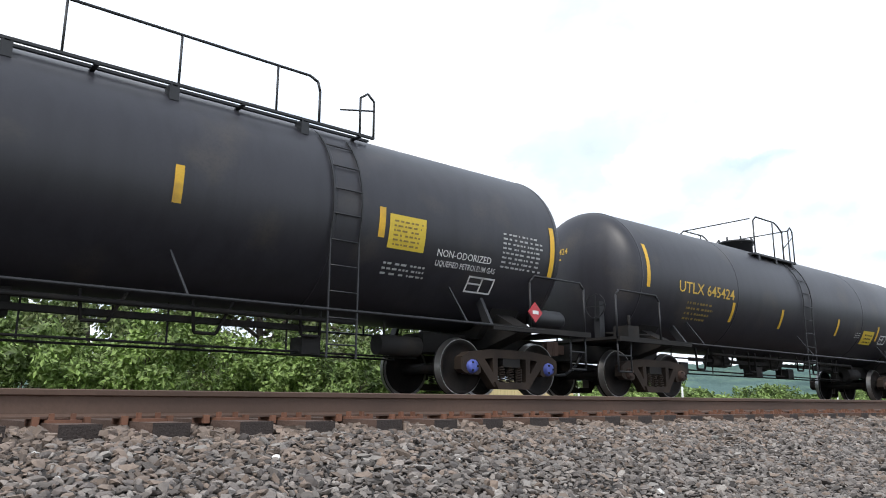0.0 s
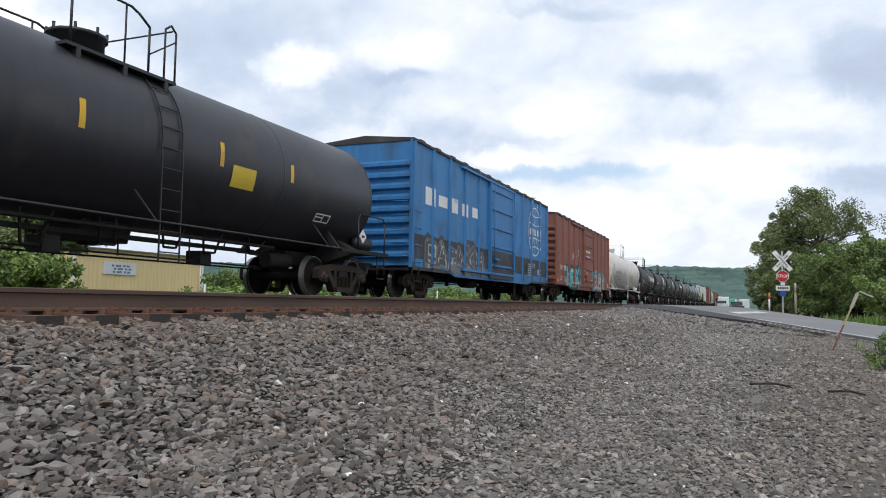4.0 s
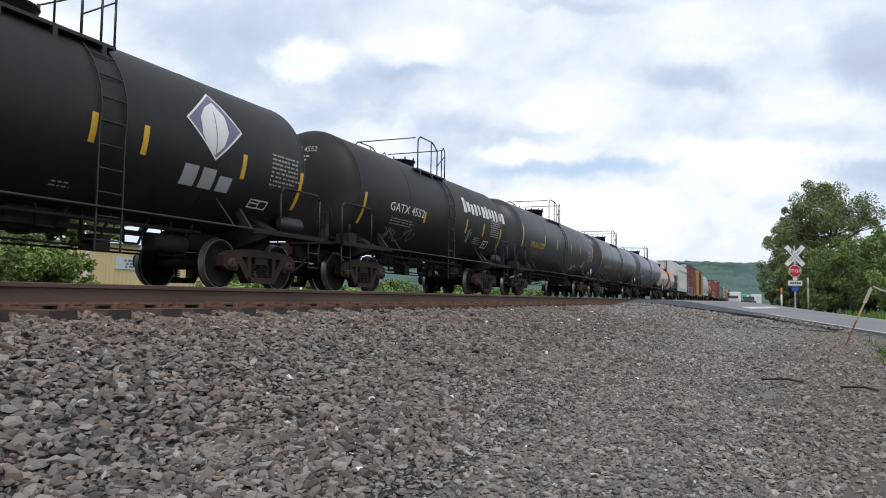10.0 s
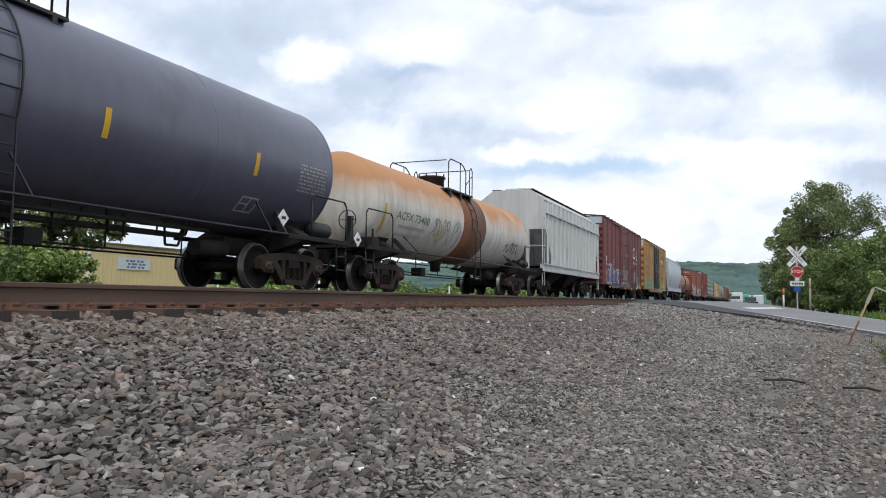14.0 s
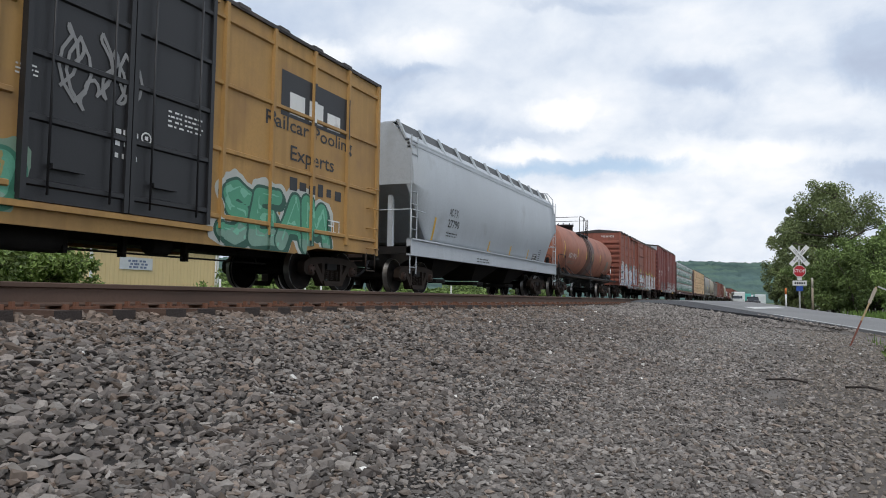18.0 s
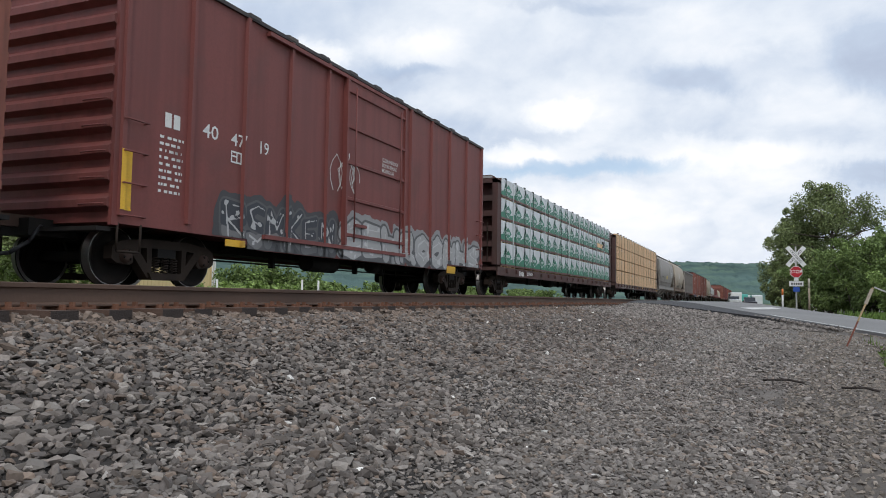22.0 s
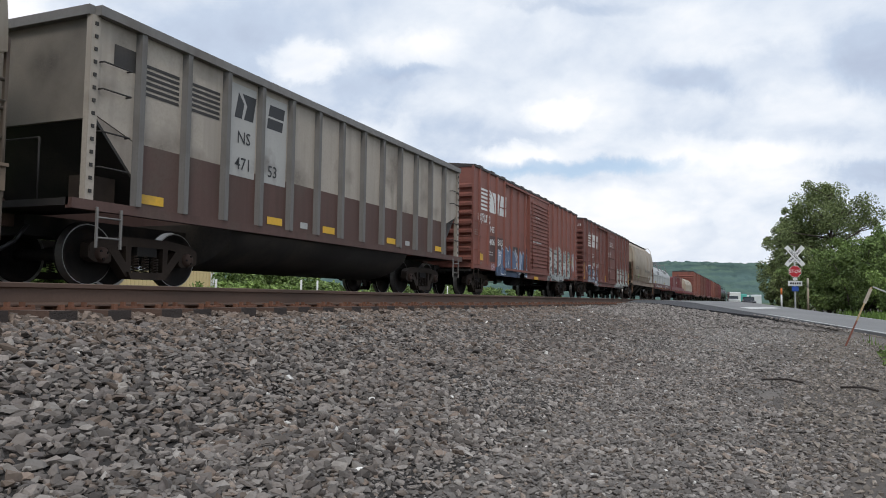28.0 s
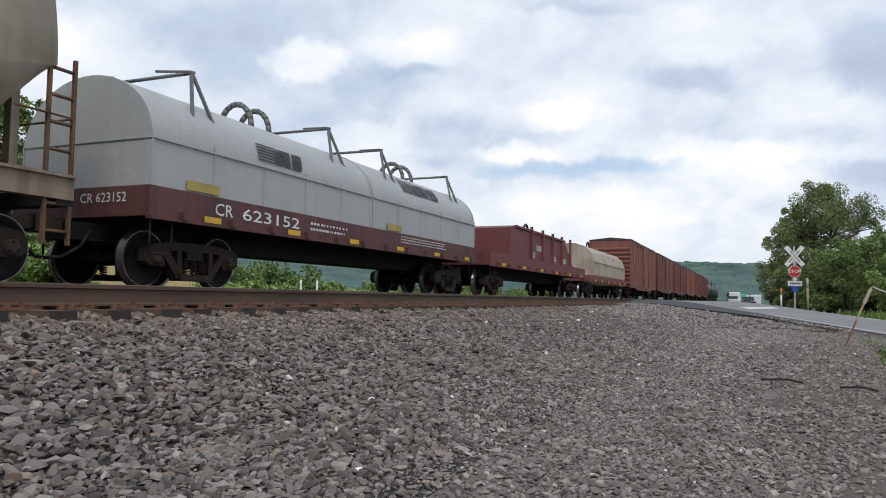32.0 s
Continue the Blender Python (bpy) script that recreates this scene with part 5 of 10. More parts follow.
def centerbeam(s0, s1, body, label, load):
    """A centre-beam flat car with bulkheads and bundles of lumber in four tiers."""
    car, h = new_car("lumber_car", s0, s1, label, "flat car")
    b = h - 0.85
    x = 1.48
    g = G()
    g.box(-x, x, -b, b, 0.9, 1.02)
    g.prism([(-b + 0.2, 1.02), (-b + 4, 0.85), (b - 4, 0.85), (b - 0.2, 1.02)], "x", -0.3, 0.3)
    part("deck", g, body, car)
    for s in (-1, 1):
        g = G()
        x0, x1 = sorted((s * (x - 0.02), s * (x + 0.03)))
        g.box(x0, x1, -b, b, 0.72, 1.03)
        part("side_sill", g, body, car)
        for i in range(18):
            y = -b + 1.0 + 1.19 * i
            g = G()
            g.prism([(s * x, 0.80), (s * (x + 0.1), 0.86), (s * (x + 0.1), 0.97), (s * x, 1.0)], "y", y - 0.07, y + 0.07)
            part("strap_anchor", g, body, car)
        # bulkhead
        e0, e1 = sorted((s * (b - 0.42), s * b))
        g = G()
        g.box(-x, x, min(s * (b - 0.42), s * (b - 0.36)), max(s * (b - 0.42), s * (b - 0.36)), 1.0, 4.25)
        for q in (-1, 1):
            g.box(min(q * x, q * (x - 0.2)), max(q * x, q * (x - 0.2)), e0, e1, 1.1, 4.2)
        g.box(-0.08, 0.08, e0, e1, 1.1, 4.2)
        for z in (1.3, 1.85, 2.4, 2.95, 3.5):
            g.box(-x + 0.1, x - 0.1, e0 + 0.02, e1 - 0.04, z - 0.1, z + 0.1)
        g.prism([(-x, 4.15), (-x + 0.25, 4.33), (x - 0.25, 4.33), (x, 4.15), (x, 4.05), (-x, 4.05)], "y", e0, e1)
        bh = part("bulkhead", g, body, car)
        g = G()
        g.box(min(0, x - 0.4), x - 0.2, s * b - 0.003 if s > 0 else s * b - 0.006, s * b + 0.006 if s > 0 else s * b + 0.003, 4.22, 4.3)
        part("caution_strip", g, GREYTXT, bh)
        for q in (1, -1):
            ladder(car, s * (b + 0.06), 1.2, 2.6, q * (x - 0.35), 0.02, 4, STEEL, 0.012)
    g = G()
    g.box(-0.06, 0.06, -b + 0.4, b - 0.4, 1.14, 4.3)
    part("centre_beam", g, body, car)
    g = G()
    g.rod((0.8, -2.2, 0.66), (0.8, -1.2, 0.66), 0.2, 12)
    for y in (-5, -3, 0.5, 2, 4.5):
        g.box(0.7, 0.8, y - 0.04, y + 0.04, 0.5, 1.0)
    g.rod((0.6, -b + 3, 0.55), (0.6, b - 3, 0.55), 0.018, 5)
    part("brake_rigging", g, DARK, car)
    L = 2 * (b - 0.45)
    load(car, -b + 0.45, L, x)
    flat_end_gear(car, h, b)
    return car, h, b, x + 0.032


LUMBER = mat("sawn_lumber", (0.74, 0.505, 0.295), 0.75, vary=0.24, scale=4, island=0.3, fine=60, dirt=0.15, dirt_col=(0.42, 0.28, 0.13))
WRAP = mat("white_wrap", (0.68, 0.71, 0.72), 0.38, vary=0.16, scale=7, bump=1.0, fine=4, streak=0.14, dirt=0.2, dirt_col=(0.4, 0.43, 0.42))
WRAPG = mat("green_wrap", (0.02, 0.19, 0.11), 0.42, vary=0.2, scale=9, bump=0.9, fine=5)
PRINTBAND = mat("brown_print_band", (0.16, 0.06, 0.05), 0.5, vary=0.3, scale=20)
FOIL = mat("pale_edge_wrap", (0.5, 0.53, 0.54), 0.4, vary=0.2, scale=6, bump=0.8, fine=6)


def bare_load(car, y0, L, x):
    rnd = random.Random(5)
    cols = [0.0, 2.35, 7.25, 12.18, 16.85, L]
    tiers = [1.04, 1.94, 2.72, 3.52, 4.40]
    for c0, c1 in zip(cols, cols[1:]):
        if c1 - c0 < 0.5:
            continue
        for z0, z1 in zip(tiers, tiers[1:]):
            for s in (1, -1):
                rows = 20
                dz = (z1 - z0 - 0.06) / rows
                g = G()
                g.box(min(s * 0.1, s * (x - 0.12)), max(s * 0.1, s * (x - 0.12)), y0 + c0 + 0.08, y0 + c1 - 0.08, z0 + 0.004, z1 - 0.07)
                bd = part("board_stack", g, LUMBER, car, "stack of pale sawn boards with dark strapping")
                ln = c1 - c0 - 0.05
                board = shared("board%.2f" % ln, lambda: G().box(-0.2, 0, -ln / 2, ln / 2, 0.001, dz - 0.0006).mesh("board", LUMBER))
                for i in range(rows if s > 0 else 0):
                    part("board", board, None, bd, "", pose(x - rnd.choice((0.0, 0.0, 0.003, 0.006, 0.009, 0.013)), y0 + (c0 + c1) / 2 + rnd.uniform(-0.012, 0.012), z0 + i * dz))
                if s > 0:
                    g = G()
                    for k in range(3):
                        y = y0 + c0 + (c1 - c0) * (k + 0.5 + rnd.uniform(-0.12, 0.12)) / 3
                        g.box(x, x + 0.006, y - 0.007, y + 0.007, z0, z1 - 0.05)
                    part("strap", g, DARK, bd)
                    g = G()
                    yy = y0 + c1 - 0.2
                    patch(g, yy - 0.1, yy + 0.06, z1 - 0.3, z1 - 0.12, x, 0.01)
                    part("tag", g, WHITE, bd)
    g = G()
    for i in range(18):
        y = y0 + 0.8 + (L - 1.6) * i / 17
        g.rod((x + 0.012, y, 1.0), (x + 0.012, y, 4.41), 0.006, 4)
        g.box(x - 0.1, x + 0.015, y - 0.035, y + 0.035, 4.36, 4.42)
    part("tie_down_cable", g, BLACK, car)


def wrapped_load(car, y0, L, x):
    rnd = random.Random(9)
    tiers = [1.05, 1.94, 2.76, 3.57, 4.3]
    cols = [y0] + [9.07 - 2.3 * k for k in range(8, -1, -1)] + [y0 + L]
    for c0, c1 in zip(cols, cols[1:]):
        for t, (z0, z1) in enumerate(zip(tiers, tiers[1:])):
            a, b = c0 + 0.02, c1 - 0.02
            for s in (1, -1):
                g = G()
                xo = x - rnd.uniform(0, 0.03)
                x0, x1 = sorted((s * 0.1, s * xo))
                g.box(x0, x1, a, b, z0 + 0.045, z1 - 0.012, 0)
                if s > 0:
                    zz0, zz1 = z0 + 0.1, z1 - 0.02
                    hgt = zz1 - zz0
                    u = xo + 0.006
                    g.box(xo - 0.01, u + 0.005, a, b, z0 + 0.042, z0 + 0.11, 3)
                    # green ground with a ragged treeline, repeated along the wrap
                    reps = max(1, round((b - a) / 1.15))
                    w = (b - a) / reps
                    for k in range(reps):
                        y = a + k * w
                        hh = zz0 + hgt * rnd.uniform(0.44, 0.5)
                        g.add([(u, y, zz0), (u, y + w, zz0), (u, y + w, hh - 0.12), (u, y + w * 0.85, hh - 0.16), (u, y + w * 0.6, hh - 0.05), (u, y + w * 0.38, hh + 0.02), (u, y + w * 0.2, hh - 0.08), (u, y, hh - 0.13)], [tuple(range(8))], 1)
                        yc = y + w * 0.38
                        for q in range(5):
                            zt = hh - 0.06 + q * hgt * 0.1
                            ww = 0.30 * (1 - q * 0.19)
                            g.add([(u + 0.002, yc - ww, zt), (u + 0.002, yc + ww, zt), (u + 0.002, yc, zt + hgt * 0.24)], [(0, 1, 2)], 1)
                        # lozenge badge
                        cy, cz, dw, dh = y + w * 0.58, zz0 + hgt * 0.40, 0.46, 0.25
                        for (kk, mm, off) in ((1.0, 0, 0.004), (0.9, 1, 0.006)):
                            g.add([(u + off, cy - dw * kk, cz), (u + off, cy, cz - dh * kk), (u + off, cy + dw * kk, cz), (u + off, cy, cz + dh * kk)], [(0, 1, 2, 3)], mm)
                        for q in range(5):
                            g.add([(u + 0.008, cy - 0.22 + q * 0.09, cz - 0.05), (u + 0.008, cy - 0.16 + q * 0.09, cz - 0.05), (u + 0.008, cy - 0.16 + q * 0.09, cz + 0.05), (u + 0.008, cy - 0.22 + q * 0.09, cz + 0.05)], [(0, 1, 2, 3)], 0)
                for k in range(4):
                    yy = a + (b - a) * (k + 0.5) / 4
                    g.box(x0, x1 - (0.03 if s > 0 else 0), yy - 0.05, yy + 0.05, z0 - 0.005, z0 + 0.044, 2)
                bd = part("wrapped_pack", g, (WRAP, WRAPG, LUMBER, PRINTBAND), car, "lumber bundle in white and green plastic wrap")
    g = G()
    for c in cols[1:-1]:
        part("edge_wrap", G().box(x - 0.08, x + 0.004, c - 0.04, c + 0.04, 1.25, 4.24), FOIL, car)
    tear = part("torn_wrap", G().box(x - 0.02, x + 0.016, 6.95, 8.55, 2.98, 3.22), LUMBER, car, "torn wrap with bare boards showing")
    part("flap", G().prism([(8.2, 3.0), (8.75, 3.05), (9.0, 3.2), (8.8, 3.42), (8.3, 3.4), (8.6, 3.25)], "x", x, x + 0.05), mat("dark_wrap_inside", (0.05, 0.05, 0.05), 0.5, vary=0.2), tear)
    for i in range(18):
        y = y0 + 0.5 + (L - 1.0) * i / 17
        g.rod((x + 0.014, y, 1.12), (x + 0.014, y, 4.3), 0.008, 4)
        g.box(x - 0.1, x + 0.02, y - 0.035, y + 0.035, 4.27, 4.33)
    part("tie_down_cable", g, BLACK, car)


def coal_gondola(s0, s1, label):
    """A high-sided tub gondola: pale upper panels, brown lower band, black posts, round-bottomed tubs."""
    pale = paint("gondola_pale", (0.40, 0.35, 0.295), 0.6, dirt=0.35)
    brown = paint("gondola_brown", (0.098, 0.052, 0.042), 0.65, dirt=0.3)
    tub = paint("gondola_tub", (0.03, 0.026, 0.024), 0.6, dirt=0.4, dirt_col=(0.08, 0.065, 0.05))
    chord = paint("gondola_chord", (0.19, 0.18, 0.17), 0.6, dirt=0.3)
    car, h = new_car("gondola_car", s0, s1, label, "gondola car")
    b, x, top, sill, mid = h - 0.65, 1.5, 3.75, 1.15, 2.1
    e, dp = b - 0.825, 0.972
    for s in (-1, 1):
        g = G()
        x0, x1 = sorted((s * (x - 0.03), s * x))
        g.prism([(-b, top), (-b, 2.38), (-e, mid), (e, mid), (b, 2.38), (b, top)], "x", x0, x1, 0)
        g.box(x0, x1, -e, e, sill, mid, 1)
        part("side_wall", g, (pale, brown), car)
        g = G()
        x0, x1 = sorted((s * (x - 0.1), s * (x + 0.12)))
        g.box(x0, x1, -b, b, top - 0.02, top + 0.12)
        part("top_chord", g, chord, car)
        g = G()
        x0, x1 = sorted((s * (x - 0.05), s * (x + 0.07)))
        g.box(x0, x1, -b - 0.3, b + 0.3, sill - 0.14, sill)
        part("side_sill", g, brown, car)
    g = G()
    g.prism([(0, -0.075), (0.1, -0.05), (0.1, 0.05), (0, 0.075)], "z", sill, top)
    me = g.mesh("post", paint("gondola_post", (0.17, 0.16, 0.15), 0.65, streak=0.3, dirt=0.4, dirt_col=(0.06, 0.045, 0.035)))
    for i in range(13):
        y = -e + dp * i
        part("post", me, None, car, "", pose(x, y, 0))
        part("post", me, None, car, "", pose(-x, y, 0, 0, 0, 180))
    for s in (-1, 1):
        g = G()
        g.box(-x + 0.02, x - 0.02, min(s * b, s * (b - 0.06)), max(s * b, s * (b - 0.06)), 2.3, top)
        g2 = G()
        g2.prism([(s * (b - 0.05), 2.35), (s * (b - 1.2), sill), (s * (b - 1.26), sill), (s * (b - 0.11), 2.35)], "x", -x + 0.05, x - 0.05)
        part("end_wall", g, mat("sooted_end", (0.21, 0.185, 0.155), 0.7, vary=0.3, scale=2, dirt=0.65, dirt_col=(0.03, 0.026, 0.024)), car, "soot-darkened upright end")
        part("slope_sheet", g2, tub, car, "sooty black slope sheet")
        part("end_cap", G().box(-x, x, min(s * b, s * (b + 0.1)), max(s * b, s * (b + 0.1)), top - 0.02, top + 0.12), chord, car)
        for q in (-1, 1):
            part("corner_post", G().box(q * x - 0.07, q * x + 0.035, s * b - 0.07, s * b + 0.07, sill, top - 0.02), pale, car)
            g = G()
            for k in range(14):
                g.box(q * x + q * 0.036, q * x + q * 0.05, s * b - 0.025, s * b + 0.025, sill + 0.1 + k * 0.18, sill + 0.15 + k * 0.18)
            tagged(part("rivet", g, tub, car), kind="stuff")
        part("end_platform", G().box(-x, x, min(s * (b + 0.3), s * (b - 0.6)), max(s * (b + 0.3), s * (b - 0.6)), sill - 0.1, sill), tub, car)
        part("hand_brake_gear", G().box(0.9, 1.25, min(s * (b - 0.2), s * (b - 0.7)), max(s * (b - 0.2), s * (b - 0.7)), sill, sill + 0.4), STEEL, car)
        ladder(car, s * (b - 0.3), 0.5, 1.06, x + 0.1, 0.42, 2, chord, 0.016)
        g = G()
        for z in (1.62, 2.12, 2.72, 3.1):
            g.pipe([(x, s * (b - 0.1), z), (x + 0.1, s * (b - 0.1), z), (x + 0.1, s * (b - 0.6), z), (x, s * (b - 0.6), z)], 0.013, 5)
        g.pipe([(0.9, s * (b + 0.3), sill), (0.9, s * (b + 0.3), 2.0), (-0.6, s * (b + 0.3), 2.0)], 0.016, 5)
        part("grab_iron", g, tub, car)
        truck(car, s * (h - 2.2), None)
    g = G()  # tubs hang between the trucks
    pr = [(1.4 * math.cos(a), sill - 0.82 * math.sin(a)) for a in [math.pi * i / 16 for i in range(17)]]
    g.prism(pr, "y", -h + 3.9, h - 3.9, 0, True)
    part("tub", g, tub, car)
    g = G()
    g.box(-0.3, 0.3, -b, b, 0.7, 1.0)
    part("centre_sill", g, DARK, car)
    # ventilation louvres, print panels
    for i in range(2):
        y0 = -e + dp * i + 0.14
        for k in range(6):
            part("louvre", patch(G(), y0, y0 + dp - 0.28, top - 0.42 - k * 0.085 - 0.05, top - 0.42 - k * 0.085, x), tub, car)
    part("dark_panel", patch(G(), -b + 0.35, -b + 0.9, top - 0.62, top - 0.3, x), tub, car)
    g = G()
    for i in (2, 3):
        y0 = -e + dp * i + 0.14
        patch(g, y0, y0 + dp - 0.26, 1.98, 3.62, x)
    part("number_panel", g, mat("pale_number_panel", (0.42, 0.41, 0.39), 0.6, vary=0.1, dirt=0.2), car)
    for txt, k, z in (("NS", 2, 2.55), ("471", 2, 2.08), ("53", 3, 2.08)):
        part("lettering", text_mesh(txt, 0.31, BLACK), None, car, "", pose(x + 0.014, -e + dp * k + (0.42 if k == 3 else 0.52), z + 0.12, 90, 0, 90))
    y0 = -e + dp * 2 + 0.2
    g = G()
    for i, yy in ((0, y0 + 0.05), (1, y0 + dp)):
        for pl in ((((0.0, 0), (0.2, 0), (0.26, 0.28), (0.1, 0.46)), ((0.26, 0), (0.52, 0), (0.6, 0.46), (0.2, 0.46), (0.34, 0.26))) if i == 0 else (((0.02, 0), (0.5, 0), (0.53, 0.2), (0.04, 0.2)), ((0.05, 0.24), (0.54, 0.24), (0.58, 0.46), (0.1, 0.46)))):
            g.add([(x + 0.009, yy + p, 3.02 + q) for p, q in pl], [tuple(range(len(pl)))])
    part("railway_emblem", g, BLACK, car, "bold black railway emblem")
    for y in (-1.68, 3.18):  # small stencilled placards on the brown band
        part("placard", patch(G(), y, y + 0.26, 1.24, 1.36, x, 0.012), GREYTXT, car)
    for k, o in ((0, 0.1), (3, 0.3), (5, 0.3), (8, 0.34), (11, 0.45)):
        y = -e + dp * k + o
        part("reflector", patch(G(), y, y + 0.48, sill + 0.07, sill + 0.21, x, 0.012), YELLOW, car)
    couplers(car, h)
    return car, h, b, x + 0.004


HOODLABEL = mat("faded_yellow_label", (0.42, 0.33, 0.09), 0.7, vary=0.3, scale=8)


def patch_g(y0, y1, z0, z1, x):
    g = G()
    patch(g, y0, y1, z0, z1, x, 0.03)
    return g


def coil_car(s0, s1, label, deck_m, hood_m=None, hoods=2, sill_z=(1.07, 1.54), top=3.4):
    """A coil car: plate underframe with one or two round-topped steel hoods that lift off."""
    car, h = new_car("coil_car", s0, s1, label, "coil car")
    b, x = h - 0.7, 1.48
    for s in (-1, 1):
        g = G()
        x0, x1 = sorted((s * (x - 0.06), s * x))
        g.box(x0, x1, -b, b, sill_z[0], sill_z[1])
        x0, x1 = sorted((s * (x - 0.06), s * (x + 0.05)))
        g.box(x0, x1, -b, b, sill_z[0] - 0.05, sill_z[0])
        part("side_sill", g, deck_m, car)
        part("end_sill", G().box(-x + 0.065, x - 0.065, min(s * b, s * (b - 0.08)), max(s * b, s * (b - 0.08)), sill_z[0], sill_z[1]), deck_m, car)
    g = G()
    g.box(-x + 0.065, x - 0.065, -b + 0.085, b - 0.085, sill_z[1] - 0.2, sill_z[1] - 0.1)
    g.box(-0.4, 0.4, -b + 0.5, b - 0.5, 0.68, sill_z[1] - 0.205)
    part("underframe", g, DARK, car)
    pocket = G().box(0, 0.1, -0.05, 0.05, 0.0, 0.13).mesh("stake_pocket", deck_m)
    for i in range(12):
        y = -b + 0.7 + (2 * b - 1.4) * i / 11
        part("stake_pocket", pocket, None, car, "", pose(x, y, sill_z[0] - 0.02))
    for i in range(6):
        y = -b + 1.2 + (2 * b - 2.4) * i / 5
        part("reflector", patch(G(), y, y + 0.42, sill_z[0] + 0.01, sill_z[0] + 0.11, x, 0.03), YELLOW, car)
    if hood_m:
        seg = (2 * b - 0.12) / hoods
        sh = 2.3
        for k in range(hoods):
            y0 = -b + 0.06 + k * seg + 0.04
            y1 = y0 + seg - 0.08
            xh = x - 0.08
            arch = [(xh, sill_z[1] - 0.1), (xh, sh)] + [(xh * math.cos(a), sh + (top - sh) * math.sin(a)) for a in [math.pi * i / 36 for i in range(1, 36)]] + [(-xh, sh), (-xh, sill_z[1] - 0.1)]
            g = G()
            g.prism(arch, "y", y0, y1, 0)
            hd = part("hood", g, hood_m, car, "pale round-topped steel coil hood")
            g = G()
            for s in (-1, 1):
                g.box(min(s * xh, s * (xh + 0.03)), max(s * xh, s * (xh + 0.03)), y0, y1, sh - 0.02, sh + 0.02)
                for i in range(6):
                    y = y0 + (y1 - y0) * i / 5
                    g.box(min(s * xh, s * (xh + 0.02)), max(s * xh, s * (xh + 0.02)), y - 0.015, y + 0.015, sill_z[1], sh + 0.1)
            g.prism([(a * 1.012, sh + (z - sh) * 1.02 if z > sh else z) for a, z in arch], "y", y1 - 0.06, y1 + 0.0)
            e_ = y0 - 0.02 if k == 0 else y1 + 0.02
            g.box(-xh, xh, min(e_, y0 if k == 0 else y1), max(e_, y0 if k == 0 else y1), sh - 0.015, sh + 0.015)
            part("hood_rib", g, hood_m, hd)
            part("warning_label", patch_g(y0 + 0.75, y0 + 1.55, sill_z[1] + 0.04, sill_z[1] + 0.2, xh + 0.004), HOODLABEL, hd)
            gear = mat("lifting_gear_grey", (0.16, 0.16, 0.16), 0.5, 0.3)
            for f in (0.2, 0.84):  # lifting brackets and stacking guides
                y = y0 + (y1 - y0) * f
                zt = top + 0.02
                g = G()
                for s in (-1, 1):
                    g.pipe([(s * 1.16, y - 0.3, top - 0.52), (s * 0.85, y - 0.02, zt + 0.36), (s * 1.16, y + 0.22, top - 0.52)], 0.035, 4)
                    g.rod((s * 0.85, y - 0.02, zt + 0.36), (s * 0.5, y - 0.5, zt + 0.26), 0.03, 4)
                g.rod((-0.9, y, zt + 0.34), (0.9, y, zt + 0.34), 0.035, 5)
                part("lifting_bracket", g, gear, hd)
            yc = (y0 + y1) / 2 + (y1 - y0) * 0.06
            for q in (-0.18, 0.22):
                pts = [(0.0 + 0.4 * math.cos(a), yc + q * 1.5, top - 0.05 + 0.5 * math.sin(a)) for a in [math.pi * i / 10 for i in range(11)]]
                part("lifting_loop", G().pipe(pts, 0.06, 6), gear, hd)
    flat_end_gear(car, h, b)
    return car, h, b, x + 0.004


def trough_coil_car(s0, s1, label, m):
    """A coil car with one tall slope-ended steel cover, side posts and a lifting loop."""
    car, h, b, x = coil_car(s0, s1, label, m)
    g = G()
    g.prism([(-5.2, 1.4), (-5.2, 2.62), (-4.6, 2.75), (3.6, 2.75), (5.6, 1.4)], "x", -1.36, 1.36)
    cov = part("cover", g, m, car, "tall maroon steel coil cover with sloped ends")
    for i in range(5):
        y = -2.4 + 1.75 * i
        part("side_post", G().box(1.36, 1.46, y - 0.06, y + 0.06, 1.4, 2.9), m, cov)
    pts = [(0.0, 1.5 + 0.5 * math.cos(a), 2.75 + 0.65 * math.sin(a)) for a in [math.pi * i / 10 for i in range(11)]]
    part("lifting_loop", G().pipe(pts, 0.06, 6), BLACK, cov)
    g = G()
    g.box(1.36, 1.42, -4.6, 3.6, 2.68, 2.77)
    g.box(1.36, 1.42, -5.2, 5.5, 1.42, 1.52)
    part("edge_rail", g, m, cov)
    for y, w, z in ((-2.25, 0.5, 1.62), (-1.5, 0.9, 1.95), (1.0, 0.9, 1.62), (2.9, 1.0, 1.62)):
        part("lettering_block", patch(G(), y, y + w, z, z + 0.24, 1.36, 0.006), GREYTXT, cov)
    return car, h, b, x


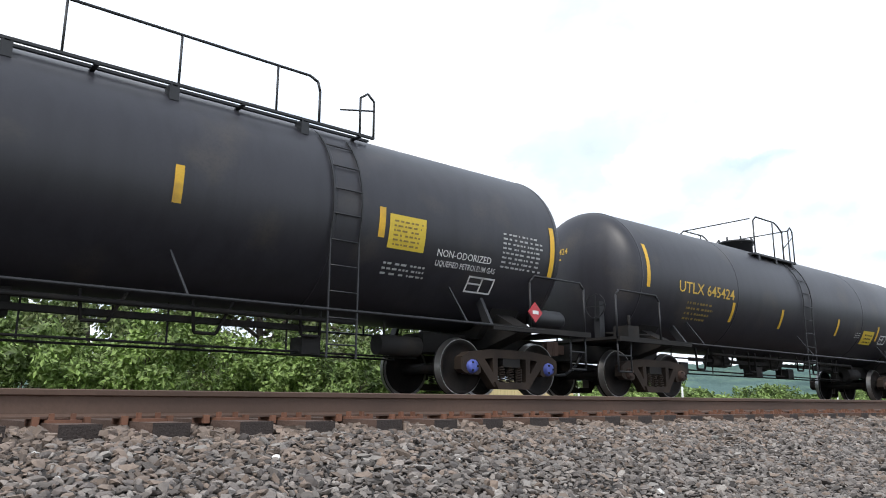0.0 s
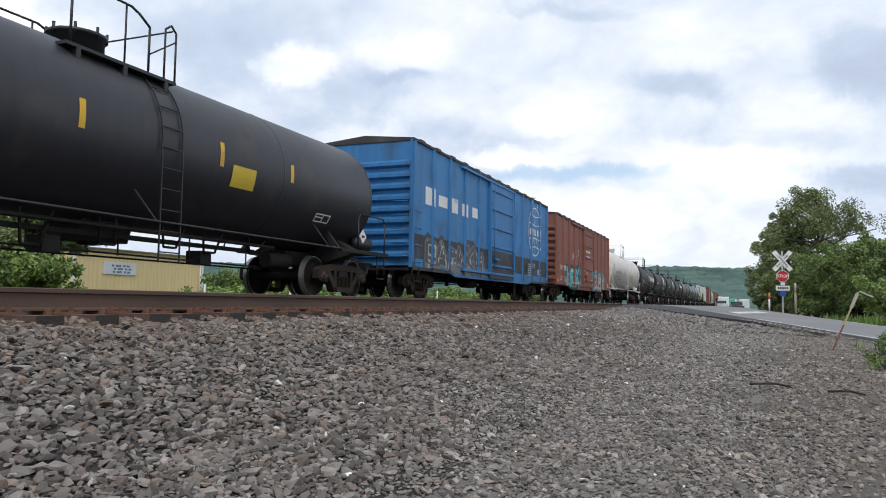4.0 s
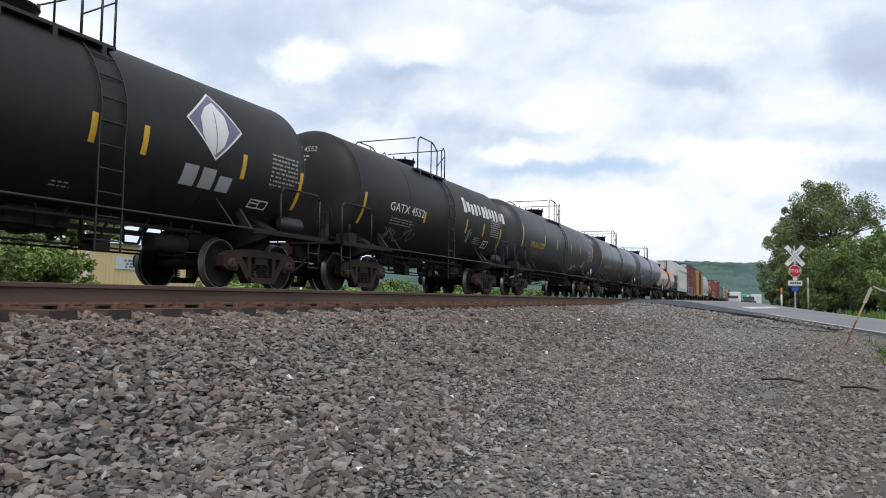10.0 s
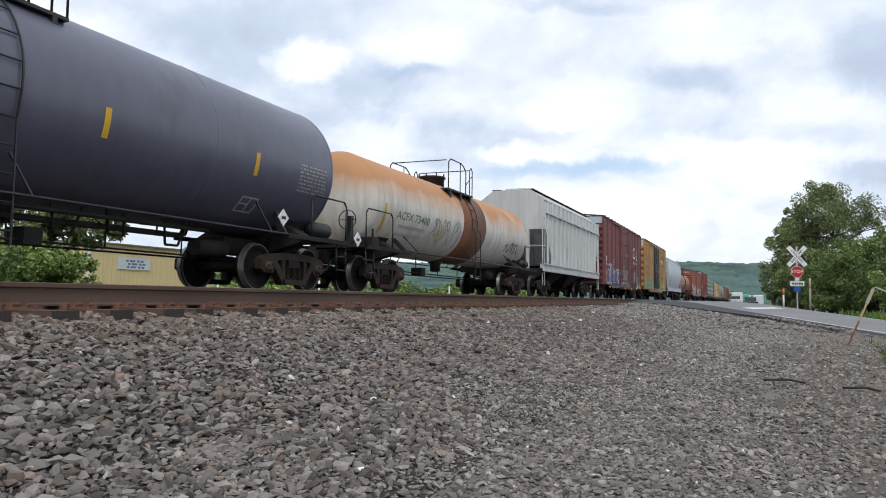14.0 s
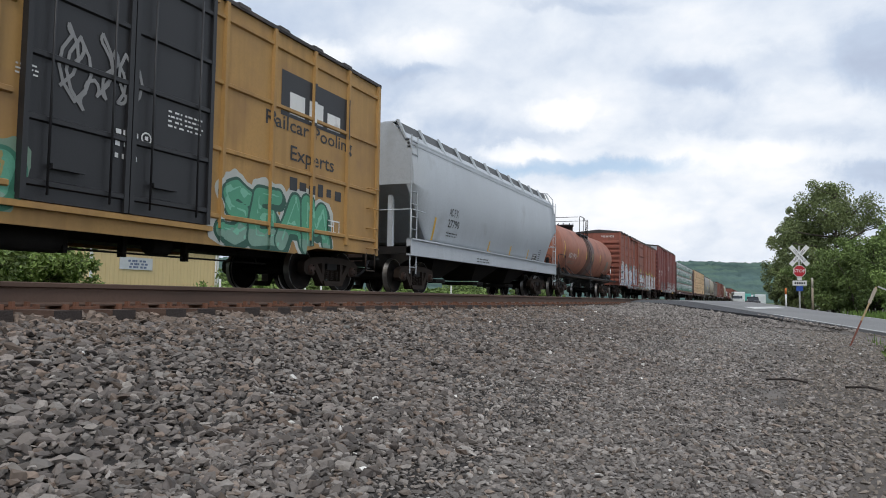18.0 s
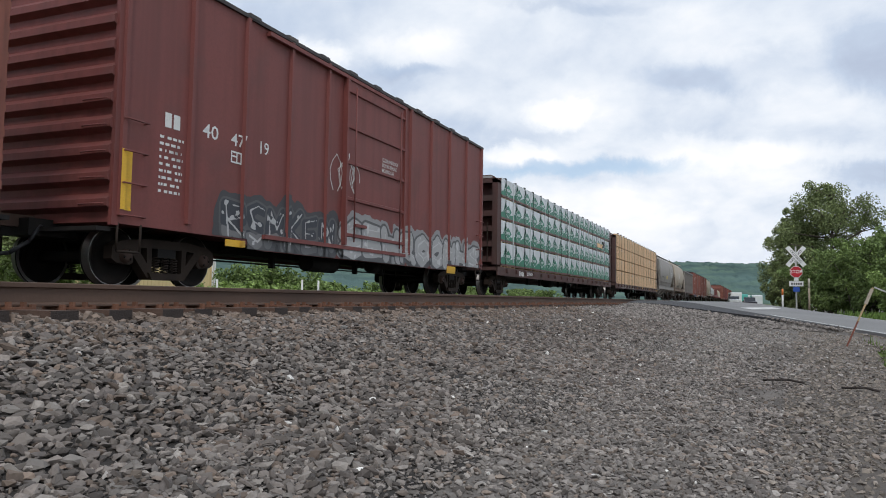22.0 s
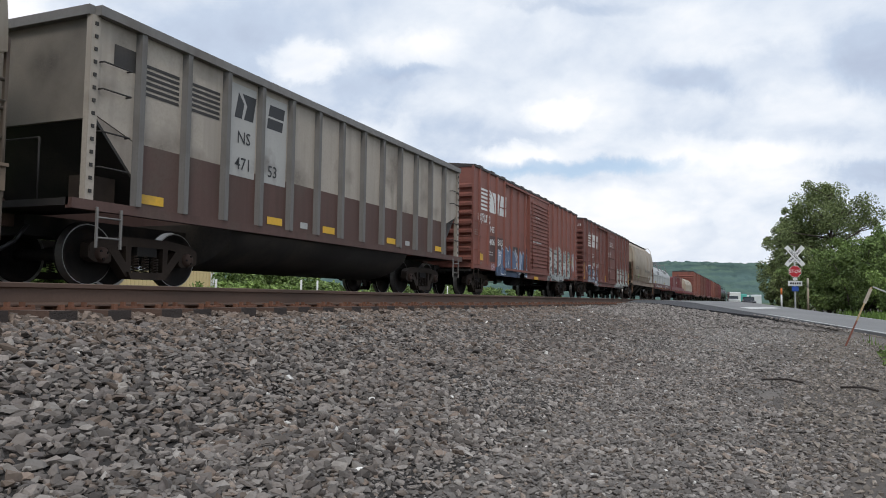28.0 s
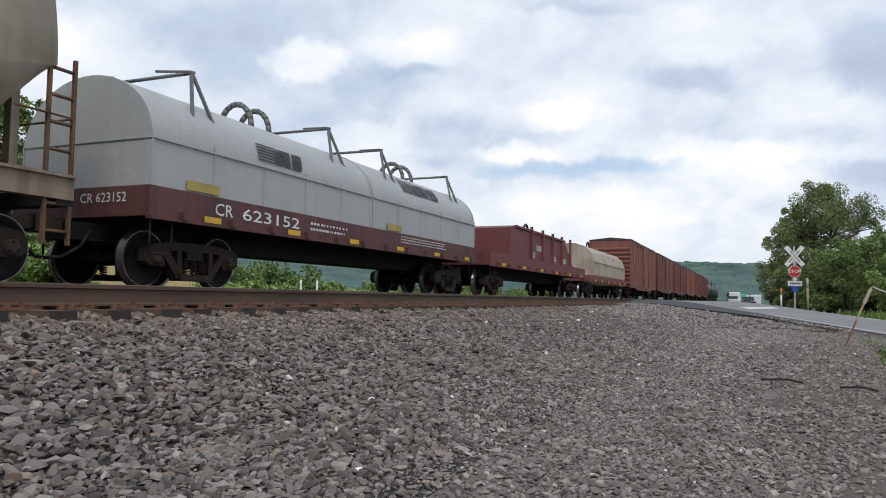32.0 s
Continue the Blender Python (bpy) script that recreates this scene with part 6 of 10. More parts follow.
def bulge_coil_car(s0, s1, label, m, hood):
    """A coil car whose one deep hood bulges over the sides down to a low belly."""
    car, h, b, x = coil_car(s0, s1, label, m, sill_z=(0.95, 1.3))
    half = [(0.9, 0.85), (1.35, 1.0), (1.47, 1.35), (1.47, 2.1), (1.3, 2.65), (0.9, 3.0), (0.4, 3.15)]
    sec = half + [(-a, z) for a, z in reversed(half)]
    g = G()
    g.prism(sec, "y", -b + 1.0, b - 1.0)
    cov = part("hood", g, hood, car, "deep stained grey coil hood with bulging sides")
    g = G()
    for y in (-b + 1.0, -1.2, 1.4, b - 1.0):
        g.prism([(a * 1.012, 2 + (z - 2) * 1.015) for a, z in sec], "y", y - 0.05, y + 0.05)
    g.box(1.46, 1.5, -b + 1, b - 1, 2.06, 2.12)
    part("hood_rib", g, hood, cov)
    pts = [(0.0, 0.45 * math.cos(a), 3.12 + 0.5 * math.sin(a)) for a in [math.pi * i / 10 for i in range(11)]]
    part("lifting_loop", G().pipe(pts, 0.06, 6), BLACK, cov)
    return car, h, b, x

# ---- the train, from the head of the clip to its tail ----
K_BLACK = paint("tank_black", (0.025, 0.024, 0.030), 0.44, dirt=0.2, dirt_col=(0.06, 0.05, 0.042), streak=0.3)
K_BROWNBLACK = paint("tank_dusty_black", (0.018, 0.0155, 0.0145), 0.55, spec=0.35, dirt=0.35, dirt_col=(0.04, 0.032, 0.027), streak=0.3)
K_BLUEBLACK = paint("tank_blue_black", (0.030, 0.030, 0.044), 0.32, dirt=0.15, dirt_col=(0.08, 0.075, 0.085), streak=0.3)
K_GREY = paint("tank_slate", (0.12, 0.125, 0.15), 0.45, dirt=0.2, dirt_col=(0.08, 0.08, 0.09), streak=0.2)
K_WHITE = paint("tank_white", (0.72, 0.675, 0.625), 0.5, dirt=0.25, dirt_col=(0.42, 0.38, 0.33), streak=0.2)
K_BEIGE = paint("tank_stained_cream", (0.66, 0.62, 0.56), 0.6, dirt=0.3, dirt_col=(0.5, 0.36, 0.24), streak=0.3)
K_ORANGE = paint("tank_rust_orange", (0.36, 0.13, 0.075), 0.55, dirt=0.35, dirt_col=(0.13, 0.06, 0.045), streak=0.35)


def rust_runs(m, col, z0, z1):
    """Rust that has run down from the fittings on top of a tank: strongest at the crown, broken into patches."""
    nt = m.node_tree
    N, L = nt.nodes.new, nt.links.new
    b = nt.nodes["Principled BSDF"]
    src = b.inputs["Base Color"].links[0].from_socket
    tc, sep, mr, no, mul, ramp, mix = N("ShaderNodeTexCoord"), N("ShaderNodeSeparateXYZ"), N("ShaderNodeMapRange"), N("ShaderNodeTexNoise"), N("ShaderNodeMath"), N("ShaderNodeValToRGB"), N("ShaderNodeMix")
    mp = N("ShaderNodeMapping")
    mp.inputs["Scale"].default_value = (0.6, 0.45, 0.25)
    L(tc.outputs["Object"], sep.inputs[0]), L(tc.outputs["Object"], mp.inputs[0]), L(mp.outputs[0], no.inputs["Vector"])
    no.inputs["Scale"].default_value, no.inputs["Detail"].default_value = 1.3, 6
    mr.inputs[1].default_value, mr.inputs[2].default_value = z0, z1
    L(sep.outputs[2], mr.inputs[0])
    mul.operation = "MULTIPLY"
    L(mr.outputs[0], mul.inputs[0]), L(no.outputs[0], mul.inputs[1])
    ramp.color_ramp.elements[0].position, ramp.color_ramp.elements[1].position = 0.2, 0.46
    L(mul.outputs[0], ramp.inputs[0])
    mix.data_type = "RGBA"
    L(ramp.outputs[0], mix.inputs[0]), L(src, mix.inputs[6])
    mix.inputs[7].default_value = (*col, 1)
    L(mix.outputs[2], b.inputs["Base Color"])


rust_runs(K_BEIGE, (0.50, 0.24, 0.10), 1.9, 3.2)
B_BROWN = paint("box_brown", (0.24, 0.082, 0.058), 0.62, dirt=0.25, dirt_col=(0.15, 0.066, 0.05))
B_RED = paint("box_oxide", (0.19, 0.052, 0.045), 0.6, dirt=0.3, dirt_col=(0.125, 0.05, 0.045))
B_MAROON = paint("box_maroon", (0.165, 0.043, 0.043), 0.6, dirt=0.3, dirt_col=(0.105, 0.042, 0.042))
B_BLUE = paint("box_blue", (0.035, 0.19, 0.44), 0.55, dirt=0.3, dirt_col=(0.04, 0.06, 0.1))
B_YELLOW = paint("box_yellow", (0.42, 0.24, 0.075), 0.6, dirt=0.4, dirt_col=(0.25, 0.14, 0.06))
H_GREY = paint("hopper_grey", (0.46, 0.49, 0.52), 0.5, streak=0.04, dirt=0.1, dirt_col=(0.33, 0.34, 0.35))
H_TAUPE = paint("hopper_taupe", (0.30, 0.28, 0.255), 0.6, dirt=0.4, dirt_col=(0.14, 0.12, 0.1))
H_TAN = paint("hopper_tan", (0.42, 0.355, 0.275), 0.6, dirt=0.45, dirt_col=(0.24, 0.17, 0.11))
H_WHITE = paint("hopper_white", (0.55, 0.56, 0.55), 0.55, dirt=0.25, dirt_col=(0.35, 0.34, 0.32))
C_HOOD = paint("coil_hood_grey", (0.39, 0.40, 0.395), 0.5, streak=0.06, dirt=0.2, dirt_col=(0.34, 0.34, 0.31))

C = [-8.9, 10.9, 27.75, 45.95, 62.4, 79.5, 96.55, 113.7, 130.6, 143.3, 156.1, 168.9, 182.0, 198.6, 215.15, 231.95, 247.4, 260.3, 278.1, 295.7, 312.3, 327.7, 347.9, 365.0, 389.2, 413.4, 427.6, 440.7, 455.65, 472.48, 489.8, 503.8, 519.6, 536.6, 551.0]
while len(C) < 44:
    C.append(C[-1] + 16.9)


def span(i):
    return C[i - 1], C[i]


def big_tank(i, shell, label, **k):
    d = dict(r=1.5, zc=2.56, deck=-0.4, deck_len=2.2, ladder_at=0.3)
    d.update(k)
    s0, s1 = span(i)
    out = tank_car(s0, s1, d.pop("r"), d.pop("zc"), shell, label, **d)
    couplers(out[0], out[1])
    return out


T = {}  # the cars by their place in the train
T[1] = big_tank(1, K_BLACK, "long black pressure tank car with a full-length top walkway", r=1.47, long_walk=True, deck=-0.5, cap=BLUECAP, ladder_at=4.3)
T[2] = big_tank(2, K_BLACK, "black tank car with yellow lettering", r=1.415, zc=2.46, deck=-0.77, ladder_at=-0.08)
T[3] = big_tank(3, K_GREY, "slate-grey tank car with dusty sides", r=1.41, zc=2.46, deck=-0.45, ladder_at=-0.55)
T[4] = big_tank(4, K_BLACK, "black tank car with white graffiti scrawls", r=1.385, zc=2.44, deck=0.30, ladder_at=-0.62)
T[5] = big_tank(5, K_BLACK, "black tank car with yellow lettering and stripes", r=1.385, zc=2.44)
T[6] = boxcar(*span(6), B_BLUE, "blue boxcar with a blackened lower side", top=4.4)
T[7] = boxcar(*span(7), B_BROWN, "brown boxcar with turquoise graffiti", top=4.35, door=(-1.2, 1.9))
T[8] = big_tank(8, K_WHITE, "white insulated tank car with black lettering", trim=WHITE, deck=0.1, deck_len=1.9, dome=0.4)
for i, l in ((9, "short black syrup tank car with a white round emblem"), (10, "short dusty black tank car with chalk scrawls"), (11, "short black tank car with a leaf emblem"), (12, "dusty black syrup tank car with white lettering")):
    T[i] = big_tank(i, K_BROWNBLACK, l, r=1.42, zc=2.46, deck=-0.65 if i == 9 else -0.42, deck_len=2.1, head_depth=0.45, dome=0.3 if i == 9 else 0.14)
T[13] = big_tank(13, K_BLACK, "black tank car with yellow lettering and a chalk tag", r=1.445, zc=2.5)
T[14] = big_tank(14, K_BLUEBLACK, "blue-black tank car with yellow lettering", r=1.455, zc=2.51)
K_SLATE = paint("tank_slate_blue", (0.10, 0.10, 0.14), 0.34, spec=0.7, dirt=0.2, dirt_col=(0.06, 0.06, 0.075), streak=0.2)
T[15] = big_tank(15, K_SLATE, "smooth blue-grey tank car with white lettering", r=1.465, ladder_at=-0.5)
T[16] = big_tank(16, K_BEIGE, "cream tank car with rusty brown stains", r=1.27, zc=2.34, band=(-0.6, 1.5, mat("rust_band", (0.2, 0.085, 0.045), 0.7, vary=0.3, scale=3, dirt=0.4, dirt_col=(0.1, 0.05, 0.03))))
T[17] = covered_hopper(*span(17), H_WHITE, "white ribbed covered hopper car", curved=False, ribs=15, top=4.2, bays=2, walk_mesh=False)
T[18] = boxcar(*span(18), B_MAROON, "tall maroon boxcar with blue and white graffiti", top=4.95, gap=1.06, door=(-2.0, 1.1), gable=H_GREY)
T[19] = boxcar(*span(19), B_YELLOW, "tall yellow boxcar with black doors and green graffiti", top=4.95, gap=1.12, door=(-1.7, 1.7), door_m=BLACK, two_doors=True, girts=4, gable=H_WHITE, gable_h=0.76, end_ribs=7)
T[20] = covered_hopper(*span(20), H_GREY, "pale grey covered hopper car with curved sides", top=4.1, inset=0.8, reach=0.08, sill_z=0.98)
T[21] = big_tank(21, K_ORANGE, "rust-orange tank car with stained sides", r=1.35, zc=2.4, shaded_belly=True, ladder_at=-0.25, band=(-0.9, 1.0, mat("sooty_band", (0.12, 0.06, 0.045), 0.6, vary=0.3, scale=3, dirt=0.5)))
T[22] = boxcar(*span(22), paint("box_bright_brown", (0.275, 0.088, 0.058), 0.62, dirt=0.25, dirt_col=(0.17, 0.07, 0.05)), "long brown boxcar covered in white graffiti", top=4.4, beads=6, door=(-1.8, 1.4))
T[23] = boxcar(*span(23), B_RED, "tall red boxcar with grey graffiti low on its side", top=4.9, door=(-1.4, 1.6), gable=H_GREY)
C_DECK = paint("flat_car_brown", (0.085, 0.04, 0.035), 0.65, dirt=0.4, dirt_col=(0.05, 0.036, 0.03))
T[24] = centerbeam(*span(24), C_DECK, "maroon lumber flat car with wrapped green and white bundles", wrapped_load)
T[25] = centerbeam(*span(25), C_DECK, "maroon lumber flat car stacked with bare yellow boards", bare_load)
T[26] = covered_hopper(*span(26), H_TAUPE, "grey-brown covered hopper car", curved=True, walk_mesh=False, top=3.93, slope_m=H_TAUPE)
SILL_RUST = paint("rusty_sill", (0.20, 0.145, 0.10), 0.7, dirt=0.6, dirt_col=(0.13, 0.055, 0.03))
GEAR_RUST = paint("rusty_gear", (0.10, 0.075, 0.055), 0.75, dirt=0.5, dirt_col=(0.06, 0.03, 0.02))
T[27] = covered_hopper(*span(27), H_TAN, "tan weathered covered hopper car with black scrawls", walk_mesh=False, top=3.93, slope_m=GEAR_RUST, reach=0.06, sill_m=SILL_RUST, gear_m=GEAR_RUST)
T[28] = coal_gondola(*span(28), "pale grey and brown high-sided coal gondola")
B_RUST = paint("box_rust_brown", (0.235, 0.084, 0.062), 0.62, dirt=0.35, dirt_col=(0.13, 0.055, 0.045))
T[29] = boxcar(*span(29), B_RUST, "red boxcar with a ribbed door and white graffiti", top=4.23, door=(-1.42, 1.70), door_ribs=18, posts=17, post_in=0.5, gap=0.81)
B_DEEP = paint("box_deep_brown", (0.165, 0.056, 0.042), 0.62, dirt=0.4, dirt_col=(0.085, 0.037, 0.031))
T[30] = boxcar(*span(30), B_DEEP, "brown boxcar with beaded side panels and graffiti", top=4.25, beads=8, door=(-1.17, 1.80), posts=13, post_in=0.87, end_ribs=10)
RUSTGEAR = paint("rust_scaled_steel", (0.16, 0.085, 0.05), 0.85, vary=0.35, scale=5, dirt=0.5, dirt_col=(0.05, 0.032, 0.025))
H_RUSTY = paint("hopper_tan_rusted", (0.40, 0.335, 0.255), 0.6, streak=0.45, vary=0.2, dirt=0.6, dirt_col=(0.19, 0.12, 0.07))
SILL_RUSTY = paint("hopper_sill_rusted", (0.30, 0.22, 0.165), 0.7, streak=0.5, vary=0.3, dirt=0.6, dirt_col=(0.12, 0.065, 0.04))
C_SILL = paint("coil_sill_maroon", (0.115, 0.04, 0.038), 0.65, streak=0.45, vary=0.25, dirt=0.55, dirt_col=(0.045, 0.027, 0.024))
T[31] = covered_hopper(*span(31), H_RUSTY, "tan covered hopper car streaked with rust", walk_mesh=False, top=4.0, inset=1.05, gear_m=RUSTGEAR, sill_m=SILL_RUSTY)
T[32] = coil_car(*span(32), "coil car with two pale grey round-topped hoods", C_SILL, C_HOOD)
T[33] = trough_coil_car(*span(33), "maroon coil car with a slope-ended steel cover", B_MAROON)
T[34] = bulge_coil_car(*span(34), "coil car with one deep stained grey hood", B_MAROON, H_TAN)
for i in range(35, 41):
    boxcar(*span(i), (B_DEEP, B_MAROON, B_BROWN)[i % 3], "red boxcar far back in the train", top=4.4, beads=5)
for i in range(41, 44):
    big_tank(i, K_BLACK, "black tank car far back in the train")

# ---- markings: lettering, reflectors, stencils, emblems as plain shapes, spray paint ----
YELLOWP = mat("yellow_panel", (0.66, 0.47, 0.04), 0.5, vary=0.1)
DIMYEL = mat("dim_yellow_print", (0.26, 0.18, 0.05), 0.7, vary=0.1)
DIMGREY = mat("dim_grey_print", (0.22, 0.2, 0.17), 0.7, vary=0.1)
FAINT = mat("faint_chalk", (0.26, 0.26, 0.26), 0.8, vary=0.2)
GREENTXT = mat("green_lettering", (0.1, 0.17, 0.12), 0.6)
GREENTAG = mat("green_tag", (0.25, 0.6, 0.15), 0.5)
VIOLET = mat("violet_grey_fill", (0.16, 0.15, 0.24), 0.5)


class Surf:
    """The outer skin of a car's near side: where a mark at (y, z) lies, what stands proud of it."""

    def __init__(self, fn, curved=False, raised=()):
        self.fn, self.curved, self.raised, self.raised_z = fn, curved, raised, ()


def clip(poly, k, lo, hi):
    """The part of a convex outline whose k-th number lies between lo and hi."""
    for lim, s in ((lo, 1), (hi, -1)):
        out = []
        for i in range(len(poly)):
            a, b = poly[i - 1], poly[i]
            da, db = s * (a[k] - lim), s * (b[k] - lim)
            if da * db < 0:
                t = da / (da - db)
                out.append((a[0] + (b[0] - a[0]) * t, a[1] + (b[1] - a[1]) * t))
            if db >= 0:
                out.append(b)
        poly = out
        if len(poly) < 3:
            return []
    return poly


def decal(g, s, poly, lift, m=0):
    pieces = [(poly, lift)]
    left, right = min(y for y, _ in poly), max(y for y, _ in poly)
    for y0, y1, d in s.raised:
        if left > y1 or right < y0:
            continue
        q = clip(poly, 0, y0, y1)
        if q:
            pieces.append((q, lift + d))
    lo, hi = min(z for _, z in poly), max(z for _, z in poly)
    for z0, z1, d in s.raised_z:
        if lo < z1 and hi > z0:
            q = clip(poly, 1, z0, z1)
            if q:
                pieces.append((q, lift + d))
    for p, h in pieces:
        if s.curved:
            z0, z1 = min(z for _, z in p), max(z for _, z in p)
            n = max(1, int((z1 - z0) / 0.13) + 1)
            bands = [clip(p, 1, z0 + (z1 - z0) * i / n, z0 + (z1 - z0) * (i + 1) / n) for i in range(n)]
        else:
            bands = [p]
        for b in bands:
            if len(b) >= 3:
                g.add([s.fn(y, z, h) for y, z in b], [tuple(range(len(b)))], m)


def tank_surf(w):
    r, zc = w
    return Surf(lambda y, z, h: ((r + h) * math.cos((z - zc) / r), y, zc + (r + h) * math.sin((z - zc) / r)), True)


def flat_surf(x, raised=()):
    return Surf(lambda y, z, h: (x + h, y, z), False, raised)


def hood_surf(x, sh, top):
    return Surf(lambda y, z, h: (x * math.sqrt(max(0.05, 1 - max(0, (z - sh) / (top - sh)) ** 2)) + h + 0.01, y, z + (h + 0.01 if z > sh else 0)), True)


def finish(g, name, m, i, label=""):
    if g.f:
        me = g.mesh(name, *(m if isinstance(m, tuple) else (m,)))
        return part(name, me, None, T[i][0], label)


def word(i, text, y0, y1, z, h, m):
    me = text_mesh(text, h / 0.7, m, "LEFT")
    xs = [v.co.x for v in me.vertices]
    a, k = min(xs), (y1 - y0) / (max(xs) - min(xs))
    g = G()
    for p in me.polygons:
        decal(g, SURF[i], [(y0 + (me.vertices[q].co.x - a) * k, z + me.vertices[q].co.y) for q in p.vertices], 0.008)
    finish(g, "lettering", m, i)


def print_rows(i, y0, y1, z0, z1, rows, m, seed):
    rnd = random.Random(seed)
    g = G()
    dz = (z1 - z0) / rows
    for k in range(rows):
        y = y0
        end = y1 - rnd.uniform(0, 0.15) * (y1 - y0)
        while y < end - 0.02:
            w = min(rnd.uniform(0.035, 0.13), end - y)
            decal(g, SURF[i], [(y, z0 + k * dz), (y + w * 0.8, z0 + k * dz), (y + w * 0.8, z0 + (k + 0.4) * dz), (y, z0 + (k + 0.4) * dz)], 0.009)
            y += w + rnd.choice((0.012, 0.012, 0.05))
    finish(g, "small_print", m, i)


def rect(g, i, y0, y1, z0, z1, lift=0.006, m=0):
    decal(g, SURF[i], [(y0, z0), (y1, z0), (y1, z1), (y0, z1)], lift, m)


def sheet(i, y0, y1, z0, z1, m, name):
    g = G()
    rect(g, i, y0, y1, z0, z1, 0.006)
    finish(g, "reflector" if m is YELLOW else name, m, i)


def stripe(i, y, z0, z1, m=None):
    g = G()
    rect(g, i, y - 0.055, y + 0.055, z0, z1)
    finish(g, "reflector", m or YELLOW, i)


def stencil_box(i, y0, y1, z0, z1, m):
    g = G()
    t = 0.03
    for a, b, c, d in ((y0, y1, z0, z0 + t), (y0, y1, z1 - t, z1), (y0, y0 + t, z0 + t, z1 - t), (y1 - t, y1, z0 + t, z1 - t), ((y0 + y1) / 2, (y0 + y1) / 2 + t, z0 + t, z1 - t), (y0 + t, (y0 + y1) / 2, (z0 + z1) / 2, (z0 + z1) / 2 + t)):
        rect(g, i, a, b, c, d, 0.009)
    finish(g, "stencil", m, i)


def block_letters(i, y0, y1, z0, z1, n, m):
    """A trade name as a row of plain blocks."""
    g = G()
    w = (y1 - y0) / n
    for k in range(n):
        top = z1 if k in (0, n // 2) else z0 + (z1 - z0) * 0.78
        a, b = y0 + k * w + w * 0.12, y0 + (k + 1) * w - w * 0.12
        if n > 3:  # short upright bars of uneven width
            f = (1.0, 0.82, 0.7, 0.95, 0.78)[k * 3 % 5]
            rect(g, i, a, a + (b - a) * f, z0 + (z1 - z0) * (0.12 if k % 3 == 1 else 0.0), top - (z1 - z0) * (0.1 if k % 4 == 2 else 0.0), 0.008)
        else:
            rect(g, i, a, b, z0, top, 0.008)
    finish(g, "trade_name", m, i, "row of plain blocks in place of a trade name")


def band_stroke(g, i, pts, w, lift, m=0):
    for (a, b), (c, d) in zip(pts, pts[1:]):
        lift += 0.00006
        u = Vector((c - a, d - b))
        if u.length < 1e-4:
            continue
        u.normalize()
        n, e = Vector((-u.y, u.x)) * w / 2, u * w * 0.3
        decal(g, SURF[i], [(a - e.x + n.x, b - e.y + n.y), (a - e.x - n.x, b - e.y - n.y), (c + e.x - n.x, d + e.y - n.y), (c + e.x + n.x, d + e.y + n.y)], lift, m)


def loop_pts(y, z, ry, rz, n=28, a0=0, a1=2 * math.pi):
    return [(y + ry * math.cos(a0 + (a1 - a0) * k / n), z + rz * math.sin(a0 + (a1 - a0) * k / n)) for k in range(n + 1)]


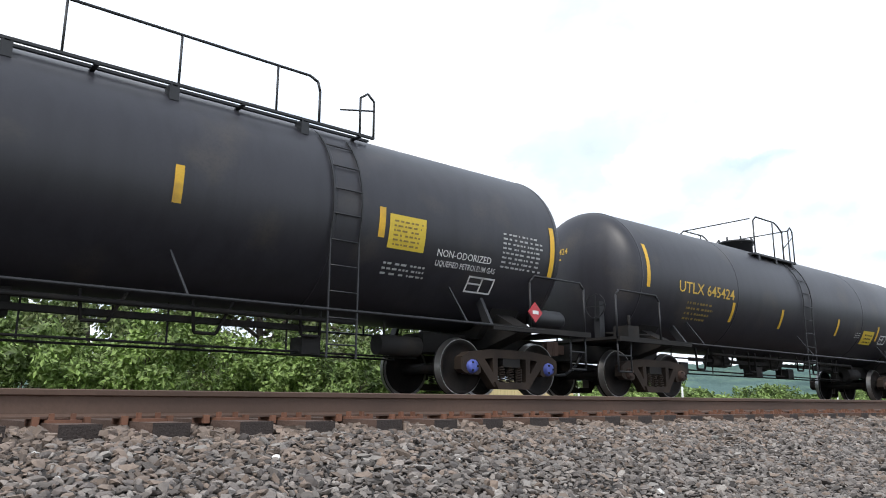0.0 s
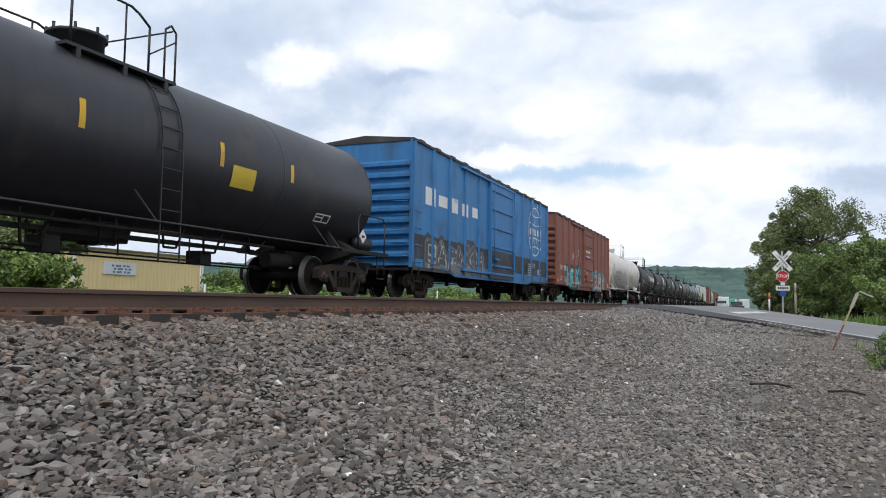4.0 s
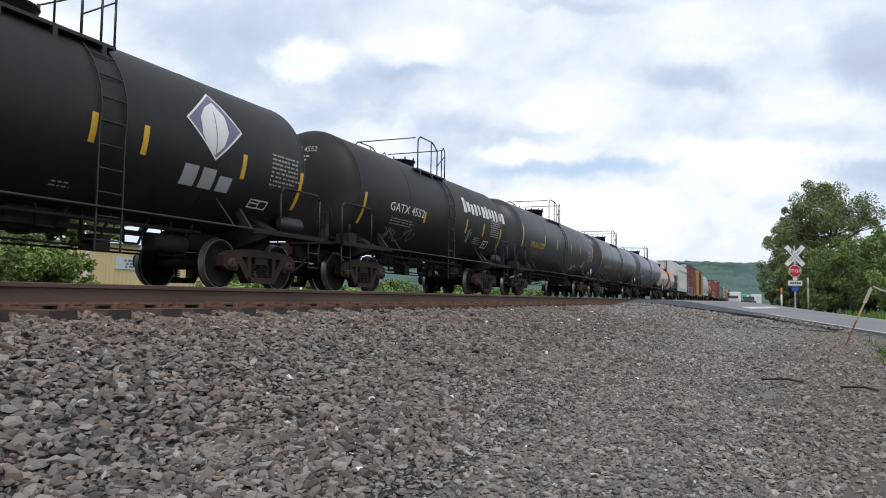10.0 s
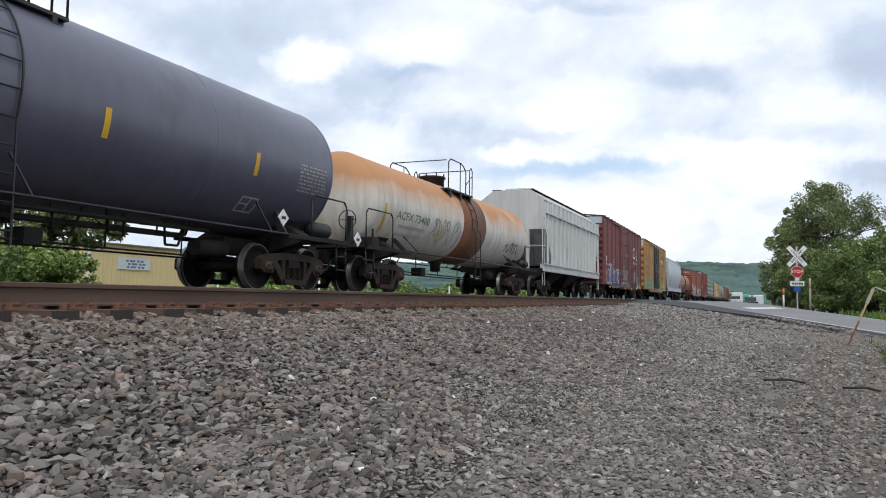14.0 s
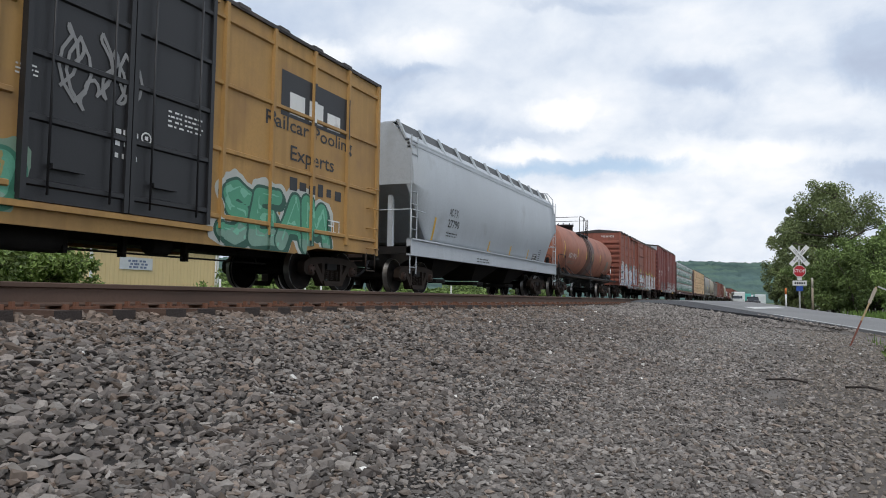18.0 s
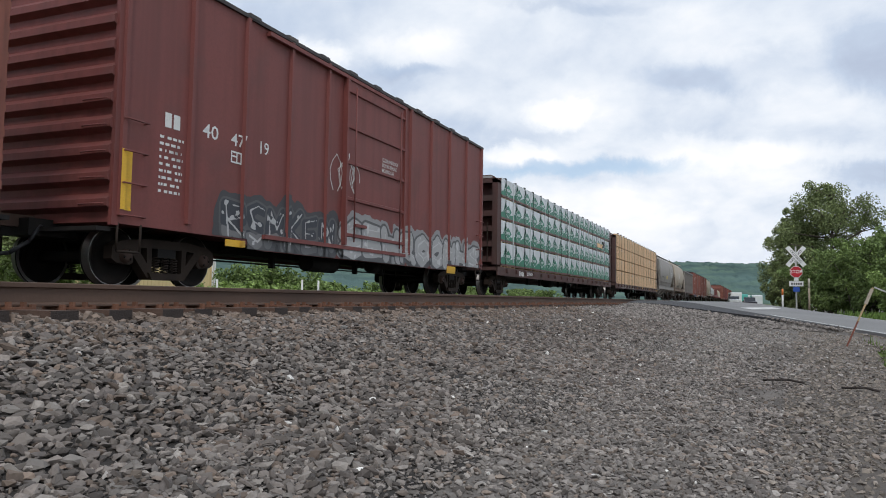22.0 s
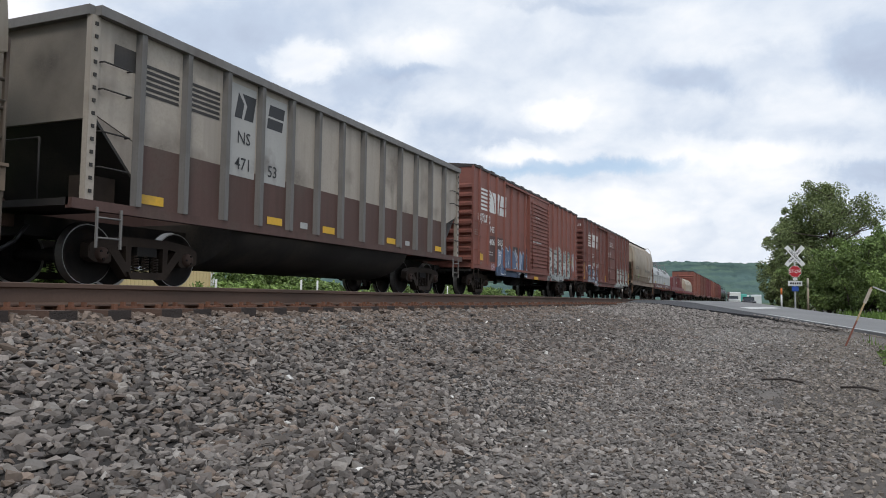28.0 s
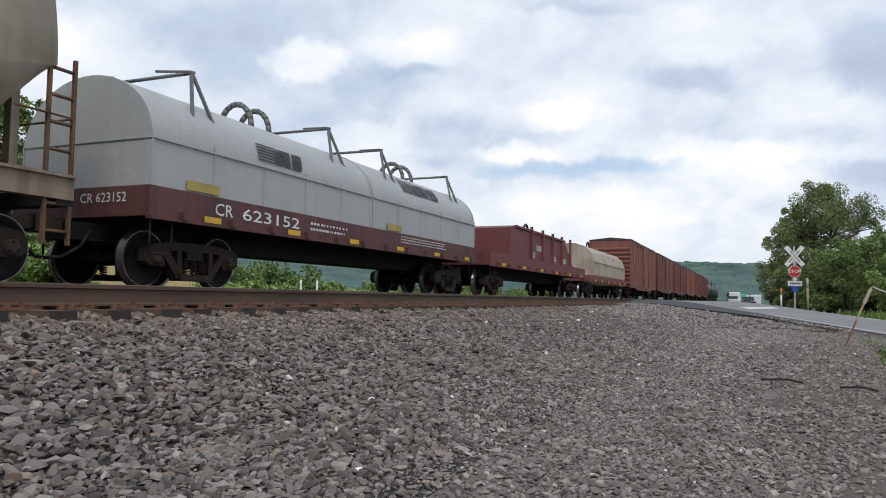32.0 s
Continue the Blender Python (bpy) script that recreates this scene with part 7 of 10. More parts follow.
def emblem(i, y, z, ry, rz, kind):
    g = G()
    if kind == "globe":
        w = 0.05
        band_stroke(g, i, loop_pts(y, z, ry, rz, 40), w, 0.008)
        for f in (0.35, 0.72):
            for s in (-1, 1):
                band_stroke(g, i, [(y - ry * math.sqrt(1 - f * f), z + s * rz * f * 0.95), (y, z + s * rz * (f - 0.1)), (y + ry * math.sqrt(1 - f * f), z + s * rz * f * 0.95)], w * 0.8, 0.008)
        for s in (-1, 1):
            band_stroke(g, i, loop_pts(y, z + s * rz * 0.85, ry * 0.45, rz * 0.6, 10, -s * 0.1 * math.pi + (math.pi if s > 0 else 0), -s * 0.9 * math.pi + (math.pi if s > 0 else 0)), w * 0.8, 0.008)
            band_stroke(g, i, [(y, z + s * rz * 0.25), (y, z + s * rz)], w * 0.8, 0.008)
        for k in range(5):
            q = y - ry * 0.85 + k * ry * 0.36 + (0.1 if k > 2 else 0)
            rect(g, i, q, q + ry * 0.24, z - rz * 0.16, z + rz * 0.1, 0.014)
        finish(g, "round_emblem", WHITE, i, "white round emblem of lines and blocks")
        return
    if kind in ("disc", "plain"):
        decal(g, SURF[i], loop_pts(y, z, ry, rz, 28)[:-1], 0.008)
        ob = finish(g, "round_emblem", WHITE if kind == "disc" else mat("faded_white", (0.5, 0.48, 0.44), 0.6, vary=0.2, scale=6, dirt=0.35, dirt_col=(0.33, 0.28, 0.22)), i, "plain white disc emblem")
        g = G()
        if kind == "disc":
            for k in range(6):
                band_stroke(g, i, [(y - ry * 0.3, z - rz * (0.75 - k * 0.13)), (y + ry * (0.4 + 0.08 * k), z - rz * (0.75 - k * 0.13))], 0.025, 0.012)
            for k in range(5):
                band_stroke(g, i, loop_pts(y - ry * 0.2, z, ry * (0.2 + 0.16 * k), rz * 0.9, 8, -1.1, 1.3), 0.02, 0.012)
            finish(g, "emblem_line", BLACK, i)
        return
    if kind == "leaf":
        d = [(y - ry, z), (y + ry * 0.08, z + rz), (y + ry, z + rz * 0.02), (y + ry * 0.02, z - rz * 0.9)]
        decal(g, SURF[i], d, 0.006, 1)
        band_stroke(g, i, d + [d[0]], 0.035, 0.009)
        leaf = [(y + ry * p, z + rz * q) for p, q in ((-0.5, -0.32), (-0.52, 0.12), (-0.3, 0.45), (0.1, 0.72), (0.42, 0.36), (0.48, -0.1), (0.3, -0.5), (-0.02, -0.8), (-0.3, -0.62))]
        decal(g, SURF[i], leaf, 0.009)
        band_stroke(g, i, [(y + ry * 0.0, z - rz * 0.75), (y + ry * 0.02, z + rz * 0.4)], 0.02, 0.012, 1)
        finish(g, "leaf_emblem", (WHITE, VIOLET), i, "plain leaf shape on a lozenge")
        return
    if kind == "ring":
        band_stroke(g, i, loop_pts(y, z, ry, rz, 20), 0.025, 0.008)
        rect(g, i, y - ry * 0.35, y + ry * 0.35, z - 0.03, z + 0.03, 0.009)
    elif kind == "worm":
        band_stroke(g, i, [(y + ry * p, z + rz * q) for p, q in ((-0.12, 0.85), (-0.7, 0.9), (-0.88, 0.75), (-0.95, 0.45), (-0.95, -0.3), (-0.85, -0.6), (-0.65, -0.7), (-0.15, -0.65), (0.0, -0.5), (0.06, -0.2), (0.06, 0.5), (0.12, 0.72), (0.24, 0.75), (0.32, 0.6), (0.62, -0.75), (0.7, -0.9), (0.82, -0.88), (0.9, -0.7), (0.92, 0.5))], 0.15, 0.008)
    else:
        for k in range(6):  # stripes running into two heavy slanting blocks, one slit aslant, one slit across
            rect(g, i, y - ry, y - ry * (0.18 - 0.02 * k), z + rz * (0.66 - k * 0.3), z + rz * (0.82 - k * 0.3), 0.008)
        for pl in (((-0.3, -0.85), (0.08, -0.85), (-0.02, 0.3), (-0.2, 0.8)), ((0.12, -0.85), (0.36, -0.85), (0.46, 0.8), (-0.12, 0.8), (0.04, 0.3)), ((0.45, -0.85), (0.9, -0.85), (0.94, -0.2), (0.48, -0.2)), ((0.49, -0.1), (0.95, -0.1), (1.0, 0.8), (0.56, 0.8))):
            decal(g, SURF[i], [(y + ry * p, z + rz * q) for p, q in pl], 0.0095)
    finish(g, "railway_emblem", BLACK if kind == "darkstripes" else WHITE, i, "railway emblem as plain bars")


def tag_scrawl(i, y0, y1, z0, z1, m, seed, n, w):
    """A thin hand-drawn tag of loops and slashes."""
    rnd = random.Random(seed)
    g = G()
    p = [(y0 + (y1 - y0) * (k / n) + rnd.uniform(-0.1, 0.1) * (y1 - y0) / 2, rnd.uniform(z0, z1) if k % 2 else rnd.choice((z0, z1)) * 0.6 + (z0 + z1) * 0.2) for k in range(n)]
    fine = []
    for k in range(len(p) - 1):
        a, b = Vector(p[k]), Vector(p[k + 1])
        bow = Vector((b.y - a.y, a.x - b.x)) * 0.25 * rnd.choice((-1, 1))
        for q in range(4):
            t = q / 4
            fine.append(tuple(a.lerp(b, t) + bow * 4 * t * (1 - t)))
    band_stroke(g, i, fine, w, 0.009)
    finish(g, "scrawl", m, i, "hand-drawn chalk or spray scrawl")


GLYPHS = {
    "K": [[(0.1, 0), (0.12, 1)], [(0.85, 1), (0.2, 0.48), (0.9, 0)]],
    "E": [[(0.85, 0.95), (0.15, 0.9), (0.1, 0.05), (0.9, 0.08)], [(0.15, 0.5), (0.7, 0.52)]],
    "S": [[(0.88, 0.85), (0.5, 1), (0.1, 0.78), (0.3, 0.55), (0.75, 0.45), (0.88, 0.2), (0.5, 0), (0.08, 0.12)]],
    "O": [[(0.5, 1), (0.12, 0.75), (0.12, 0.25), (0.5, 0), (0.88, 0.25), (0.88, 0.75), (0.5, 1)]],
    "A": [[(0.05, 0), (0.5, 1), (0.95, 0)], [(0.25, 0.35), (0.75, 0.35)]],
    "R": [[(0.12, 0), (0.12, 1), (0.75, 0.9), (0.78, 0.6), (0.15, 0.48), (0.92, 0)]],
    "M": [[(0.05, 0), (0.15, 1), (0.5, 0.4), (0.85, 1), (0.95, 0)]],
    "H": [[(0.12, 0), (0.15, 1)], [(0.85, 0), (0.88, 0.95)], [(0.15, 0.5), (0.85, 0.5)]],
    "N": [[(0.1, 0), (0.12, 1), (0.85, 0.05), (0.9, 1)]],
    "T": [[(0.02, 0.95), (0.98, 0.95)], [(0.5, 0.95), (0.5, 0)]],
    "B": [[(0.12, 0), (0.12, 1), (0.7, 0.92), (0.7, 0.6), (0.15, 0.5), (0.85, 0.42), (0.8, 0.08), (0.12, 0)]],
}
PIECES = {3: "KESO", 2: "EORSAN", 17: "MHKRESE", 4: "ROSEN", 6: "SEAM", 16: "ENRSO", 11: "REBHS", 24: "EERBHS", 9: "MESENO", 23: "TEA"}


def outline_cells(g, i, F, ys, zs, lift):
    """The region where the field is negative, cut along its smooth edge; whole cells join into runs."""
    ins = F < 0
    ny, nz = len(ys) - 1, len(zs) - 1
    for b in range(nz):
        run = None
        for a in range(ny + 1):
            full = a < ny and ins[a, b] and ins[a + 1, b] and ins[a, b + 1] and ins[a + 1, b + 1]
            if full:
                run = a if run is None else run
                continue
            if run is not None:
                decal(g, SURF[i], [(ys[run], zs[b]), (ys[a], zs[b]), (ys[a], zs[b + 1]), (ys[run], zs[b + 1])], lift)
                run = None
            if a == ny:
                break
            c = [(a, b), (a + 1, b), (a + 1, b + 1), (a, b + 1)]
            if not any(ins[p] for p in c):
                continue
            out = []
            for k in range(4):
                p, q = c[k], c[(k + 1) % 4]
                if ins[p]:
                    out.append((ys[p[0]], zs[p[1]]))
                if ins[p] != ins[q]:
                    t = F[p] / (F[p] - F[q])
                    out.append((ys[p[0]] + (ys[q[0]] - ys[p[0]]) * t, zs[p[1]] + (zs[q[1]] - zs[p[1]]) * t))
            if len(out) >= 3:
                decal(g, SURF[i], out, lift)


def line_field(Y, Z, pts):
    d = np.full(Y.shape, 9.0)
    for (a, b), (c, e) in zip(pts, pts[1:]):
        u, v = c - a, e - b
        t = np.clip(((Y - a) * u + (Z - b) * v) / max(1e-9, u * u + v * v), 0, 1)
        d = np.minimum(d, np.hypot(Y - a - t * u, Z - b - t * v))
    return d


def sprayed_shards(i, y0, y1, z0, z1, cols, seed, n):
    """A sprayed piece of sharp interlocked shards, each with a pale rim, over a dark ground."""
    rnd = random.Random(seed)
    ms = tuple(mat("shard_%02d%02d%02d" % tuple(int(c * 99) for c in q), q, 0.6, vary=0.2, scale=3) for q in cols) + (mat("spray_rim", (0.68, 0.70, 0.72), 0.6, vary=0.2),)
    g = G()
    h, w = z1 - z0, (y1 - y0) / n * 1.35
    ground = [(y0, z0), (y1, z0)] + [(y1 - (y1 - y0) * k / n, z0 + h * rnd.uniform(0.55, 0.85)) for k in range(n + 1)]
    for a, b in zip(ground[2:], ground[3:]):
        decal(g, SURF[i], [(b[0], z0), (a[0], z0), a, b], 0.004, 0)
    for k in range(n):
        y, lean = y0 + (y1 - y0) / n * (k + rnd.uniform(0.1, 0.9)), rnd.uniform(-0.9, 0.9) * w
        za, zb = z0 + h * rnd.uniform(0.0, 0.35), z0 + h * rnd.uniform(0.7, 1.0)
        pts = [(y - w * rnd.uniform(0.5, 0.9), za), (y + w * rnd.uniform(0.0, 0.8), za + h * rnd.uniform(-0.02, 0.2)), (y + lean + w * rnd.uniform(0.4, 0.9), zb - h * rnd.uniform(0, 0.3)), (y + lean - w * rnd.uniform(0.0, 0.7), zb)]
        pts = [(min(max(p, y0), y1), min(max(q, z0), z1)) for p, q in pts]
        cy, cz = sum(p for p, _ in pts) / 4, sum(q for _, q in pts) / 4
        lift = 0.005 + 0.0008 * k
        if k % 3:
            decal(g, SURF[i], pts, lift, 4)
        decal(g, SURF[i], [(cy + (p - cy) * 0.88, cz + (q - cz) * 0.93) for p, q in pts], lift + 0.0004, rnd.choice((1, 1, 2, 2, 3)))
    tagged(finish(g, "graffiti", ms, i, "sprayed piece of blue-grey and white shards"), kind="stuff")


def graffiti(i, y0, y1, z0, z1, letters, cols, seed, w):
    """A sprayed piece: drifting cloud, rim, fat overlapping letters, faded feet and thin inner lines, coat over coat."""
    rnd = random.Random(seed)
    fade = tuple(0.55 * c + 0.45 * 0.33 for c in cols[2])
    cols = list(cols) + [fade]
    ms = [mat("spray_%02d%02d%02d" % tuple(int(c * 99) for c in q), q, 0.6, vary=0.16, scale=3, dirt=0.15, dirt_col=tuple(c * 0.7 for c in q)) for q in cols]
    word_ = PIECES.get(seed) or "".join(rnd.choice("KESOARMHNB") for _ in range(letters))
    b = T[i][2]
    z0 = max(z0, 0.72)
    n = len(word_)
    lw = (y1 - y0) / n
    fat = min(0.40, max(0.10, lw * 0.36))
    cell = 0.034 if lw > 0.5 else 0.026
    ys = np.arange(y0 - 0.3, y1 + 0.3, cell)
    zs = np.arange(z0 - 0.02, z1 + 0.25, cell)
    Y, Z = np.meshgrid(ys, zs, indexing="ij")
    wob = np.array([[noise.noise((p * 1.6, q * 1.6, seed)) for q in zs] for p in ys])
    fine = np.array([[noise.noise((p * 5, q * 5, seed + 40)) for q in zs] for p in ys])
    D, lines = [], []
    for k, ch in enumerate(word_):
        lean, top, bot = rnd.uniform(-0.14, 0.14), rnd.uniform(0.82, 1.0), rnd.uniform(0.0, 0.08)
        d = np.full(Y.shape, 9.0)
        for poly in GLYPHS[ch]:
            pts = [(y0 + (k + 0.02 + p * 0.96 + lean * q) * lw, z0 + fat * 0.45 + (z1 - z0 - fat * 0.9) * (bot + (top - bot) * q) + rnd.uniform(-0.04, 0.04)) for p, q in poly]
            d = np.minimum(d, line_field(Y, Z, pts))
            lines.append([(p + fat * 0.12, q + fat * 0.14) for p, q in pts])
        D.append(d - fat * 0.5 * (1 + 0.5 * wob))
    rim = 0.10 * fat + 0.022
    F = np.full(Y.shape, 9.0)
    for k in range(n):
        g = D[k]
        for j in range(k + 1, n):
            g = np.maximum(g, rim - D[j])
        F = np.minimum(F, g)
    A = D[0]
    for d in D[1:]:
        A = np.minimum(A, d)
    foot = np.where(np.abs(ys) > b - 3.0, 0.885, 0.71)[:, None] - Z  # nothing below the sill
    cloud = A - 0.16 - 0.12 * wob - 0.07 * fine
    hi = np.full(Y.shape, 9.0)
    for q in lines:
        hi = np.minimum(hi, line_field(Y, Z, q) - 0.015 - 0.02 * np.maximum(0, wob))
    hi = np.maximum(np.maximum(hi, F + fat * 0.12), 0.02 - np.abs(wob))
    low = np.maximum(F, Z - z0 - (z1 - z0) * (0.26 + 0.22 * wob + 0.1 * fine))
    spots = np.maximum(F + 0.02, 0.43 - np.abs(fine) * 1.0)
    shadow = np.full(Y.shape, 9.0)
    sh = max(1, int(0.07 / cell))
    shadow[sh:, :-sh] = A[:-sh, sh:]
    G5 = [G() for _ in range(5)]
    for k, f, lift in ((0, cloud, 0.004), (1, np.minimum(A - rim, shadow - rim), 0.0065), (2, F, 0.009), (4, low, 0.0115), (3, np.minimum(hi, spots), 0.014)):
        outline_cells(G5[k], i, np.maximum(f, foot), ys, zs, lift)
    for k, g in enumerate(G5):
        if g.f:
            tagged(finish(g, "graffiti", ms[k], i), "spray-painted graffiti in several colours" if k == 2 else "", kind="stuff")


SURF = {}
for i_, t_ in T.items():
    SURF[i_] = tank_surf(t_[3]) if isinstance(t_[3], tuple) else flat_surf(t_[3], t_[4] if len(t_) > 4 else ())
sheet(6, -7.58, 7.58, 0.78, 1.80, mat("sooted_black", (0.03, 0.032, 0.038), 0.6, vary=0.2, scale=4, dirt=0.4, dirt_col=(0.09, 0.1, 0.12)), "painted_band")
HOOD_ = hood_surf(1.40, 2.3, 3.4)
SURF[32] = Surf(lambda y, z, h: (1.484 + h, y, z) if z < 1.55 else HOOD_.fn(y, z, h), True)
for i_ in (6, 7, 18, 19, 22, 23, 29, 30):
    SURF[i_].raised_z = [(0.68, 1.1, 0.0135)]
BEADS_ = [0.9 + 0.35 + (4.4 - 0.9 - 0.6) * k / 5 for k in range(6)]
SURF[22].raised_z += [(z - 0.035, z + 0.035, 0.0295) for z in BEADS_]


def hopper_surf(top, half=1.55, zb=1.42):
    """The bulging side of a hopper above its sill."""
    def at(y, z, h):
        u = (z - zb) / (top - zb)
        return ((half * (0.86 + 0.537 * u - 0.497 * u * u) if z > zb else half + 0.002) + h, y, z)
    return Surf(at, True)


for i_, top_ in ((20, 4.1), (26, 3.93), (27, 3.93), (31, 4.0)):
    SURF[i_] = hopper_surf(top_)
word(1, "NON-ODORIZED", 5.97, 7.09, 2.06, 0.11, WHITE)
word(1, "LIQUEFIED PETROLEUM GAS", 5.97, 7.22, 1.91, 0.09, WHITE)
print_rows(1, 7.31, 8.30, 2.04, 2.66, 8, GREYTXT, 3)
sheet(1, 5.03, 5.70, 2.06, 2.56, YELLOWP, "panel")
print_rows(1, 5.11, 5.66, 2.11, 2.52, 6, DIMYEL, 4)
stripe(1, 1.96, 2.17, 2.63)
stripe(1, 4.90, 2.19, 2.63)
stripe(1, 8.50, 2.00, 2.88)
print_rows(1, 5.04, 5.93, 1.66, 1.90, 3, GREYTXT, 5)
stencil_box(1, 6.71, 7.28, 1.54, 1.83, WHITE)
placard(T[1][0], 8.04, 1.36, 1.47, RED)
word(2, "UTLX 645424", -5.84, -3.65, 2.17, 0.23, YELTXT)
print_rows(2, -5.47, -4.42, 1.59, 2.06, 4, DIMYEL, 6)
stripe(2, -6.92, 2.15, 3.05)
stripe(2, -3.62, 1.66, 2.12)
stripe(2, -1.31, 1.66, 2.15)
stripe(2, 1.88, 1.68, 2.15)
sheet(2, 3.62, 4.39, 1.53, 1.95, YELLOWP, "panel")
print_rows(2, 3.79, 4.37, 1.59, 1.92, 3, BLACK, 4)
stripe(2, 4.62, 1.68, 2.12)
stencil_box(2, 4.86, 5.34, 1.60, 1.88, WHITE)
print_rows(2, 5.93, 6.88, 2.00, 2.63, 8, GREYTXT, 7)
stripe(2, 7.04, 2.16, 3.03)
placard(T[2][0], 6.33, 1.44, 1.47, None)
print_rows(2, 3.12, 3.48, 1.71, 1.90, 3, GREYTXT, 8)
word(3, "UTLX 63483", -7.10, -4.65, 2.13, 0.19, YELTXT)
stripe(3, -7.69, 2.18, 2.86)
stripe(3, -4.35, 2.18, 2.61)
stripe(3, -1.45, 2.20, 2.65)
stripe(3, 1.15, 2.23, 2.66)
stripe(3, 4.28, 2.32, 2.64)
tag_scrawl(3, 1.33, 2.57, 1.40, 2.03, FAINT, 11, 30, 0.025)
print_rows(3, 6.44, 7.41, 2.00, 2.59, 7, GREYTXT, 9)
stencil_box(3, 5.28, 5.76, 1.68, 1.93, WHITE)
placard(T[3][0], 7.08, 1.48, 1.47, None)
word(4, "UTLX 669149", -5.71, -3.44, 2.19, 0.22, YELTXT)
stripe(4, -6.76, 2.15, 3.03)
stripe(4, -3.60, 2.24, 2.68)
stripe(4, 1.26, 2.22, 2.66)
stripe(4, 3.92, 2.33, 2.72)
tag_scrawl(4, -0.15, 0.9, 2.12, 2.70, WHITE, 12, 16, 0.055)
tag_scrawl(4, -0.23, 0.98, 1.62, 2.02, FAINT, 43, 16, 0.045)
LOOPS_ = [(0.38, 2.3), (0.62, 2.42), (0.93, 2.36), (1.04, 2.24), (0.82, 2.14), (0.47, 2.2), (0.22, 2.06), (0.47, 1.95), (0.77, 1.92)]
g_ = G()
band_stroke(g_, 4, LOOPS_, 0.07, 0.011)
finish(g_, "scrawl", WHITE, 4, "fat looping white spray line")
sheet(4, 5.80, 6.85, 2.10, 2.52, DIMYEL, "panel")
stencil_box(4, 4.97, 5.38, 1.78, 2.03, WHITE)
print_rows(4, -5.25, -3.52, 1.84, 2.07, 3, DIMYEL, 9)
word(5, "UTLX 674316", -5.89, -3.79, 2.10, 0.22, YELTXT)
print_rows(5, -5.50, -4.05, 1.66, 2.16, 4, DIMYEL, 10)
stripe(5, -6.94, 2.03, 2.92)
stripe(5, -3.66, 2.23, 2.68)
stripe(5, -1.44, 2.25, 2.67)
stripe(5, 1.57, 2.24, 2.67)
stripe(5, 3.78, 2.29, 2.66)
sheet(5, 1.89, 2.58, 1.93, 2.33, YELLOWP, "panel")
stencil_box(5, 4.96, 5.57, 1.59, 1.80, WHITE)
placard(T[5][0], -8.92, 1.24, 1.47, None)
placard(T[5][0], 6.72, 1.44, 1.47, None)
emblem(6, 5.42, 3.04, 1.03, 1.05, "globe")
print_rows(6, 4.36, 4.84, 1.10, 1.65, 6, WHITE, 11)
print_rows(6, 5.10, 5.51, 1.47, 1.67, 3, WHITE, 12)
stencil_box(6, 5.89, 6.29, 1.17, 1.40, WHITE)
stripe(6, 4.02, 1.06, 1.46)
stripe(6, 6.35, 1.04, 1.89)
block_letters(6, -6.83, -1.84, 2.71, 3.23, 5, WHITE)
graffiti(6, -6.65, -1.52, 0.80, 1.75, 6, ((0.05,0.055,0.06),(0.16,0.17,0.18),(0.07,0.075,0.08),(0.42,0.43,0.44)), 5, 0.10)
word(7, "SNC 202", -6.78, -5.37, 1.64, 0.24, WHITE)
print_rows(7, -6.69, -6.20, 1.11, 1.35, 3, WHITE, 13)
print_rows(7, -5.89, -5.48, 1.09, 1.36, 2, WHITE, 14)
graffiti(7, -5.21, -1.86, 0.47, 1.96, 4, ((0.05,0.03,0.05),(0.02,0.05,0.06),(0.05,0.42,0.45),(0.7,0.72,0.7)), 3, 0.26)
graffiti(7, -5.99, -5.31, 0.64, 1.38, 2, ((0.09,0.05,0.16),(0.12,0.06,0.22),(0.16,0.09,0.26),(0.45,0.42,0.06)), 21, 0.30)
graffiti(7, 1.51, 5.99, 0.57, 1.88, 6, ((0.05,0.40,0.46),(0.03,0.035,0.04),(0.36,0.32,0.28),(0.55,0.53,0.5)), 9, 0.13)
tag_scrawl(7, -3.84, -3.62, 2.20, 2.89, WHITE, 31, 7, 0.030)
tag_scrawl(7, -3.06, -1.98, 1.97, 2.96, WHITE, 32, 9, 0.020)
print_rows(7, -0.89, -0.06, 1.67, 2.00, 4, WHITE, 15)
print_rows(7, -0.67, 0.87, 2.59, 3.21, 2, WHITE, 16)
sheet(7, -4.19, -3.69, 1.09, 1.23, YELLOW, "panel")
sheet(7, -1.18, -0.71, 1.25, 1.38, YELLOW, "panel")
sheet(7, 0.91, 1.39, 1.22, 1.36, YELLOW, "panel")
sheet(7, -7.62, -7.12, 0.98, 1.17, YELLOW, "panel")
sheet(7, 7.08, 7.58, 1.01, 1.34, YELLOW, "panel")
word(8, "UTLX 901991", -5.69, -3.65, 2.16, 0.25, BLACK)
word(8, "LD LMT  179800 LB  81550 KG", -5.70, -3.58, 1.98, 0.09, BLACK)
word(8, "LT WT   83200 LB  37750 KG  NEW 2-96", -5.70, -2.79, 1.78, 0.09, BLACK)
TIRED_ = mat("tired_reflector", (0.30, 0.15, 0.06), 0.6, vary=0.25, scale=12)
stripe(8, -6.74, 1.95, 2.83, TIRED_)
stripe(8, -3.65, 2.15, 2.60, TIRED_)
stripe(8, -1.31, 2.16, 2.58, TIRED_)
stripe(8, 1.49, 2.15, 2.57)
stripe(8, 4.35, 2.17, 2.59)
sheet(8, 2.34, 3.13, 2.04, 2.37, YELLOWP, "panel")
stencil_box(8, -3.30, -3.04, 2.15, 2.35, BLACK)
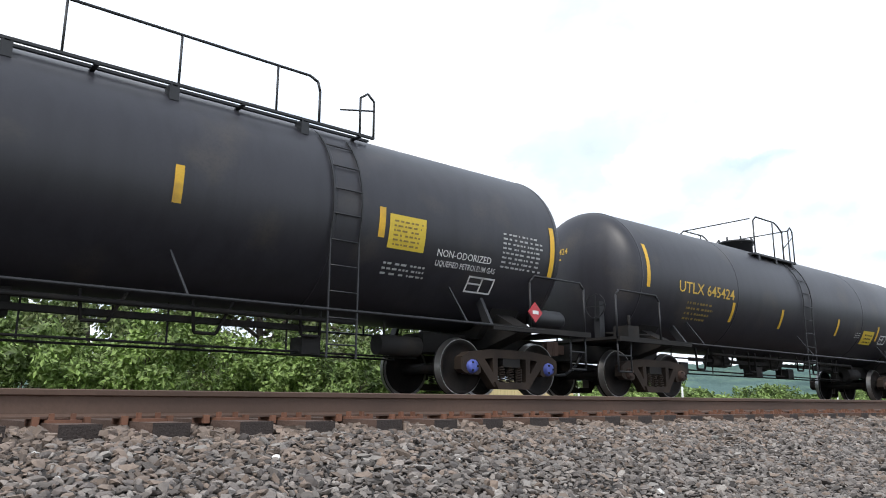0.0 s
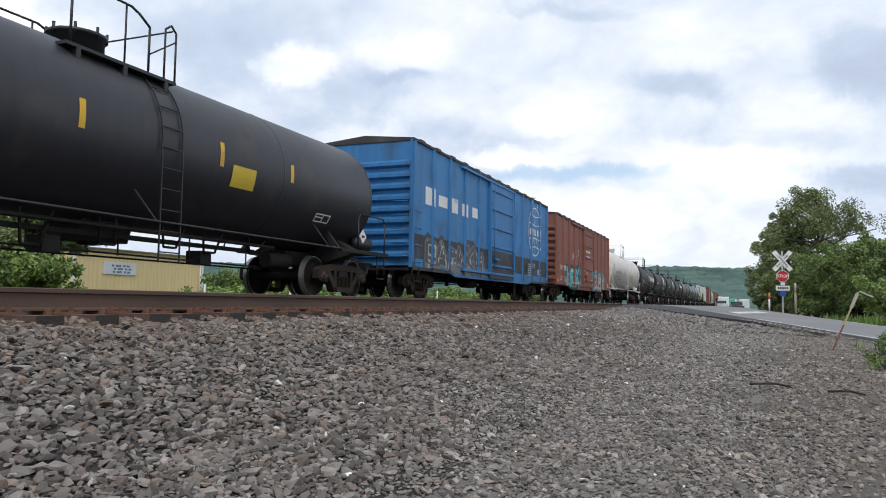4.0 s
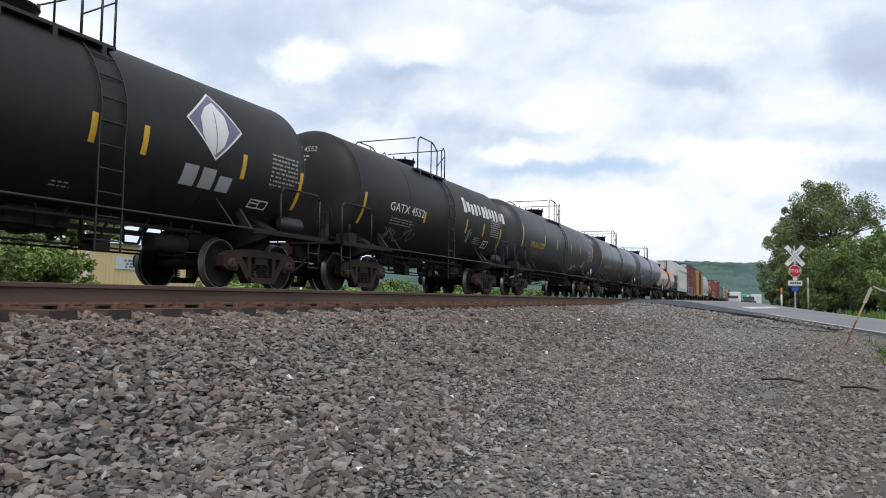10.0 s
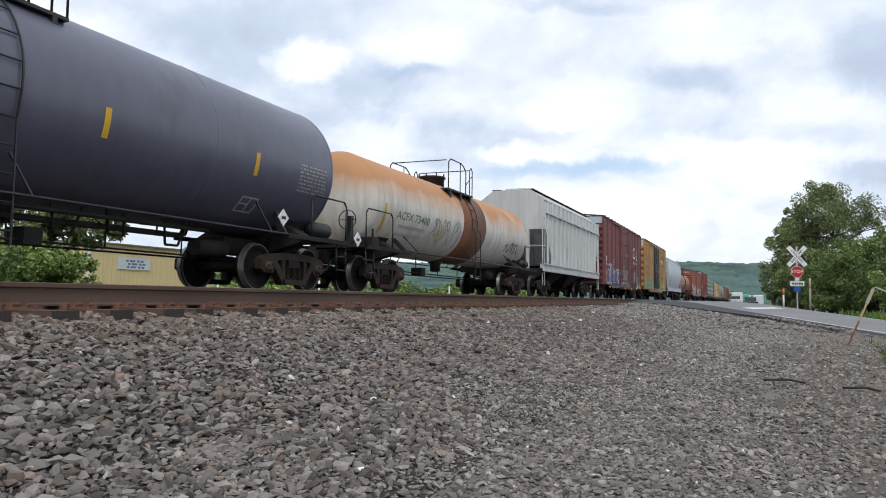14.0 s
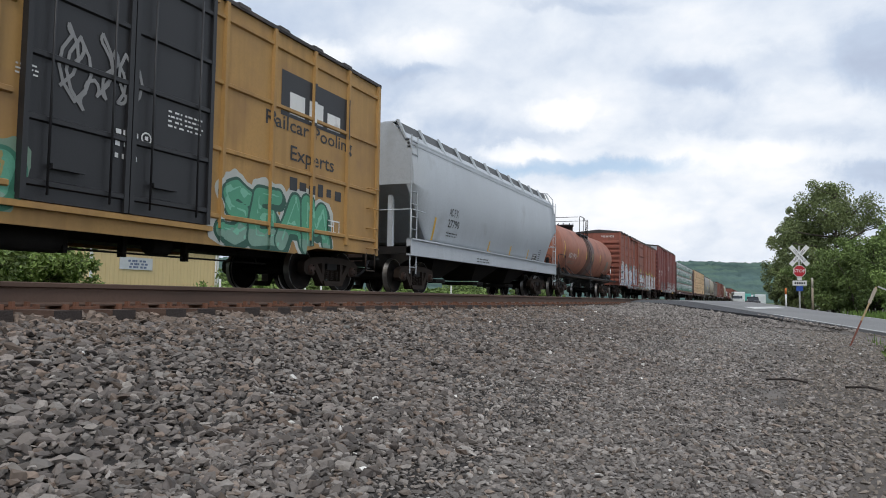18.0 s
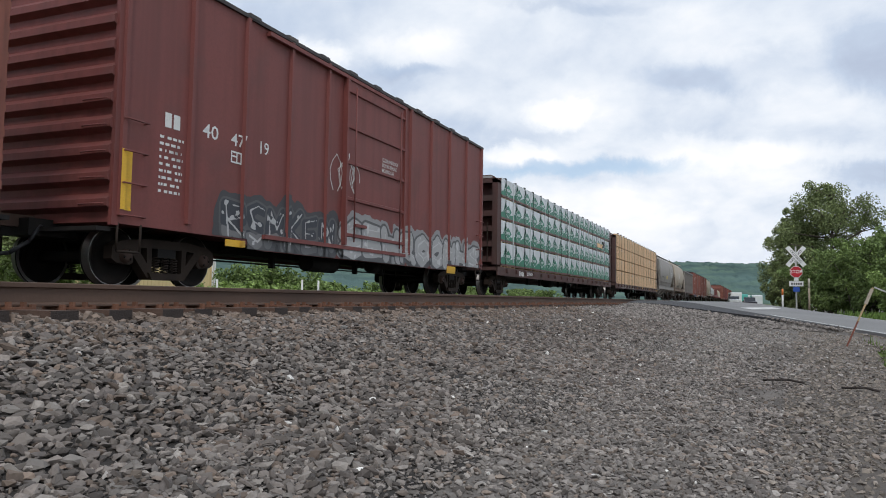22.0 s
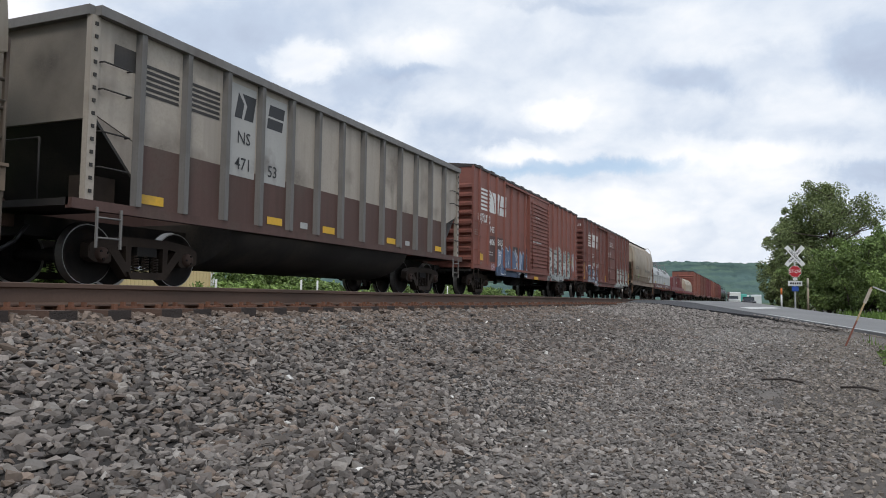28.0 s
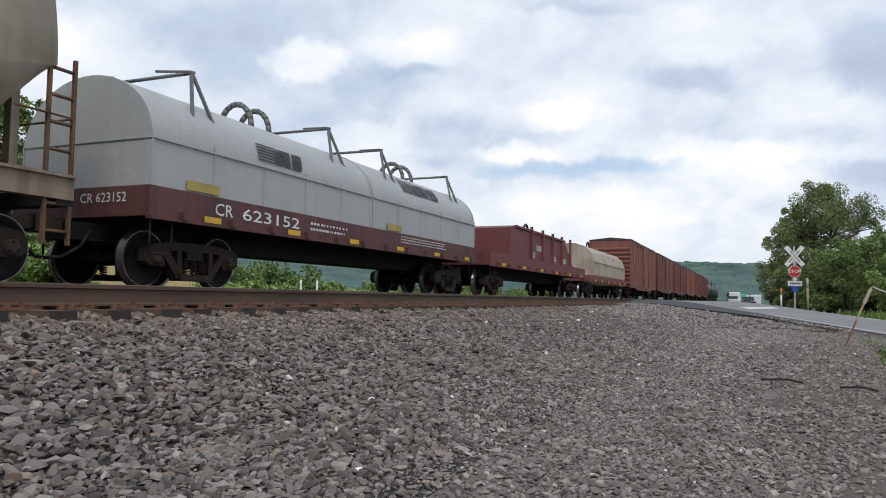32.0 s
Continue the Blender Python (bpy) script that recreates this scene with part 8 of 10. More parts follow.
print_rows(8, 5.59, 6.75, 2.24, 2.98, 7, GREYTXT, 17)
placard(T[8][0], 5.70, 1.46, 1.47, None)
word(9, "CCLX 803", -4.48, -2.86, 2.05, 0.25, WHITE)
print_rows(9, -4.27, -2.77, 1.58, 2.04, 3, WHITE, 18)
stripe(9, -5.65, 1.51, 2.37)
stripe(9, -2.08, 1.93, 2.39)
stripe(9, -0.12, 1.94, 2.37)
stripe(9, 1.41, 1.96, 2.38)
stripe(9, 4.86, 1.80, 2.37)
emblem(9, 0.48, 2.75, 0.55, 0.50, "disc")
block_letters(9, 1.08, 4.80, 2.32, 2.84, 12, WHITE)
print_rows(9, 3.68, 4.76, 1.84, 2.41, 7, GREYTXT, 19)
stencil_box(9, 2.61, 3.26, 1.63, 1.87, WHITE)
print_rows(9, -1.80, -1.06, 1.56, 1.75, 2, GREYTXT, 20)
print_rows(9, -0.19, 0.23, 1.52, 1.83, 4, GREYTXT, 21)
word(10, "ADMX 19553", -4.75, -2.74, 2.22, 0.22, WHITE)
print_rows(10, -4.7, -3.3, 1.71, 2.03, 2, GREYTXT, 22)
tag_scrawl(10, -3.34, -2.27, 1.37, 2.18, FAINT, 13, 34, 0.025)
tag_scrawl(10, -2.47, -0.61, 1.49, 2.19, FAINT, 14, 40, 0.025)
stripe(10, -2.70, 2.00, 2.43)
stripe(10, -0.60, 2.00, 2.43)
stripe(10, 0.91, 2.00, 2.44)
stripe(10, 3.36, 2.00, 2.42)
stripe(10, 5.28, 1.63, 2.43)
emblem(10, 2.60, 2.81, 0.74, 0.70, "leaf")
block_letters(10, 1.95, 3.2, 1.80, 2.12, 3, GREYTXT)
tag_scrawl(10, 3.45, 4.28, 2.01, 2.70, FAINT, 15, 16, 0.025)
print_rows(10, 4.55, 4.97, 1.92, 2.48, 6, GREYTXT, 23)
stencil_box(10, 3.64, 4.24, 1.53, 1.74, WHITE)
word(11, "ADMX 16088", -4.07, -2.01, 2.18, 0.20, WHITE)
stripe(11, 0.00, 1.98, 2.41)
stripe(11, 0.96, 1.98, 2.43)
stripe(11, 3.32, 1.97, 2.42)
stripe(11, 5.15, 1.57, 2.38)
emblem(11, 2.53, 2.78, 0.69, 0.65, "leaf")
block_letters(11, 1.82, 3.14, 1.65, 2.02, 3, GREYTXT)
print_rows(11, 4.13, 5.09, 1.98, 2.64, 8, GREYTXT, 24)
stencil_box(11, 3.79, 4.34, 1.45, 1.65, WHITE)
print_rows(11, -0.30, 0.05, 1.21, 1.36, 2, GREYTXT, 25)
stripe(11, -4.84, 1.58, 2.39)
word(12, "GATX 4552", -3.75, -1.65, 2.10, 0.22, WHITE)
block_letters(12, 1.36, 5.59, 2.62, 3.13, 12, WHITE)
print_rows(12, -3.55, -2.11, 1.75, 1.97, 3, GREYTXT, 26)
stripe(12, 1.67, 1.97, 2.41)
stripe(12, 3.28, 1.99, 2.42)
stripe(12, 5.09, 1.58, 2.40)
print_rows(12, 4.00, 4.97, 2.05, 2.66, 8, GREYTXT, 27)
stencil_box(12, 3.53, 4.04, 1.57, 1.85, WHITE)
print_rows(12, 2.58, 3.21, 1.67, 1.93, 4, GREYTXT, 28)
tag_scrawl(12, 1.89, 2.26, 1.54, 2.16, FAINT, 16, 14, 0.025)
stripe(12, -5.07, 1.57, 2.37)
stripe(12, -1.58, 1.97, 2.28)
tag_scrawl(12, -3.62, -1.73, 1.21, 1.73, FAINT, 17, 24, 0.025)
word(13, "UTLX 672722", -5.75, -3.60, 2.06, 0.22, YELTXT)
stripe(13, -6.95, 1.98, 2.88)
stripe(13, -3.62, 2.21, 2.67)
stripe(13, -1.38, 2.21, 2.64)
stripe(13, 1.52, 2.20, 2.63)
print_rows(13, -5.26, -4.21, 1.60, 2.00, 4, DIMYEL, 29)
tag_scrawl(13, 2.68, 3.82, 1.20, 1.71, WHITE, 18, 18, 0.030)
stripe(13, 3.54, 2.22, 2.66)
stripe(13, 6.79, 1.99, 2.88)
print_rows(13, 5.61, 6.51, 1.99, 2.58, 8, GREYTXT, 30)
stencil_box(13, 4.68, 5.12, 1.62, 1.90, WHITE)
placard(T[13][0], 6.25, 1.46, 1.47, None)
word(14, "UTLX 669273", -5.61, -3.37, 1.87, 0.22, YELTXT)
print_rows(14, -5.19, -3.85, 1.44, 1.82, 3, DIMYEL, 31)
stripe(14, -6.90, 1.79, 2.65)
stripe(14, -1.30, 1.80, 2.28)
stripe(14, 1.89, 1.90, 2.21)
stripe(14, 4.39, 1.84, 2.27)
stripe(14, 6.99, 1.79, 2.65)
stencil_box(14, 4.66, 5.17, 1.72, 2.00, WHITE)
print_rows(14, 5.98, 6.93, 2.02, 2.65, 8, GREYTXT, 32)
placard(T[14][0], 6.34, 1.45, 1.47, None)
word(15, "SHQX 6401", -5.80, -3.73, 1.78, 0.20, WHITE)
print_rows(15, -5.19, -3.78, 1.47, 1.79, 3, GREYTXT, 33)
stripe(15, -7.02, 2.20, 2.87)
stripe(15, 1.10, 2.07, 2.51)
stripe(15, 4.54, 2.08, 2.51)
stencil_box(15, 4.45, 4.95, 1.30, 1.66, GREYTXT)
print_rows(15, 5.93, 6.99, 1.99, 2.59, 8, GREYTXT, 71)
placard(T[15][0], 5.37, 1.39, 1.47, None)
word(16, "ACFX 73400", -5.38, -3.28, 1.95, 0.22, GREENTXT)
print_rows(16, -5.12, -3.27, 1.47, 1.96, 2, GREYTXT, 34)
stripe(16, -6.05, 1.46, 2.27)
stripe(16, -2.45, 1.49, 1.90)
tag_scrawl(16, -3.03, -0.70, 1.36, 2.45, FAINT, 19, 30, 0.030)
tag_scrawl(16, 3.82, 5.78, 1.55, 2.13, BLACK, 20, 14, 0.050)
placard(T[16][0], -7.83, 1.19, 1.47, None)
block_letters(18, -6.88, -6.48, 2.32, 2.62, 2, WHITE)
word(18, "40 58 14", -6.88, -4.95, 2.03, 0.19, WHITE)
graffiti(18, -6.32, -2.19, 0.47, 1.91, 5, ((0.55,0.58,0.62),(0.05,0.08,0.14),(0.09,0.17,0.36),(0.62,0.64,0.66)), 4, 0.30)
graffiti(18, -1.64, 1.86, 0.79, 2.21, 5, ((0.2,0.15,0.13),(0.08,0.05,0.05),(0.25,0.2,0.18),(0.5,0.48,0.45)), 14, 0.12)
SOOT_ = mat("spray_soot", (0.04, 0.036, 0.036), 0.7, vary=0.3, scale=5)
BRUSH_ = mat("spray_taupe", (0.20, 0.16, 0.135), 0.7, vary=0.3, scale=5, dirt=0.3, dirt_col=(0.1, 0.07, 0.06))
CHALK_ = mat("spray_chalk", (0.46, 0.44, 0.40), 0.7, vary=0.25, scale=5, dirt=0.25, dirt_col=(0.28, 0.25, 0.22))
for m_, lift_, shapes_ in ((SOOT_, 0.004, (loop_pts(4.2, 1.75, 1.3, 0.55, 24)[:-1], loop_pts(5.3, 1.15, 1.5, 0.42, 24)[:-1], loop_pts(3.4, 1.35, 0.5, 0.7, 18)[:-1])),
                           (BRUSH_, 0.007, ([(3.35, 2.0), (3.95, 2.0), (3.8, 1.2), (3.6, 1.0), (3.4, 1.35)], [(4.1, 2.0), (4.6, 2.05), (4.5, 1.25), (4.25, 1.05), (4.05, 1.4)], loop_pts(5.75, 1.4, 0.34, 0.5, 18)[:-1])),
                           (CHALK_, 0.010, (loop_pts(4.95, 1.72, 0.42, 0.52, 24)[:-1], loop_pts(6.35, 1.3, 0.2, 0.52, 18)[:-1], loop_pts(6.75, 1.12, 0.34, 0.3, 18)[:-1], loop_pts(6.1, 1.0, 0.22, 0.2, 14)[:-1]))):
    for k_, pl_ in enumerate(shapes_):
        g_ = G()
        decal(g_, SURF[18], pl_, lift_ + 0.0008 * k_)
        tagged(finish(g_, "graffiti", m_, 18), kind="stuff")
emblem(18, 4.91, 3.37, 0.94, 0.44, "worm")
print_rows(18, 3.66, 5.95, 2.60, 3.0, 1, WHITE, 35)
print_rows(18, -6.98, -6.58, 1.46, 1.69, 2, WHITE, 36)
emblem(18, -4.32, 2.35, 0.16, 0.16, "ring")
tag_scrawl(18, -3.23, -3.00, 2.93, 3.43, WHITE, 33, 6, 0.020)
print_rows(18, 0.40, 0.93, 2.86, 3.17, 4, WHITE, 37)
sheet(18, -5.83, -5.35, 0.69, 0.80, YELLOW, "panel")
sheet(18, -3.50, -3.03, 0.68, 0.80, YELLOW, "panel")
sheet(18, -0.26, 0.26, 0.66, 0.79, YELLOW, "panel")
sheet(18, 2.93, 3.37, 0.65, 0.80, YELLOW, "panel")
sheet(18, 5.35, 5.82, 0.70, 0.92, YELLOW, "panel")
sheet(18, 7.24, 7.70, 0.78, 1.06, YELLOW, "panel")
sheet(19, 3.72, 6.21, 3.36, 4.25, BLACK, "panel")
block_letters(19, 3.92, 5.98, 3.43, 3.87, 3, WHITE)
word(19, "Railcar Pooling", 3.26, 6.43, 3.09, 0.27, BLACK)
word(19, "Experts", 4.07, 5.68, 2.54, 0.29, BLACK)
block_letters(19, 4.03, 6.04, 1.94, 2.20, 6, BLACK)
graffiti(19, 2.02, 5.49, 0.54, 1.95, 4, ((0.5,0.52,0.48),(0.03,0.1,0.07),(0.09,0.33,0.2),(0.2,0.5,0.35)), 6, 0.24)
stencil_box(19, 5.46, 5.96, 1.22, 1.50, WHITE)
graffiti(19, -7.33, -1.83, 0.86, 1.70, 5, ((0.2,0.3,0.22),(0.05,0.2,0.13),(0.12,0.36,0.25),(0.35,0.3,0.12)), 16, 0.20)
tag_scrawl(19, -1.19, 0.13, 2.33, 3.54, FAINT, 34, 24, 0.050)
print_rows(19, -0.26, 0.19, 1.79, 2.31, 3, WHITE, 38)
print_rows(19, -1.77, -1.43, 2.58, 2.75, 3, WHITE, 39)
print_rows(19, 0.73, 1.53, 2.45, 2.75, 4, WHITE, 40)
emblem(19, 0.31, 2.17, 0.09, 0.08, "ring")
stripe(20, -1.12, 1.40, 1.83)
stripe(20, 1.26, 1.40, 1.83)
stripe(20, 3.53, 1.43, 1.83)
print_rows(20, -2.68, -1.47, 1.05, 1.22, 2, BLACK, 43)
sheet(20, 4.23, 4.85, 1.43, 1.73, BLACK, "panel")
stencil_box(20, 4.29, 4.79, 1.46, 1.70, WHITE)
print_rows(20, 4.99, 5.36, 1.49, 1.98, 6, BLACK, 44)
word(21, "AGX 19013", -5.0, -3.34, 1.96, 0.25, WHITE)
print_rows(21, -4.75, -3.45, 1.66, 1.86, 2, DIMGREY, 45)
for y_, z_, h_ in ((-3.1, 2.08, 0.43), (-1.0, 2.05, 0.43), (0.62, 2.05, 0.43), (2.72, 2.08, 0.43)):
    sheet(21, y_ - 0.05, y_ + 0.05, z_, z_ + h_, YELLOWP, "reflector")
stripe(21, -5.92, 1.88, 2.71)
sheet(21, 4.75, 5.35, 1.66, 2.22, DIMGREY, "data_plate")
print_rows(21, 4.6, 4.9, 1.5, 1.7, 3, WHITE, 47)
part("side_sill", G().box(1.2, 1.3, -5.6, 6.4, 1.0, 1.1), STEEL, T[21][0])
placard(T[21][0], 5.37, 1.65, 1.47, None)
block_letters(22, -8.52, -7.94, 2.23, 2.51, 2, WHITE)
graffiti(22, -9.26, -1.55, 0.41, 2.28, 6, ((0.58,0.6,0.62),(0.035,0.04,0.05),(0.7,0.72,0.74),(0.05,0.17,0.42)), 2, 0.30)
for y_, z_, r_ in ((-6.9, 2.2, 0.34), (-5.6, 2.26, 0.3), (-4.5, 2.22, 0.26), (-2.6, 2.24, 0.3)):
    g_ = G()
    decal(g_, SURF[22], loop_pts(y_, z_, r_, r_ * 0.6, 14)[:-1], 0.0035)
    tagged(finish(g_, "graffiti", mat("spray_teal", (0.03, 0.26, 0.25), 0.6, vary=0.2), 22), kind="stuff")
graffiti(22, -1.35, 8.9, 0.50, 2.05, 7, ((0.42,0.36,0.04),(0.045,0.05,0.06),(0.68,0.7,0.72),(0.45,0.47,0.48)), 17, 0.20)
tag_scrawl(22, -1.32, -0.31, 2.51, 2.99, FAINT, 35, 16, 0.025)
block_letters(23, -6.77, -6.40, 2.47, 2.70, 2, WHITE)
word(23, "40", -5.90, -5.51, 2.50, 0.23, WHITE)
word(23, "47", -5.18, -4.81, 2.50, 0.22, WHITE)
word(23, "19", -4.35, -4.09, 2.50, 0.23, WHITE)
print_rows(23, -6.84, -6.30, 1.44, 2.39, 9, WHITE, 46)
stencil_box(23, -5.17, -4.88, 2.19, 2.40, WHITE)
graffiti(23, -5.30, -1.71, 0.53, 1.62, 6, ((0.06,0.06,0.065),(0.1,0.1,0.105),(0.05,0.05,0.055),(0.45,0.45,0.45)), 7, 0.16)
graffiti(23, -1.46, 7.32, 0.46, 1.62, 9, ((0.3,0.3,0.3),(0.1,0.1,0.105),(0.4,0.4,0.4),(0.55,0.55,0.55)), 18, 0.13)
sheet(23, -5.25, -4.78, 0.72, 0.84, YELLOW, "panel")
sheet(23, -2.63, -2.14, 0.72, 0.85, YELLOW, "panel")
sheet(23, 2.69, 3.14, 0.83, 0.98, YELLOW, "panel")
sheet(23, 4.69, 5.36, 0.62, 0.83, YELLOW, "panel")
sheet(23, -7.64, -7.36, 1.08, 1.96, YELLOW, "panel")

tag_scrawl(23, -1.76, -0.78, 1.96, 3.09, WHITE, 36, 14, 0.020)
block_letters(24, -8.68, -8.00, 0.77, 0.97, 4, WHITE)
word(24, "60004", -7.63, -6.75, 0.82, 0.14, WHITE)
print_rows(25, -8.94, -7.87, 0.76, 0.99, 2, WHITE, 48)
sheet(25, 0.94, 1.37, 0.85, 0.98, YELLOW, "panel")
sheet(25, 5.55, 6.0, 0.82, 0.96, YELLOW, "panel")
sheet(25, 9.00, 9.42, 0.80, 0.95, YELLOW, "panel")
sheet(25, 10.45, 10.84, 0.80, 0.94, YELLOW, "panel")
print_rows(26, -4.42, -2.42, 2.26, 2.53, 1, BLACK, 49)
sheet(26, -0.37, 0.61, 2.19, 2.52, YELLOWP, "panel")
print_rows(26, 3.98, 5.28, 2.49, 3.07, 3, WHITE, 50)
emblem(27, -0.38, 2.84, 0.45, 0.45, "plain")
tag_scrawl(27, -1.47, -0.80, 1.47, 1.92, BLACK, 37, 18, 0.050)
tag_scrawl(27, -0.62, 0.84, 1.43, 2.21, BLACK, 38, 30, 0.050)
tag_scrawl(27, 2.01, 2.68, 1.76, 2.23, BLACK, 39, 20, 0.040)
sheet(27, 2.77, 3.31, 1.70, 2.06, BLACK, "panel")
stencil_box(27, 2.82, 3.26, 1.77, 1.98, WHITE)
print_rows(27, -1.85, -0.99, 1.79, 2.06, 3, DIMGREY, 51)
emblem(29, -5.62, 3.24, 1.44, 0.44, "stripes")
sprayed_shards(29, -5.36, -1.45, 0.70, 1.95, ((0.05, 0.075, 0.13), (0.30, 0.36, 0.46), (0.10, 0.15, 0.25), (0.03, 0.035, 0.05)), 19, 14)
sprayed_shards(29, -2.45, -1.42, 0.70, 1.62, ((0.03, 0.03, 0.035), (0.045, 0.045, 0.05), (0.10, 0.10, 0.11), (0.03, 0.03, 0.03)), 8, 7)
sprayed_shards(29, -5.86, -5.42, 0.86, 1.16, ((0.30, 0.14, 0.15), (0.45, 0.38, 0.38), (0.2, 0.08, 0.1), (0.4, 0.3, 0.3)), 5, 3)
tag_scrawl(29, -7.16, -6.1, 2.38, 2.80, WHITE, 65, 24, 0.028)
tag_scrawl(29, -7.08, -6.0, 2.42, 2.76, WHITE, 66, 14, 0.028)
print_rows(29, -7.5, -7.15, 1.98, 2.2, 3, DIMGREY, 67)
print_rows(29, -7.1, -6.6, 1.02, 1.12, 2, DIMGREY, 68)
sheet(29, -7.13, -6.65, 1.16, 1.38, YELLOW, "panel")
sheet(29, -5.12, -4.62, 1.13, 1.25, YELLOW, "panel")
sheet(29, -3.26, -2.66, 1.13, 1.25, YELLOW, "panel")
sheet(29, -3.28, -2.62, 1.48, 1.86, BLACK, "defect_board")
graffiti(29, 1.88, 6.1, 0.66, 2.2, 5, ((0.33,0.34,0.32),(0.06,0.06,0.06),(0.50,0.54,0.52),(0.08,0.09,0.09)), 11, 0.26)
print_rows(29, -0.78, 0.62, 2.21, 2.56, 1, WHITE, 53)
print_rows(29, -0.42, 0.34, 3.05, 3.41, 2, WHITE, 54)
stencil_box(29, 5.38, 5.81, 1.45, 1.68, WHITE)
graffiti(29, 5.84, 6.94, 1.30, 2.11, 2, ((0.3,0.28,0.3),(0.35,0.2,0.22),(0.5,0.5,0.48),(0.6,0.4,0.1)), 12, 0.10)
sheet(29, -0.44, 0.01, 0.69, 0.81, YELLOW, "panel")
emblem(30, -5.32, 3.26, 1.44, 0.46, "stripes")
word(30, "SOU", -5.59, -4.95, 2.26, 0.24, WHITE)
word(30, "556 113", -5.63, -3.68, 1.79, 0.24, WHITE)
graffiti(30, -6.95, -4.0, 0.70, 1.80, 3, ((0.17,0.065,0.055),(0.60,0.62,0.66),(0.045,0.055,0.10),(0.30,0.34,0.42)), 23, 0.3)
sheet(30, -1.53, -1.40, 0.92, 1.39, YELLOW, "panel")
sheet(30, 7.55, 7.68, 1.05, 1.88, YELLOW, "panel")
graffiti(30, 1.96, 7.43, 0.63, 1.94, 6, ((0.3,0.33,0.3),(0.08,0.08,0.08),(0.42,0.46,0.42),(0.55,0.57,0.55)), 24, 0.16)
sheet(30, -7.70, -7.57, 1.03, 1.92, YELLOW, "panel")
sheet(30, -4.69, -4.54, 0.93, 1.35, YELLOW, "panel")
tag_scrawl(30, -0.75, 0.13, 2.44, 3.06, WHITE, 40, 12, 0.030)
tag_scrawl(30, -0.71, 0.32, 1.62, 2.00, WHITE, 41, 10, 0.030)
print_rows(30, -0.40, 0.96, 3.27, 3.58, 3, WHITE, 55)
tag_scrawl(30, -3.44, -2.62, 0.69, 1.11, FAINT, 42, 18, 0.030)
word(31, "CLSX 5050", -4.49, -2.66, 2.35, 0.22, BLACK)
block_letters(31, 0.72, 3.83, 2.25, 2.53, 8, DIMGREY)
sheet(31, -2.66, -2.21, 1.71, 2.00, GREENTAG, "panel")
stencil_box(31, -4.15, -3.89, 1.15, 1.21, WHITE)
sheet(31, 3.27, 3.78, 1.71, 1.99, WHITE, "panel")
word(32, "CR", -5.72, -5.25, 1.23, 0.21, WHITE)
word(32, "623152", -4.99, -3.19, 1.22, 0.21, WHITE)
emblem(32, -3.72, 2.56, 0.75, 0.20, "darkstripes")
emblem(32, 3.16, 2.88, 1.25, 0.22, "darkstripes")
print_rows(32, -2.79, -1.17, 1.24, 1.47, 2, WHITE, 56)
print_rows(32, 1.46, 4.51, 1.30, 1.51, 3, WHITE, 57)


def head_word(i, text, x0, x1, z, h, m, rows=3):
    """Lettering and print on the dished end of a tank that comes first."""
    car, _, tl, (r, zc) = T[i]
    hd = 0.45 if i in (9, 10, 11, 12) else 0.55

    def at(x, q):
        k = math.hypot(x, q - zc) / r
        return (x, -tl + hd * (1 - math.sqrt(max(0.0, 1 - k * k))) - 0.012, q)

    me = text_mesh(text, h / 0.7, m, "LEFT")
    xs = [v.co.x for v in me.vertices]
    a, k = min(xs), (x1 - x0) / (max(xs) - min(xs))
    g = G()
    for p in me.polygons:
        g.add([at(x0 + (me.vertices[q].co.x - a) * k, z + me.vertices[q].co.y) for q in p.vertices], [tuple(range(len(p.vertices)))])
    part("lettering", g, m, car)
    rnd, g = random.Random(i), G()
    for n in range(rows):
        x, q = x0 + 0.03, z - 0.13 - 0.09 * n
        while x < x1 - 0.2 - 0.1 * n:
            w = rnd.uniform(0.04, 0.1)
            g.add([at(x, q), at(x + w, q), at(x + w, q + 0.04), at(x, q + 0.04)], [(0, 1, 2, 3)])
            x += w + 0.02
    part("small_print", g, m, car)


for i_, t_, m_ in ((2, "UTLX 645424", YELTXT), (3, "UTLX 63483", DIMYEL), (4, "UTLX 669149", YELTXT), (5, "UTLX 674316", YELTXT), (13, "UTLX 672722", YELTXT), (14, "UTLX 669273", YELTXT), (15, "SHQX 6401", GREYTXT), (11, "ADMX 16088", GREYTXT), (12, "GATX 4552", GREYTXT)):
    head_word(i_, t_, -0.98 if i_ == 2 else -0.47, -0.05 if i_ == 2 else 0.41, T[i_][3][1] + (0.48 if i_ == 2 else 0.84), 0.13, m_)


# ---- more writing: car ends, doors, number panels ----
def end_word(i, text, x, z, h, m, out=0.035):
    """Writing on the end of a car."""
    part("lettering", text_mesh(text, h / 0.7, m), None, T[i][0], "", pose(x, -T[i][2] - out, z, 90, 0, 0))


